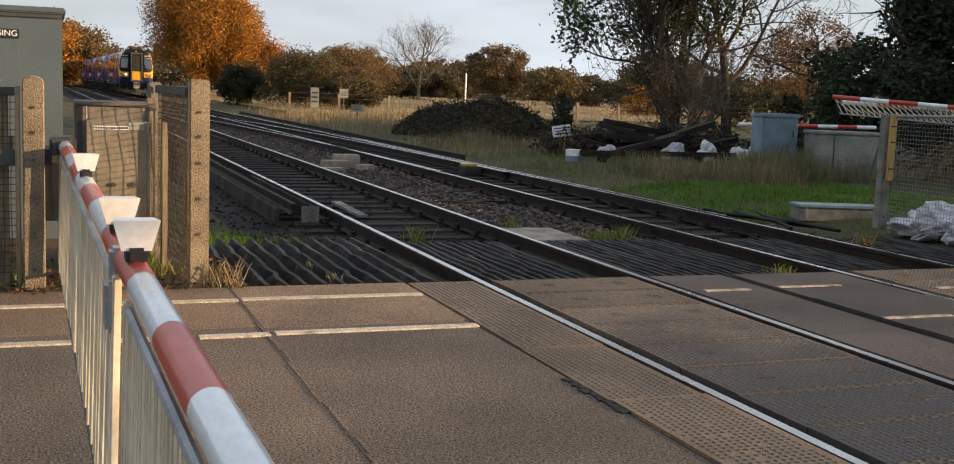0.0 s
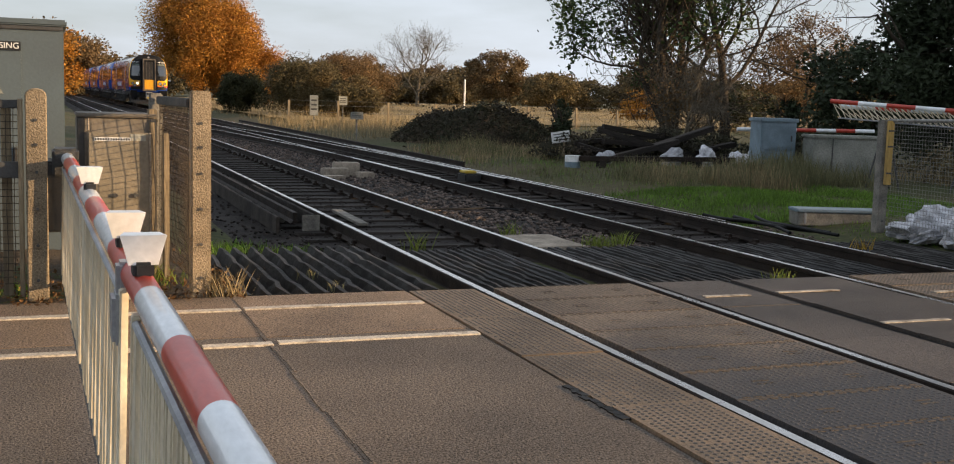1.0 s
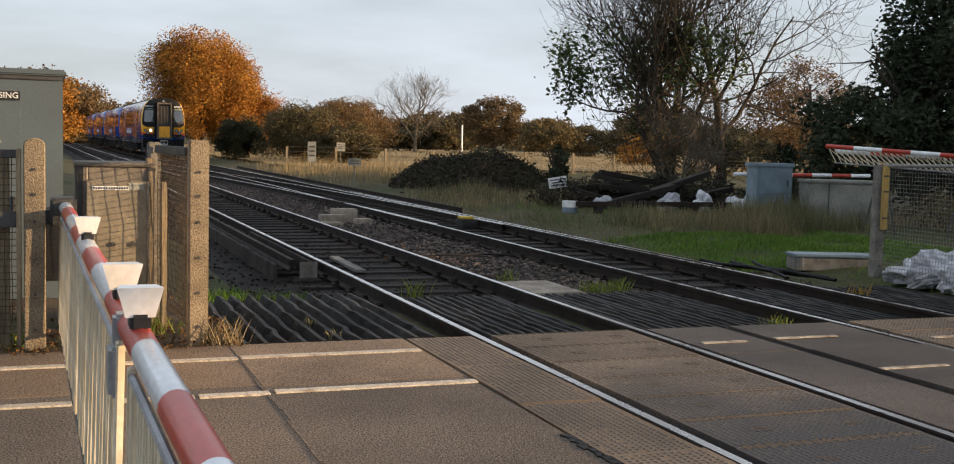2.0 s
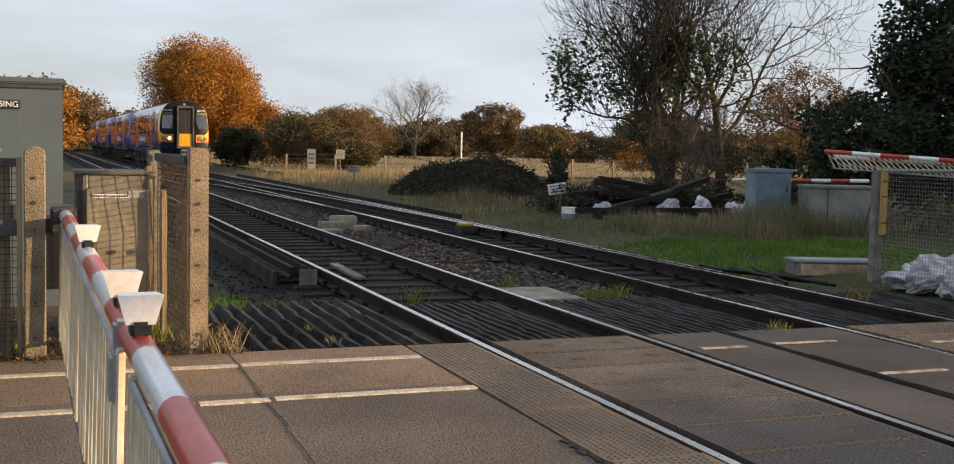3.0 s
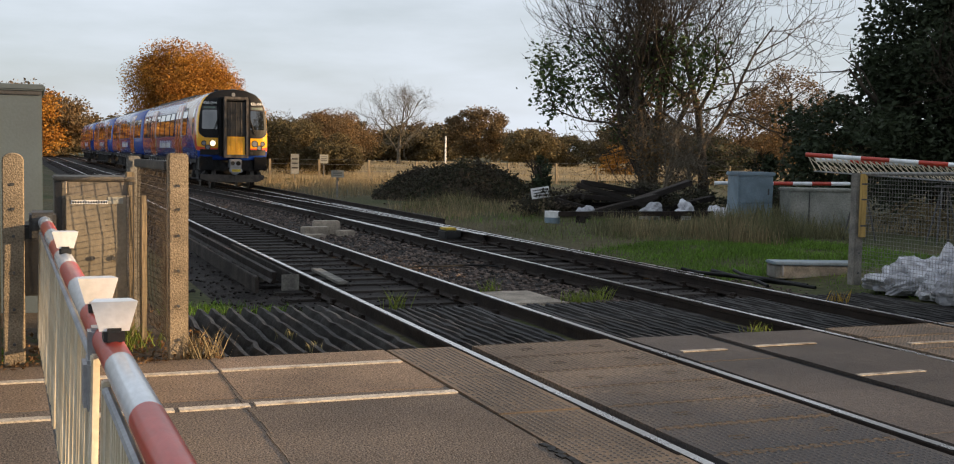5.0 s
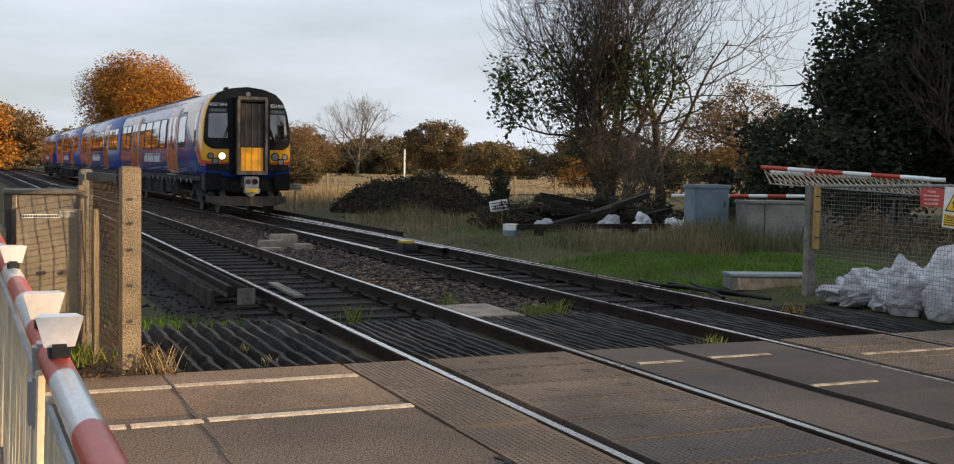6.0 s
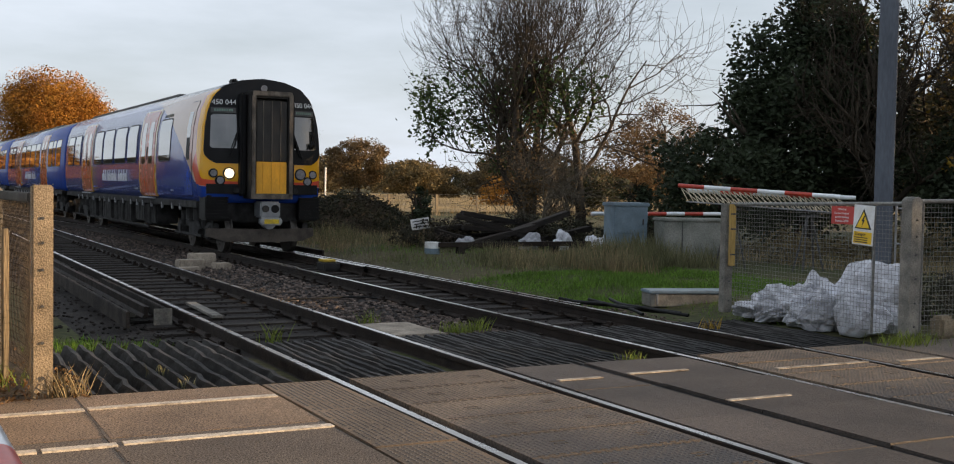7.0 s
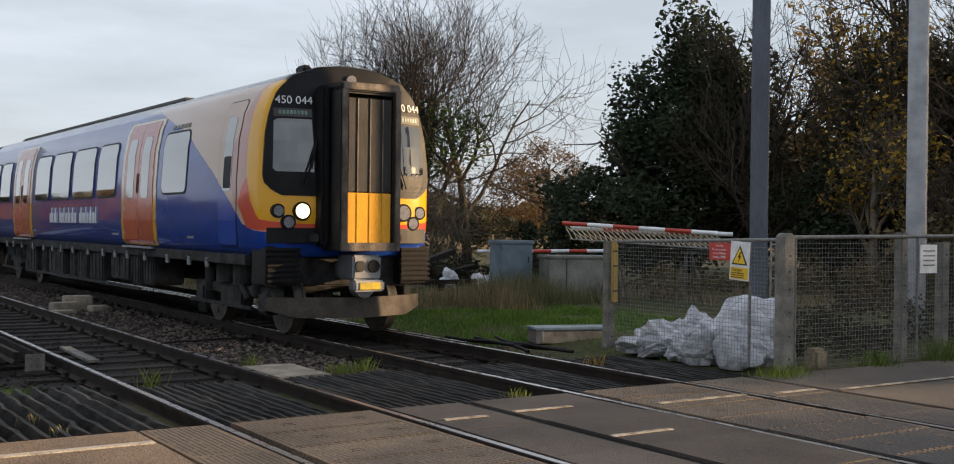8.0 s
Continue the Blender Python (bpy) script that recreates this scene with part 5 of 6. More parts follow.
def make_right_fence():
    concrete_post("grey concrete fence post with a yellow timber batten", (6.72, 14.27, -0.02), 0.13, 0.13, 1.46, False, mat=M_GREYCON)
    concrete_post("lichen spotted grey concrete post at the fence corner", (6.80, 11.26, -0.02), 0.17, 0.15, 1.60, True, mat=M_GREYCON)
    f = thing("wire_fence", "wire mesh fence panel with a tubular top rail", "fence", at=(6.76, 11.33, 0), group="crossing fences")
    v, fc = mesh_panel(2.86, 0.03, 1.45, 0.051, 0.0024, 0.02, 5)
    raw("wire_net", v, fc, M_WIRE, f)
    bm = bmesh.new()
    tube(bm, (0, 0, 1.50), (0, 2.9, 1.43), 0.022, n=12)
    part("top_rail", bm, M_WIRE, f)
    part("upright", tubes(((0.02, 0.03, 0.0), (0.02, 0.03, 1.5), 0.02), n=10), M_WIRE, f)
    part("upright", tubes(((0.0, 0.42, 0.0), (0.0, 0.42, 1.48), 0.016), n=10), M_WIRE, f)
    b = thing("batten", "weathered yellow timber batten fixed to a fence post", "batten", at=(6.735, 14.175, 0))
    part("timber", boxes(((0, 0, 1.02), (0.09, 0.05, 0.82)), bevel=0.006), M_BATTEN, b)
    for z in (0.76, 1.1, 1.3):
        part("strap", boxes(((0, -0.028, z), (0.1, 0.01, 0.02))), M_DARKGREY, b)
    g = thing("wire_fence", "long wire mesh fence panel with a tubular top rail", "fence", at=(6.92, 11.24, 0), group="crossing fences")
    v, fc = mesh_panel(7.0, 0.03, 1.5, 0.055, 0.0024, 0.02, 6)
    net = raw("wire_net", v, fc, M_WIRE, g)
    net.matrix_basis = pose(0, 0, 0, 0, 0, -90)
    part("top_rail", tubes(((0, 0, 1.53), (7.0, 0, 1.60), 0.024), n=12), M_WIRE, g)
    for x in (0.03, 2.28):
        part("upright", tubes(((x, 0.0, 0.0), (x, 0.0, 1.54), 0.018), n=10), M_WIRE, g)
    concrete_post("grey concrete post within the long fence", (8.96, 11.30, -0.02), 0.13, 0.12, 1.62, False, mat=M_GREYCON)
    concrete_post("grey concrete post within the long fence", (9.80, 11.30, -0.02), 0.15, 0.12, 1.50, False, mat=M_GREYCON)
    concrete_post("grey concrete post within the long fence", (11.9, 11.30, -0.02), 0.13, 0.12, 1.60, False, mat=M_GREYCON)

    # signs on the fence, facing -x
    red = thing("warning_sign", "red trespass warning sign wired to the mesh fence", "sign", at=(6.725, 12.205, 1.345))
    red.matrix_basis = pose(6.725, 12.205, 1.345, 0, 0, -90)
    part("board", boxes(((0, 0, 0), (0.36, 0.008, 0.21)), bevel=0.002), M_REDSIGN, red)
    for k, (w, sz) in enumerate((("Warning", 0.036), ("Do not trespass", 0.036), ("on the Railway", 0.036), ("Penalty £1000", 0.036))):
        lettering("words", w, sz, pose(-0.01, -0.0055, 0.07 - 0.046 * k, 90, 0, 0), M_WHITE, red)
    yel = thing("danger_sign", "white and yellow electric danger sign hung on the fence", "sign", at=(6.715, 11.87, 1.24))
    yel.matrix_basis = pose(6.712, 11.87, 1.24, 0, 3, -90)
    part("board", boxes(((0, 0, 0), (0.31, 0.008, 0.46)), bevel=0.002), M_WHITE, yel)
    tri = bmesh.new()
    prism(tri, [(-0.125, -0.045), (0.125, -0.045), (0.0, 0.185)], -0.009, -0.003)
    part("triangle", tri, M_BLACK, yel)
    tri = bmesh.new()
    prism(tri, [(-0.098, -0.030), (0.098, -0.030), (0.0, 0.152)], -0.012, -0.008)
    part("triangle", tri, M_YELSIGN, yel, "yellow triangle")
    bolt = bmesh.new()
    prism(bolt, [(0.012, 0.11), (-0.022, 0.045), (-0.002, 0.045), (-0.016, -0.018), (0.024, 0.06), (0.004, 0.06), (0.03, 0.11)], -0.015, -0.011)
    part("lightning_mark", bolt, M_BLACK, yel)
    part("panel", boxes(((0, -0.006, -0.145), (0.27, 0.006, 0.135)), bevel=0.001), M_YELSIGN, yel, "yellow panel")
    lettering("words", "Danger", 0.058, pose(-0.03, -0.0105, -0.105, 90, 0, 0), M_BLACK, yel)
    for k in range(3):
        part("letter_bar", boxes(((-0.02, -0.0105, -0.145 - 0.025 * k), (0.2, 0.003, 0.010))), M_BLACK, yel)
    wh = thing("notice", "small white notice on the long fence", "sign", at=(9.38, 11.205, 1.27))
    part("board", boxes(((0, 0, 0), (0.34, 0.008, 0.36)), bevel=0.002), M_WHITE, wh)
    for k in range(4):
        part("letter_bar", boxes(((0, -0.006, 0.1 - 0.06 * k), (0.24, 0.004, 0.018))), M_PALEGREY, wh)
    blk = thing("stone_block", "small worn stone block by the corner post", "block", at=(7.33, 11.25, -0.02))
    part("block", boxes(((0, 0, 0.13), (0.24, 0.2, 0.26)), bevel=0.04), M_CONCRETE, blk)


def make_sacks():
    spec = [((7.75, 14.5, -0.1), (0.42, 0.46, 0.20), 20, 0.9), ((7.22, 14.2, -0.1), (0.34, 0.36, 0.15), 60, 0.9), ((7.5, 13.8, -0.1), (0.42, 0.44, 0.34), 10, 1.0), ((7.04, 13.72, -0.1), (0.27, 0.32, 0.17), 80, 0.9),
            ((7.30, 13.28, -0.1), (0.36, 0.42, 0.36), 33, 1.2), ((6.99, 13.1, -0.1), (0.25, 0.34, 0.19), 5, 0.9), ((7.48, 12.4, -0.1), (0.50, 0.72, 0.60), 8, 0.55), ((7.06, 12.2, -0.1), (0.30, 0.50, 0.38), 4, 0.6),
            ((7.02, 12.72, -0.1), (0.27, 0.34, 0.28), 40, 0.8), ((7.85, 12.9, -0.1), (0.45, 0.6, 0.50), 120, 0.8), ((7.42, 13.4, 0.12), (0.26, 0.28, 0.26), 44, 1.2), ((7.34, 12.95, 0.12), (0.22, 0.30, 0.24), 84, 1.2)]
    for k, (at, size, turn, sharp) in enumerate(spec):
        crumpled("rubble_sack", "crumpled dirty white rubble sack in a heap behind the fence", at, size, turn, k + 2, sharp=sharp)


def make_cabinets():
    c = thing("relay_cabinet", "blue grey metal lineside cabinet with a ribbed lid", "cabinet", at=(12.40, 24.72, -0.12), turn=-10)
    part("case", boxes(((0, 0, 0.66), (0.86, 0.62, 1.32)), bevel=0.015), M_BLUEGREY, c)
    part("lid", boxes(((0, 0, 1.36), (0.94, 0.70, 0.09)), bevel=0.02), M_BLUEGREY, c)
    part("door", boxes(((0, -0.32, 0.98), (0.80, 0.02, 0.60)), bevel=0.005), M_BLUEGREY, c)
    part("door", boxes(((0, -0.32, 0.35), (0.80, 0.02, 0.62)), bevel=0.005), M_BLUEGREY, c)
    part("handle", boxes(((0.3, -0.345, 0.95), (0.03, 0.03, 0.14)), bevel=0.005), M_DARKGREY, c)
    part("handle", boxes(((0.3, -0.345, 0.35), (0.03, 0.03, 0.14)), bevel=0.005), M_DARKGREY, c)
    d = thing("junction_box", "pale grey weathered concrete box beside the cabinet", "box", at=(13.55, 23.7, -0.12), turn=-18)
    part("case", boxes(((0, 0, 0.50), (1.55, 0.8, 1.0)), bevel=0.02), M_PALEGREY, d)
    part("lid", boxes(((0, 0, 1.03), (1.62, 0.86, 0.07)), bevel=0.02), M_PALEGREY, d)
    part("seam", boxes(((-0.35, -0.405, 0.5), (0.02, 0.015, 0.98))), M_DARKGREY, d)
    t = thing("cable_trough", "long low blue grey trough with a lid on the verge", "trough", at=(7.56, 16.2, -0.16), turn=-18)
    part("trough", boxes(((0, 0, 0.10), (1.25, 0.42, 0.20)), bevel=0.015), M_GREYCON, t)
    part("lid", boxes(((0, 0, 0.225), (1.28, 0.46, 0.045)), bevel=0.012), M_BLUEGREY, t)
    part("bracket", boxes(((-0.52, -0.23, 0.12), (0.03, 0.03, 0.16)), bevel=0.004), M_STEEL, t)


def stored_boom(label, a, b, lead, bands, skirt):
    """A spare boom on the ground or on trestles, with its skirt folded."""
    root = thing("stored_barrier", label, "barrier", group="stored barriers")
    a, b = Vector(a), Vector(b)
    for k in range(bands):
        p, q = a.lerp(b, k / bands), a.lerp(b, (k + 1) / bands)
        bm = bmesh.new()
        tube(bm, p, q, 0.047, n=16)
        part("boom_band", bm, M_REDBAND if (k + lead) % 2 else M_WHITEBAND, root)
    if skirt:
        u = (b - a).normalized()
        for off, lean in ((0.0, 0.07), (0.12, 0.16)):
            n = int((b - a).length / 0.11)
            for k in range(n):
                p = a.lerp(b, (k + 0.5) / n) + Vector((0, 0, -0.04))
                q = p + Vector((lean, -lean * 0.6, -0.30)) + u * (0.09 + off)
                bm = bmesh.new()
                tube(bm, p, q, 0.011, n=5)
                part("skirt_bar", bm, M_SKIRT, root)
            bm = bmesh.new()
            tube(bm, a + Vector((lean, -lean * 0.6, -0.34)) + u * 0.1, b + Vector((lean, -lean * 0.6, -0.34)) + u * 0.1, 0.014, n=6)
            part("skirt_rail", bm, M_STEEL, root)
    return root


def make_stored():
    stored_boom("spare red and white boom with folded skirt on trestles", (12.0, 22.2, 1.70), (14.3, 19.75, 1.52), 1, 6, True)
    stored_boom("second spare red and white boom laid behind it", (12.5, 22.5, 1.60), (14.9, 19.9, 1.50), 0, 5, False)
    stored_boom("striped boom laid across behind the pale box", (12.0, 25.6, 0.99), (15.3, 24.75, 1.02), 0, 7, False)
    for x, y, h in ((12.9, 21.5, 1.25), (13.9, 20.2, 1.15), (14.9, 24.85, 0.92), (13.2, 25.29, 0.91)):
        t = thing("trestle", "grey steel trestle under the spare booms", "trestle", at=(x, y, -0.1), group="trestles")
        for s in (-1, 1):
            part("leg", tubes(((s * 0.3, -0.15, 0), (s * 0.06, 0, h + 0.05), 0.02), n=8), M_DARKGREY, t)
            part("leg", tubes(((s * 0.3, 0.15, 0), (s * 0.06, 0, h + 0.05), 0.02), n=8), M_DARKGREY, t)
        part("bar", boxes(((0, 0, h + 0.06), (0.5, 0.06, 0.05)), bevel=0.008), M_DARKGREY, t)


def steel_column(label, at, w, h, turn, mat):
    root = thing("steel_column", label, "mast", at=at, turn=turn, group="masts")
    bm = boxes(((0, 0, h / 2), (0.012, w, h)), ((-w / 2, 0, h / 2), (0.016, w, h)), ((w / 2, 0, h / 2), (0.016, w, h)))
    part("shaft", bm, mat, root)
    part("base_plate", boxes(((0, 0, 0.02), (w + 0.15, w + 0.15, 0.04)), bevel=0.006), M_DARKGREY, root)
    return root


def make_yard():
    steel_column("tall galvanised steel mast behind the sack heap", (9.38, 14.05, -0.1), 0.25, 9.0, 40, M_SLATE)
    steel_column("tall pale steel mast behind the long fence", (12.19, 13.4, -0.1), 0.28, 9.0, 31, M_STEEL)
    lad = thing("ladder_frame", "slim steel ladder frame beside the mast", "ladder", at=(9.55, 13.75, -0.1), turn=-45)
    for x in (-0.16, 0.16):
        part("stile", tubes(((x, 0, 0), (x, 0, 1.58), 0.016), n=8), M_STEEL, lad)
    for z in (0.5, 1.0, 1.5):
        part("rung", tubes(((-0.16, 0, z), (0.16, 0, z), 0.012), n=8), M_STEEL, lad)
    s = thing("notice_board", "tilted white notice board on a short post", "sign", at=(9.62, 30.4, -0.1), turn=-22)
    part("post", boxes(((0.1, 0.02, 0.32), (0.06, 0.06, 0.66)), bevel=0.006), M_OLDWOOD, s)
    bd = part("board", boxes(((0, 0, 0), (0.5, 0.02, 0.30)), bevel=0.004), M_WHITE, s)
    bd.matrix_basis = pose(0, -0.03, 0.66, 0, -10, 0)
    for k in range(3):
        part("letter_bar", boxes(((0, -0.014, 0.08 - 0.075 * k), (0.40 - 0.06 * (k % 2), 0.006, 0.028))), M_DARKGREY, bd)
    d = thing("plastic_drum", "white and blue plastic drum on the grass", "drum", at=(8.62, 27.5, -0.1))
    part("drum", tubes(((0, 0, 0), (0, 0, 0.17), 0.19), n=20), M_BLUEGREY, d, "blue lower half")
    part("lid", tubes(((0, 0, 0.17), (0, 0, 0.32), 0.19), n=20), M_WHITE, d, "white upper half")
    # old timbers and rubble
    r = np.random.default_rng(5)
    tm = mesh_from("timber", boxes(((0, 0, 0), (2.5, 0.25, 0.14)), bevel=0.015), M_SLEEPER)
    root = thing("sleeper_stack", "untidy stack of old dark railway sleepers", "sleeper stack", at=(0, 0, 0))
    for x, y, z, tilt, turn in ((11.6, 29.6, 0.0, 0, -12), (11.7, 29.9, 0.14, 2, -8), (11.5, 30.1, 0.28, -3, -16), (11.9, 29.8, 0.42, 4, -5), (11.3, 30.2, 0.56, -6, -14), (12.0, 30.0, 0.70, 9, -10), (10.9, 29.2, 0.10, 14, -30), (11.2, 28.9, 0.30, -12, 6), (11.4, 29.1, 0.50, 16, -20), (12.6, 29.3, 0.62, -14, 12),
                                (13.8, 29.2, 0.0, 0, 10), (14.0, 29.6, 0.15, 3, 0), (13.7, 29.7, 0.3, -8, 18), (15.2, 28.6, 0.05, 6, -25)):
        share("timber", tm, root, pose(x, y, z - 0.03, 0, tilt, turn))
    bar = thing("old_rail", "rusty rail lying on low supports in the grass", "rail")
    part("rail_body", boxes(((10.9, 27.3, 0.16), (4.4, 0.12, 0.12)), bevel=0.01), M_RAIL, bar)
    for x in (9.3, 10.6, 12.0, 12.9):
        part("support", boxes(((x, 27.3, 0.0), (0.18, 0.2, 0.22)), bevel=0.01), M_SLEEPER, bar)
    for k, (x, y, sx) in enumerate(((11.9, 28.4, 0.35), (12.8, 28.2, 0.4), (13.6, 27.8, 0.38), (14.1, 28.0, 0.3), (10.3, 29.0, 0.28))):
        crumpled("rubble_sack", "pale sack of rubble by the old timbers", (x, y, -0.08), (sx * 1.1, sx * 0.8, sx * 0.9), 30 * k, 20 + k)
    # signs by the line
    for at, w, h, z, turn, lab in (((8.05, 53.9, -0.1), 0.38, 0.92, 1.05, -10, "tall white board on a post beside the line"), ((7.05, 42.3, -0.1), 0.46, 0.26, 0.86, -8, "small white sign on a post beside the line"),
                                   ((12.4, 66.0, -0.1), 0.5, 0.5, 1.2, 0, "distant white board on a post")):
        s = thing("lineside_sign", lab, "sign", at=at, turn=turn, group="lineside signs")
        part("post", tubes(((0, 0.04, 0), (0, 0.04, z + h / 2), 0.03), n=8), M_GREYCON, s)
        part("board", boxes(((0, 0, z), (w, 0.02, h)), bevel=0.004), M_PALEGREY, s)
        for k in range(3):
            part("letter_bar", boxes(((0, -0.013, z + h * 0.25 - h * 0.22 * k), (w * 0.7, 0.004, h * 0.08))), M_DARKGREY, s)
    # between the tracks
    for x, y, w, d_, h, t in ((2.25, 25.6, 0.55, 0.32, 0.20, 6), (2.62, 26.15, 0.55, 0.32, 0.29, -4), (2.85, 25.45, 0.35, 0.28, 0.13, 12), (2.1, 25.1, 0.45, 0.3, 0.08, 0)):
        b = thing("concrete_block", "pale rough concrete block lying between the tracks", "block", at=(x, y, -0.19), group="loose blocks", turn=t)
        part("block", boxes(((0, 0, h / 2), (w, d_, h)), bevel=0.02), M_PALECON, b)
    sl = thing("concrete_slab", "flat pale concrete slab between the tracks", "slab", at=(2.26, 14.9, -0.245))
    part("slab", boxes(((0, 0, 0.06), (0.66, 1.15, 0.12)), bevel=0.012), M_PALECON, sl)
    y = thing("rail_lubricator", "yellow capped rail lubricator beside the far rail", "rail lubricator", at=(4.80, 24.4, -0.18))
    part("body", boxes(((0, 0, 0.10), (0.35, 0.5, 0.18)), bevel=0.03), M_BLACK, y)
    part("cap", boxes(((-0.05, -0.05, 0.215), (0.26, 0.36, 0.05)), bevel=0.015), M_YELLOWBOX, y, "yellow cap")
    pk = thing("loose_board", "grey loose board lying in the track", "board", at=(0.58, 17.8, -0.165), turn=-2)
    part("plank", boxes(((0, 0, 0.02), (0.14, 1.75, 0.04)), bevel=0.006), M_GREYCON, pk)
    # black hose in loops on the verge
    cu = bpy.data.curves.new("hose", "CURVE")
    cu.dimensions, cu.bevel_depth = "3D", 0.024
    for k in range(4):
        sp = cu.splines.new("NURBS")
        pts = [(6.05 + 0.10 * k + 0.16 * math.sin(a * 0.8 + k), 15.2 + 0.4 * a - 0.2 * k, -0.13 + 0.04 * math.sin(a * 0.9 + 2 * k) ** 2 + 0.012 * k, 1) for a in range(6)]
        sp.points.add(len(pts) - 1)
        for p, c in zip(sp.points, pts):
            p.co = c
        sp.use_endpoint_u = True
    cu.materials.append(M_RUBBER)
    tagged(new("hose", cu), "black hose lying in loops beside the rail", "hose")
    cu = bpy.data.curves.new("cable", "CURVE")
    cu.dimensions, cu.bevel_depth = "3D", 0.015
    sp = cu.splines.new("NURBS")
    pts = [(1.68, 18.4, -0.16, 1), (2.1, 18.6, -0.1, 1), (2.5, 18.3, -0.13, 1), (3.0, 18.7, -0.1, 1), (3.5, 18.5, -0.15, 1)]
    sp.points.add(len(pts) - 1)
    for p, c in zip(sp.points, pts):
        p.co = c
    sp.use_endpoint_u = True
    cu.materials.append(M_RUBBER)
    tagged(new("cable", cu), "thin black cable between the tracks", "cable")


make_right_fence()
make_sacks()
make_cabinets()
make_stored()
make_yard()

# ---- trees, hedges, grass ----
class Limbs:
    """Grows a trunk with limbs and twigs as tapered tubes; keeps the twig points for leaves."""

    def __init__(self, seed, sides=5):
        self.r, self.v, self.f, self.tips, self.sides = np.random.default_rng(seed), [], [], [], sides

    def tube(self, pts, rads):
        b, n = len(self.v), self.sides if rads[0] > 0.03 else 3
        for k, (p, rad) in enumerate(zip(pts, rads)):
            d = pts[min(k + 1, len(pts) - 1)] - pts[max(k - 1, 0)]
            d = d / (np.linalg.norm(d) + 1e-9)
            s = np.cross(d, (0.31, 0.95, 0.1))
            s /= np.linalg.norm(s) + 1e-9
            t = np.cross(d, s)
            for i in range(n):
                a = 6.283 * i / n
                self.v.append((p + rad * (math.cos(a) * s + math.sin(a) * t)).tolist())
        for k in range(len(pts) - 1):
            for i in range(n):
                self.f.append((b + k * n + i, b + k * n + (i + 1) % n, b + (k + 1) * n + (i + 1) % n, b + (k + 1) * n + i))

    def parts(self, root, bark):
        k, n = self.stem
        raw("trunk", self.v[:n], self.f[:k], bark, root, True)
        tagged(raw("twig_mass", self.v[n:], [[i - n for i in q] for q in self.f[k:]], bark, root, True), kind="stuff")

    def grow(self, p, d, length, rad, level, kids, rise=0.15, wander=0.22, shrink=0.55, spread=0.9, first=0.3):
        r = self.r
        n = 7 if level == 0 else 5
        pts, dirs = [np.array(p, float)], [np.array(d, float)]
        for k in range(n):
            q = dirs[-1] + r.normal(0, wander, 3) * (0.4 if level == 0 else 1) + (0, 0, rise)
            q /= np.linalg.norm(q)
            dirs.append(q)
            pts.append(pts[-1] + q * length / n)
        rads = [rad * (1 - 0.75 * k / n) + 0.003 for k in range(n + 1)]
        self.tube(pts, rads)
        if level == 0:
            self.stem = len(self.f), len(self.v)
        if level >= len(kids) - 1:
            self.tips += pts[1:]
        if level >= len(kids):
            return
        for i in range(kids[level]):
            u = first + (1 - first) * (i + r.random()) / kids[level]
            k = min(int(u * n), n - 1)
            base = pts[k] + (pts[k + 1] - pts[k]) * (u * n - k)
            a = r.uniform(0, 6.283)
            side = np.cross(dirs[k], (math.cos(a), math.sin(a), 0.2))
            side /= np.linalg.norm(side) + 1e-9
            q = dirs[k] * (1 - 0.4 * spread) + side * spread
            self.grow(base, q / np.linalg.norm(q), length * shrink * (1.15 - 0.5 * u) * r.uniform(0.8, 1.2), rads[k] * 0.55, level + 1, kids, rise, wander, shrink + 0.03, spread, 0.2)


def leaves(points, size, seed, flat=0.35):
    """A small folded leaf at each point."""
    r = np.random.default_rng(seed)
    pts = np.asarray(points)
    n = len(pts)
    a = r.normal(0, 1, (n, 3))
    a[:, 2] *= flat + 0.3
    a /= np.linalg.norm(a, axis=1, keepdims=True)
    b = np.cross(a, r.normal(0, 1, (n, 3)))
    b /= np.linalg.norm(b, axis=1, keepdims=True) + 1e-9
    c = np.cross(a, b)
    s = size * r.uniform(0.6, 1.4, (n, 1))
    v = np.stack([pts - a * s, pts + b * s * 0.55 + c * s * 0.18, pts + a * s, pts - b * s * 0.55 + c * s * 0.18], 1).reshape(-1, 3)
    k = np.arange(n)[:, None] * 4
    f = np.concatenate([k + [[0, 1, 2]], k + [[0, 2, 3]]]).tolist()
    return v.tolist(), f


def clump_points(centre, radii, clumps, each, seed, low=-0.6, small=0.33):
    """Leaf places in many overlapping clumps that fill an uneven crown."""
    r = np.random.default_rng(seed)
    out = []
    for k in range(clumps):
        d = r.normal(0, 1, 3)
        d /= np.linalg.norm(d)
        d[2] = max(d[2], low)
        c = d * r.uniform(0.25, 0.86) ** 0.6
        q = r.normal(0, 1, (each, 3))
        q /= np.linalg.norm(q, axis=1, keepdims=True)
        q *= (r.random((each, 1)) ** 0.45) * small * r.uniform(0.6, 1.25)
        out.append((c + q) * radii)
    return np.concatenate(out) + centre


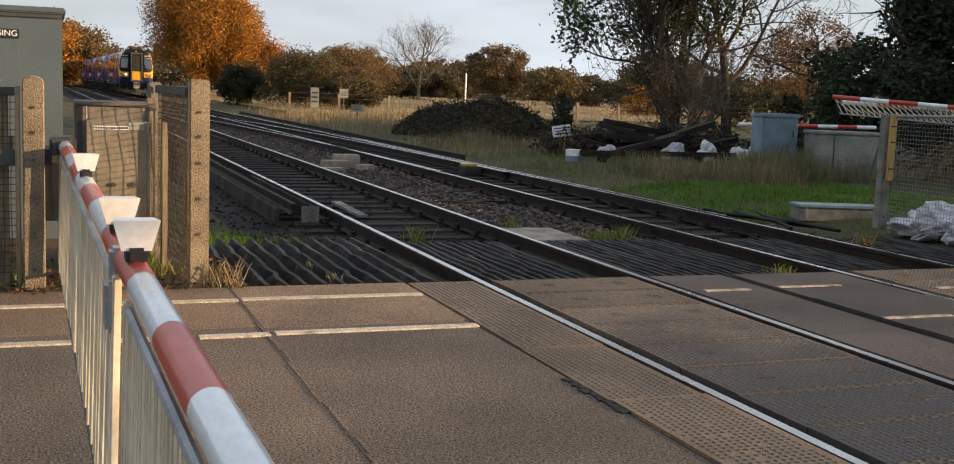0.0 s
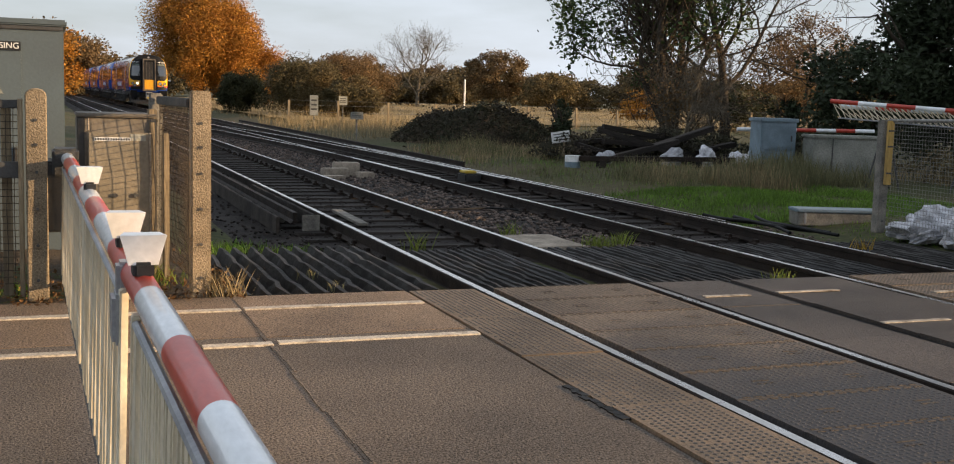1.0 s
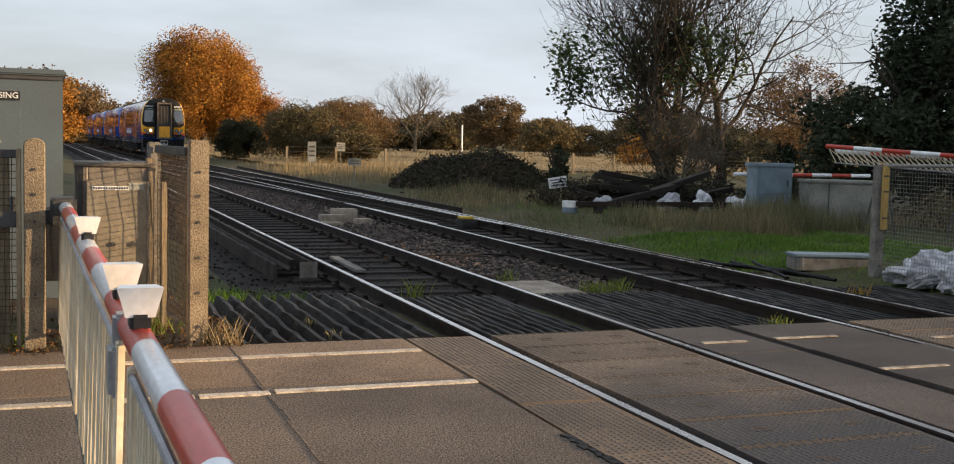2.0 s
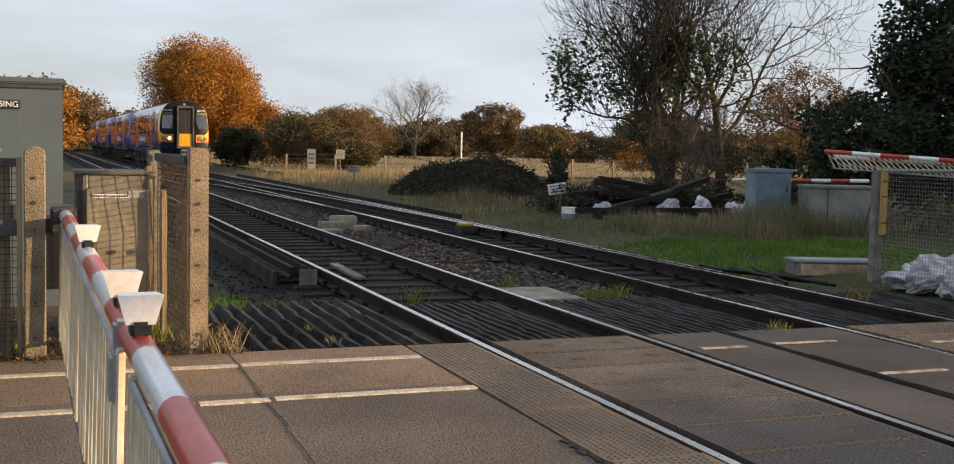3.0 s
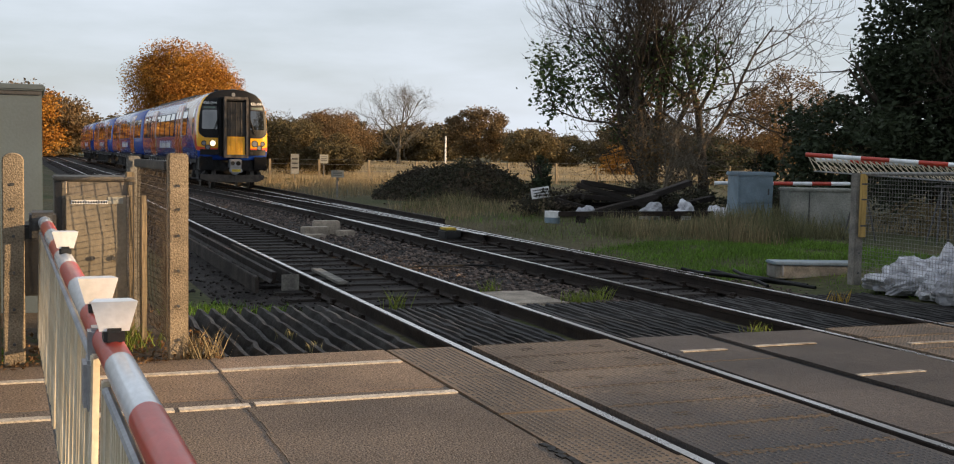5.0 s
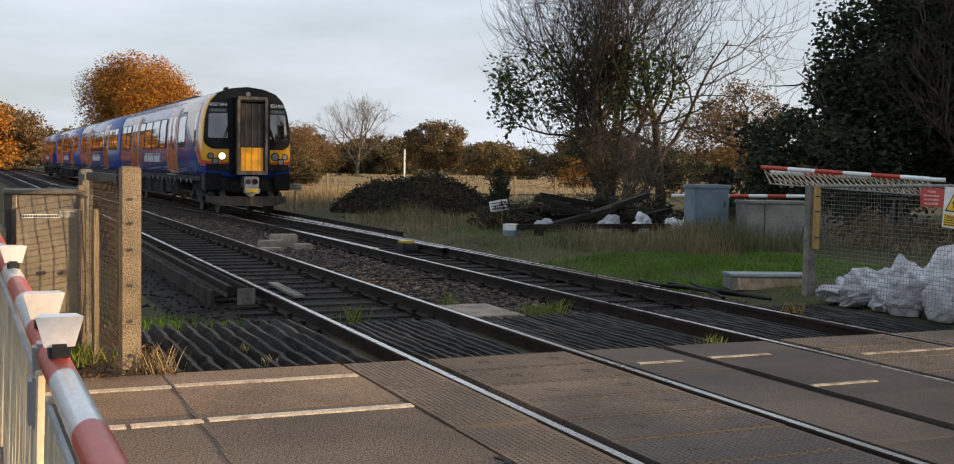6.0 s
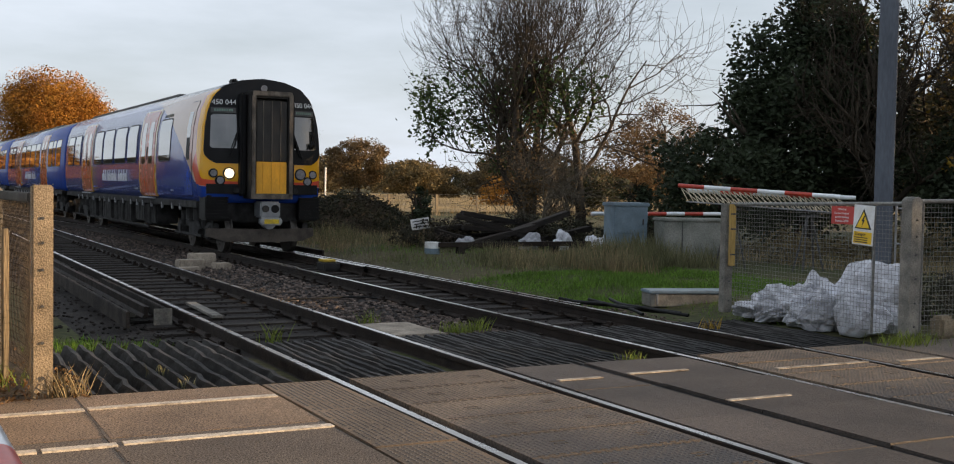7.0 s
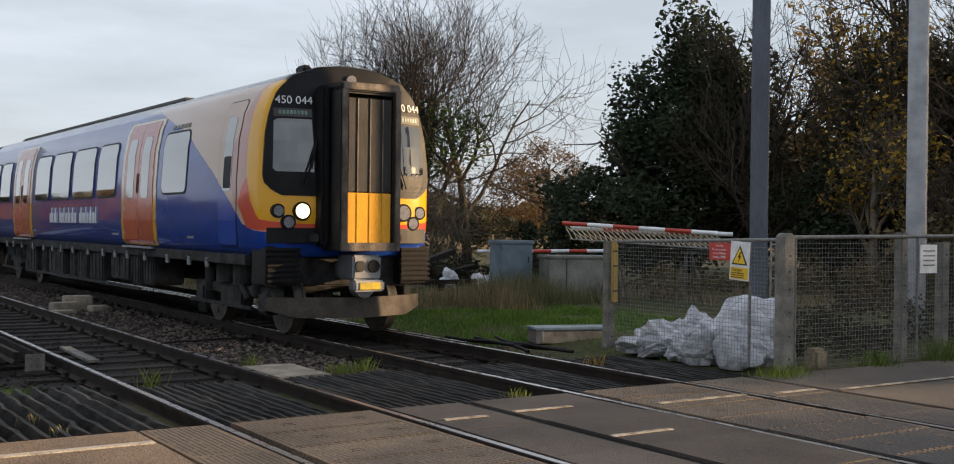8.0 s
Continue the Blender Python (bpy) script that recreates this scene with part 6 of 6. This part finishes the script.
def tree(name, label, at, height, seed, kids, leaf=None, leaf_size=0.06, per_tip=3, scatter=0.18, bark=None, rad=0.2, keep=None, group="trees", **grow):
    root = thing(name, label, "tree", at=(*at, float(ground_height(np.array(at[0]), np.array(at[1]))) - 0.05), group=group)
    l = Limbs(seed)
    l.grow((0, 0, 0), (0, 0, 1), height, rad, 0, kids, **grow)
    l.parts(root, bark or M_BARK)
    if leaf:
        r = np.random.default_rng(seed + 1)
        tips = np.array([t for t in l.tips if keep is None or keep(t)])
        pts = np.repeat(tips, per_tip, 0) + r.normal(0, scatter, (len(tips) * per_tip, 3))
        raw("crown", *leaves(pts, leaf_size, seed), leaf, root)
    return root


def leafy_tree(name, label, at, height, width, seed, leaf, clumps, each, leaf_size, trunk=0.25, crown_low=0.2, category="tree", group="trees", flat=1.0, small=0.33):
    """A full crown over a trunk with limbs."""
    z0 = float(ground_height(np.array(at[0]), np.array(at[1]))) - 0.05
    root = thing(name, label, category, at=(*at, z0), group=group)
    l = Limbs(seed)
    l.grow((0, 0, 0), (0, 0, 1), height * 0.8, trunk, 0, (9, 5), rise=0.08, spread=0.8, shrink=0.5, first=0.25)
    l.parts(root, M_BARK)
    mid = height * (1 + crown_low) / 2
    pts = clump_points((0, 0, mid), (width / 2, width / 2 * flat, height * (1 - crown_low) / 2), clumps, each, seed, -0.9, small)
    pts = pts[pts[:, 2] > 0.05]
    raw("crown", *leaves(pts, leaf_size, seed), leaf, root)
    return root


def hedge_stuff(name, label, spec, leaf, leaf_size, seed, category="hedge"):
    """A far belt of trees and bushes as one mass; spec: (x, y, width, height, clumps, each)."""
    allv, allf = [], []
    for k, (x, y, w, h, cl, ea) in enumerate(spec):
        pts = clump_points((x, y, h * 0.5 - 0.2), (w / 2, w / 2, h * 0.5), cl, ea, seed + k, -0.95, 0.36)
        v, f = leaves(pts, leaf_size, seed + k)
        b = len(allv)
        allv += v
        allf += [[i + b for i in q] for q in f]
    tagged(raw(name, allv, allf, leaf), label, category, kind="stuff")


def make_trees():
    # the golden oak beside the line
    leafy_tree("oak_tree", "large golden brown autumn oak beside the line", (11.6, 120.6), 12.3, 11.7, 11, M_OAK, 150, 640, 0.105, 0.5, 0.10, small=0.33)
    leafy_tree("oak_tree", "lower golden brown oak beside the large one", (16.3, 123), 7.0, 7.6, 13, M_OAK, 80, 420, 0.105, 0.25, 0.0, small=0.4)
    # bushes at its foot
    for k, (x, y, h, w, m, lab) in enumerate(((12.4, 76, 4.0, 6.5, M_HEDGE, "brown autumn bush"), (15.2, 80, 4.2, 6.0, M_RUSSET, "russet brown autumn bush"), (9.6, 84, 3.0, 4.0, M_OLIVE, "dark olive bush"),
                                               (14.6, 72, 2.6, 4.0, M_HEDGE, "low brown bush"), (23.9, 109, 5.8, 8.4, M_RUSSET, "rusty brown small tree"))):
        leafy_tree("bush", lab + " near the golden oak", (x, y), h, w, 40 + k, m, 64, 460, 0.065, 0.1, 0.0, "bush", "lineside bushes")
    # the half bare tree with green leaves
    tree("sparse_tree", "tall half bare tree with thin green leaves", (16.8, 37.2), 6.2, 22, (9, 6, 5, 4), M_LEAFGREEN, 0.09, 8, 0.26, rad=0.24, rise=0.10, wander=0.16, shrink=0.72, spread=0.75, first=0.12,
         keep=lambda t: t[2] < 5.1 + 0.7 * math.sin(t[0] * 2) and t[0] < 1.9 and t[2] > 1.4 and math.sin(t[0] * 2.7 + t[2] * 2.1) > -0.75)
    tree("sparse_tree", "slim half bare tree with few dull green leaves", (17.9, 38.6), 6.4, 24, (9, 6, 5, 4), M_LEAFGREEN, 0.07, 1, 0.22, rad=0.18, rise=0.2, wander=0.13, shrink=0.7, spread=0.62, first=0.1,
         keep=lambda t: t[2] < 6.0 and math.sin(t[0] * 2.1 + t[2] * 2.6) > -0.3)
    tree("bare_tree", "bare twiggy shrub between the trees", (17.6, 35.4), 2.8, 35, (12, 6, 5), M_RUSSET, 0.05, 1, 0.1, bark=M_BARKPALE, rad=0.07, rise=0.06, spread=0.9, shrink=0.7, first=0.05,
         keep=lambda t: math.sin(t[0] * 3 + t[2] * 2) > 0.3)
    tree("bare_tree", "bare brown tree with long arching branches", (18.6, 36.4), 6.0, 27, (9, 6, 5, 4), None, rad=0.2, rise=0.10, wander=0.18, shrink=0.74, spread=0.85, first=0.10)
    tree("bare_tree", "bare twiggy shrub under the tall tree", (16.2, 36.0), 2.6, 31, (12, 6, 5), M_RUSSET, 0.06, 1, 0.1, bark=M_BARKPALE, rad=0.08, rise=0.05, spread=0.9, shrink=0.7, first=0.05,
         keep=lambda t: t[0] < 0.2 and math.sin(t[0] * 3 + t[2] * 2) > -0.2)
    tree("bare_tree", "bare grey twiggy shrub by the old timbers", (15.0, 33.0), 2.0, 33, (12, 6, 5), None, bark=M_BARKPALE, rad=0.06, rise=0.05, spread=0.9, shrink=0.7, first=0.05)
    # ivy clad stump
    leafy_tree("ivy_stump", "dead stump wrapped in dark ivy", (11.5, 34.6), 1.75, 0.95, 51, M_IVY, 26, 60, 0.06, 0.12, 0.0, "stump", "")
    leafy_tree("ivy_stump", "dark ivy clad stump beside the field", (18.4, 32.6), 2.2, 1.1, 52, M_IVY, 26, 60, 0.06, 0.12, 0.0, "stump", "")
    # dark ivy trees and the wood on the far side of the road
    leafy_tree("ivy_tree", "tall dense dark ivy covered tree", (19.4, 26.2), 8.0, 4.4, 61, M_IVY, 130, 210, 0.085, 0.25, 0.0, group="dark wood", small=0.26)
    leafy_tree("ivy_tree", "slim dark ivy covered tree", (21.4, 25.6), 6.6, 2.0, 62, M_IVY, 50, 120, 0.085, 0.2, 0.0, group="dark wood", small=0.3)
    leafy_tree("ivy_tree", "low dark evergreen bush", (17.0, 26.6), 3.6, 4.6, 63, M_IVY, 60, 190, 0.08, 0.15, 0.0, group="dark wood")
    leafy_tree("ivy_tree", "dark holly and ivy thicket", (22.0, 22.0), 3.8, 5.5, 64, M_IVY, 70, 200, 0.085, 0.15, 0.0, group="dark wood")
    leafy_tree("ivy_tree", "dark evergreen thicket by the road", (20.5, 17.0), 3.2, 5.5, 65, M_HEDGE, 60, 170, 0.08, 0.15, 0.0, group="dark wood")
    leafy_tree("ivy_tree", "dark ivy draped tree in the wood", (23.5, 22.0), 8.4, 4.4, 66, M_OLIVE, 100, 150, 0.10, 0.25, 0.0, group="dark wood", small=0.26)
    # the olive green one is unseen, set tall to throw shade on the train
    leafy_tree("ivy_tree", "olive green tree added out of view to shade the train", (24.2, 15.2), 7.8, 5.2, 67, M_OLIVE, 90, 200, 0.10, 0.22, 0.05, group="dark wood", small=0.26)
    leafy_tree("ivy_tree", "olive brown tree at the road side", (29.0, 14.0), 5.0, 5.0, 68, M_HEDGE, 70, 120, 0.12, 0.25, 0.0, group="dark wood", small=0.26)
    leafy_tree("ivy_tree", "dark ivy draped tree in the wood", (31.0, 22.0), 4.5, 6.0, 69, M_IVY, 90, 190, 0.13, 0.25, 0.0, group="dark wood", small=0.26)
    for k, (x, y, h, m) in enumerate(((20.3, 24.2, 8.5, None), (22.6, 20.6, 11.0, M_YELLEAF), (23.8, 19.0, 9.5, None), (24.6, 17.4, 12.0, M_HEDGE), (20.0, 20.2, 5.0, M_YELLEAF), (26.8, 16.0, 12.5, M_HEDGE), (19.0, 17.4, 3.4, None), (21.5, 15.0, 3.0, None))):
        tree("bare_tree", "bare branched tree at the edge of the wood" if m is None else "thin tree with a few yellow brown leaves", (x, y), h * 0.66, 70 + k, (10, 6, 5, 3), m, 0.07, 1, 0.12, bark=M_BARK if k != 4 else M_BARKPALE,
             rad=0.13 + 0.008 * h, rise=0.10, wander=0.18, shrink=0.6, spread=0.75, first=0.15, group="dark wood", keep=lambda t: math.sin(t[0] * 3.1 + t[1] * 2 + t[2] * 2.3) > 0.5)
    for x, y, h, w, m, seed in ((25.4, 29.5, 9.0, 4.2, M_OLIVE, 111), (28.2, 28.0, 9.5, 4.6, M_HEDGE, 112), (26.2, 24.2, 6.5, 3.6, M_IVY, 113)):
        leafy_tree("ivy_tree", "thin leaved olive tree deep in the wood", (x, y), h, w, seed, m, 70, 90, 0.10, 0.2, 0.0, group="dark wood", small=0.2)
    # trees added across the road, nearly all out of view, to block the sun
    for k, (x, y, h, w, m) in enumerate(((43, -4.2, 8.5, 5.2, M_OLIVE), (43, 5.5, 7.5, 7, M_HEDGE), (14.5, -6.9, 8.5, 8.5, M_HEDGE), (41, 14, 8.0, 8, M_IVY), (51, 0, 8.5, 9, M_OLIVE), (38, 25, 5.5, 9, M_IVY), (36, 33, 6, 9, M_HEDGE))):
        leafy_tree("shade_tree", "leafy tree added to cast shade", (x, y), h, w, 90 + k, m, 110, 150, 0.27, 0.3, 0.0, group="roadside wood")
    # field edge: lone bare tree, brown trees, white pole
    tree("bare_tree", "lone bare grey tree at the field edge", (43.5, 150), 8.0, 81, (9, 6, 6, 4), None, bark=M_BARKPALE, rad=0.3, rise=0.08, wander=0.16, shrink=0.66, spread=0.8, first=0.15)
    leafy_tree("field_tree", "brown autumn tree at the field edge", (55.0, 150), 8.4, 10, 82, M_FARRUSSET, 70, 200, 0.16, 0.3, 0.12, small=0.26)
    leafy_tree("field_tree", "brown autumn tree behind the tall tree", (50.0, 96), 6.0, 9, 83, M_FAROLIVE, 70, 200, 0.13, 0.3, 0.12, small=0.26)
    leafy_tree("field_tree", "golden brown tree beside the wood", (54.5, 80), 9.0, 10.5, 84, M_RUSSET, 70, 200, 0.11, 0.3, 0.05, small=0.26)
    leafy_tree("field_tree", "yellow brown shrub at the field edge", (43, 86), 2.6, 6, 85, M_OAK, 30, 90, 0.14, 0.1, 0.0)
    leafy_tree("field_tree", "dark bush beyond the field", (36, 62), 3.0, 5, 86, M_OLIVE, 36, 110, 0.12, 0.1, 0.0)
    p = thing("field_pole", "slim white pole standing at the field edge", "pole", at=(43.0, 130, -0.4))
    part("shaft", tubes(((0, 0, 0), (0, 0, 3.9), 0.10), n=8), M_WHITE, p)
    p = thing("wooden_pole", "dark wooden line pole beyond the cabinet", "pole", at=(-2.4, 110, -0.4))
    part("shaft", tubes(((0, 0, 0), (0, 0, 6.6), 0.14), n=8), M_BARK, p)
    part("arm", boxes(((0, 0, 6.2), (0.9, 0.08, 0.1))), M_BARK, p)
    r = np.random.default_rng(12)
    far = [(x, 235 + r.uniform(-15, 25) - 0.25 * abs(x - 40), r.uniform(11, 17), r.uniform(5.6, 7.8), 40, 110) for x in range(-60, 260, 5)]
    hedge_stuff("far_woods", "far belt of brown and olive autumn woods", far[::2], M_FAROLIVE, 0.30, 300, "woods")
    hedge_stuff("far_woods", "far belt of russet autumn woods", [(x + 3, y + 14, w, h * 1.25, c, e) for x, y, w, h, c, e in far[1::2]], M_FARRUSSET, 0.36, 400, "woods")
    hedge_stuff("far_hedge", "dark hedge along the far side of the field", [(20 + 2.6 * k, 163 + 2 * (k % 4), 7.5, r.uniform(4.4, 6.0), 30, 110) for k in range(15)], M_FAROLIVE, 0.22, 500)
    hedge_stuff("far_hedge", "brown hedge along the far side of the field", [(58 + 4 * k, 140 + 2 * (k % 3), 8, r.uniform(3.6, 5.5), 28, 110) for k in range(18)], M_HEDGE, 0.20, 520)
    hedge_stuff("line_woods", "russet and golden woods along the line", [(-16 + 5.5 * (k % 4), 192 + 14 * (k // 4), 13, r.uniform(8.5, 12), 44, 150) for k in range(12)], M_FARRUSSET, 0.27, 540, "woods")
    hedge_stuff("line_woods", "golden autumn woods along the line", [(-14 + 6 * (k % 3), 186 + 15 * (k // 3), 11, r.uniform(7.5, 10.5), 40, 150) for k in range(9)], M_OAK, 0.25, 600, "woods")
    hedge_stuff("line_woods", "golden bushes along the line", [(-5.5 - 2.2 * (k % 3), 112 + 9 * k, 6, r.uniform(4.0, 6.0), 36, 130) for k in range(7)], M_OAK, 0.19, 560, "woods")
    hedge_stuff("line_woods", "low brown hedge behind the cabinets", [(-9 - 3 * k, 40 + 9 * k, 7, 3.4, 26, 80) for k in range(5)], M_HEDGE, 0.16, 580, "hedge")


def make_mound():
    bm = bmesh.new()
    bmesh.ops.create_grid(bm, x_segments=60, y_segments=40, size=0.5)
    def top(x, y):
        u, v = (x - 11.2) / (3.3 if x < 11.2 else 2.7), (y - 40.6) / 2.6
        lump = 1.22 + 0.5 * noise.noise(Vector((x * 0.8, y * 0.8, 0))) + 0.22 * noise.noise(Vector((x * 2.2, y * 2.2, 4)))
        return max(0.0, 1 - u * u - v * v) ** 0.95 * lump - 0.14
    for v in bm.verts:
        x, y = 11.0 + v.co.x * 7.0, 40.6 + v.co.y * 6.0
        v.co = Vector((x, y, top(x, y) + 0.08 * noise.noise(Vector((x * 3, y * 3, 2)))))
    mound = part("earth_mound", bm, M_DIRT, smooth=True)
    tagged(mound, "mound of earth overgrown with dark brambles", "mound")
    r = np.random.default_rng(77)
    pts = []
    while len(pts) < 16000:
        x, y = r.uniform(7.6, 14.3), r.uniform(37.9, 43.4)
        h = top(x, y)
        if h > -0.1:
            pts.append((x, y, h + abs(r.normal(0, 0.13))))
    ob = raw("bramble_cover", *leaves(pts, 0.05, 78), M_BRAMBLE, mound)
    tagged(ob, "dark trailing bramble leaves", kind="stuff")


def blades(spec, seed):
    """Grass blades: rows of (x, y, z, height, lean)."""
    r = np.random.default_rng(seed)
    s = np.asarray(spec)
    n = len(s)
    a = r.uniform(0, 6.283, n)
    dx, dy = np.cos(a), np.sin(a)
    w = 0.004 + 0.006 * s[:, 3]
    lean = s[:, 4] * s[:, 3]
    b = r.uniform(0, 6.283, n)
    p = s[:, :3]
    q = np.stack([np.cos(b) * lean, np.sin(b) * lean, s[:, 3]], 1)
    side = np.stack([dx * w, dy * w, 0 * w], 1)
    v = np.stack([p - side, p + side, p + q * 0.55 + side * 0.7 + (0, 0, 0.02), p + q * 0.55 - side * 0.7 + (0, 0, 0.02), p + q], 1).reshape(-1, 3)
    k = np.arange(n)[:, None] * 5
    f = (k + [[0, 1, 2, 3]]).tolist() + (k + [[3, 2, 4]]).tolist()
    return v.tolist(), f


def make_grass():
    r = np.random.default_rng(99)

    def patch(count, x0, x1, y0, y1, h0, h1, lean, skip=None, power=1.0):
        x, y = r.uniform(x0, x1, count), y0 + (y1 - y0) * r.random(count) ** power
        tuft = np.sin(x * 2.3 + y * 0.7) * np.sin(y * 1.9 - x) + r.normal(0, 0.6, count)
        ok = tuft > -0.4
        x, y = x[ok], y[ok]
        h = r.uniform(h0, h1, len(x)) * (0.7 + 0.3 * np.sin(x * 1.7) * np.cos(y * 1.3))
        return np.stack([x, y, ground_height(x, y) - 0.02, h, np.full(len(x), lean)], 1)

    green = np.concatenate([patch(36000, 6.4, 11.4, 16.4, 21.6, 0.06, 0.18, 0.5), patch(7000, 7.0, 13, 22, 36, 0.06, 0.18, 0.5), patch(2500, 7.0, 9.6, 13.0, 16.6, 0.04, 0.12, 0.5)])
    tagged(raw("green_grass", *blades(green, 1), M_GRASS), "short green grass on the verge", "grass", kind="stuff")
    dry = np.concatenate([patch(900, 9.0, 10.3, 20.4, 22.6, 0.35, 0.8, 0.3), patch(500, 8.2, 9.4, 22.0, 24.0, 0.25, 0.6, 0.3), patch(1600, 10.4, 14.0, 22.8, 27.0, 0.2, 0.45, 0.3), patch(5000, 7.0, 13, 30, 36, 0.2, 0.55, 0.3), patch(9000, 6.8, 16, 42, 62, 0.35, 0.85, 0.25), patch(9000, 7.5, 40, 55, 100, 0.5, 1.0, 0.25), patch(4000, 12, 22, 30, 45, 0.3, 0.7, 0.3), patch(2500, 14.5, 19, 17, 25, 0.25, 0.6, 0.3)])
    tagged(raw("dry_grass", *blades(dry, 2), M_DRYGRASS), "tall dry straw coloured grass", "grass", kind="stuff")
    fieldg = patch(26000, 10, 110, 90, 170, 0.5, 0.9, 0.25)
    tagged(raw("field_grass", *blades(fieldg, 3), M_DRYGRASS), "golden dry grass of the far field", "grass", kind="stuff")
    tall = np.concatenate([patch(3200, 8.0, 12.4, 21.4, 24.6, 0.2, 0.6, 0.35), patch(1500, 10.3, 12.6, 21.2, 23.6, 0.5, 1.0, 0.3), patch(1200, 6.8, 9.2, 21.5, 28, 0.08, 0.25, 0.4), patch(900, 9.0, 10.6, 20.6, 23.0, 0.35, 0.9, 0.3), patch(500, 7.8, 9.2, 22.6, 24.6, 0.25, 0.6, 0.3), patch(2600, 9.8, 13.6, 22.2, 24.2, 0.35, 0.85, 0.3), patch(700, 8.8, 13.2, 27.8, 29.6, 0.15, 0.4, 0.35), patch(1500, 7.4, 9.6, 31, 36, 0.3, 0.75, 0.3), patch(900, 6.6, 8.2, 24, 30, 0.12, 0.4, 0.4)])
    tagged(raw("tall_weeds", *blades(tall, 4), M_TALLWEED), "tall olive and straw coloured weeds", "weeds", kind="stuff")
    # weeds by the road and in the track
    for k, (x, y, n, h, z, mat, lab) in enumerate(((0.42, 14.15, 40, 0.22, -0.12, M_WEED, "yellow green grass tuft in the track"), (2.15, 15.7, 40, 0.18, -0.17, M_WEED, "dry yellow weed behind the slab"),
                                                   (2.75, 14.4, 110, 0.13, -0.14, M_WEED, "bright green weeds beside the slab"), (3.1, 14.5, 60, 0.15, -0.14, M_WEED, "bright green weeds beside the slab"),
                                                   (3.15, 11.35, 40, 0.10, -0.06, M_WEED, "small weed at the road edge"), (5.45, 13.0, 30, 0.12, -0.04, M_YELLEAF, "yellow flowering weed by the far rail"),
                                                   (-1.2, 12.2, 12, 0.10, -0.06, M_TALLWEED, "small green weed between the ribs"), (-1.15, 11.5, 14, 0.10, -0.06, M_TALLWEED, "small weed between the ribs"),
                                                   (6.6, 11.0, 150, 0.15, -0.02, M_WEED, "bright grass tuft by the corner post"), (6.3, 10.95, 120, 0.11, -0.02, M_WEED, "bright grass tuft by the road edge"),
                                                   (8.3, 11.1, 140, 0.20, -0.02, M_WEED, "bright grass tuft under the fence"), (9.5, 11.1, 160, 0.30, -0.02, M_WEED, "bright grass tuft under the fence"),
                                                   (-2.08, 11.22, 90, 0.22, -0.03, M_DRYGRASS, "dead orange grass at the post foot"), (-2.6, 12.0, 160, 0.18, -0.03, M_WEED, "grass below the barrier cabinet"),
                                                   (-0.9, 14.5, 260, 0.10, -0.2, M_GRASS, "low green weeds beside the ribs"), (-1.5, 14.9, 260, 0.12, -0.2, M_GRASS, "low green weeds beside the ribs"),
                                                   (-3.6, 11.7, 60, 0.10, -0.03, M_GRASS, "small grass tuft on the dirt"))):
        spread_ = 0.04 + 0.0006 * n
        spec = np.stack([x + r.normal(0, spread_, n), y + r.normal(0, spread_, n), np.full(n, z), r.uniform(0.5, 1.2, n) * h, np.full(n, 0.55)], 1)
        tagged(raw("weed", *blades(spec, 200 + k), mat), lab, "weed", kind="stuff")
    # fallen leaves on the dirt and along the road edge
    n = 2600
    x, y = r.uniform(-8.5, -1.9, n), 11.0 + np.abs(r.normal(0, 0.9, n))
    tagged(raw("leaf_litter", *leaves(np.stack([x, y, -0.005 + r.uniform(0, 0.03, n)], 1), 0.022, 9), M_LITTER), "brown fallen leaves on the dirt", "leaf litter", kind="stuff")
    # field fence
    root = thing("field_fence", "weathered timber posts and wires along the field", "fence")
    pm = mesh_from("post", boxes(((0, 0, 0.6), (0.12, 0.12, 1.25)), bevel=0.015), M_OLDWOOD)
    for k in range(14):
        share("post", pm, root, pose(8.5 + 2.6 * k, 62 - 0.35 * k + 0.3 * math.sin(3 * k), -0.12, 0, 2 * math.sin(5 * k), 0))
    for z in (0.5, 0.85, 1.1):
        part("wire", tubes(((8.5, 62, z), (42.3, 57.5, z), 0.006), n=4), M_WIRE, root)
    # brambles behind the long fence
    hedge_stuff("bramble_thicket", "brown tangled brambles behind the fence", [(9.0 + 1.1 * k, 12.6 + 0.4 * (k % 3), 1.8, 0.75 + 0.1 * (k % 4), 22, 60) for k in range(7)], M_BRAMBLE, 0.035, 700, "brambles")
    hedge_stuff("bramble_thicket", "dark brambles round the old timbers", [(9.8 + 1.0 * k, 30.4 + 0.5 * (k % 3) - 0.12 * k, 2.0, 0.8 + 0.12 * (k % 4), 26, 70) for k in range(8)], M_BRAMBLE, 0.05, 740, "brambles")
    hedge_stuff("bramble_thicket", "brown scrub in front of the wood", [(15.5 + 1.2 * k, 22 - 1.3 * k, 2.6, 1.0 + 0.15 * (k % 3), 22, 60) for k in range(7)], M_HEDGE, 0.05, 720, "scrub")


make_trees()
make_mound()
make_grass()


motions()
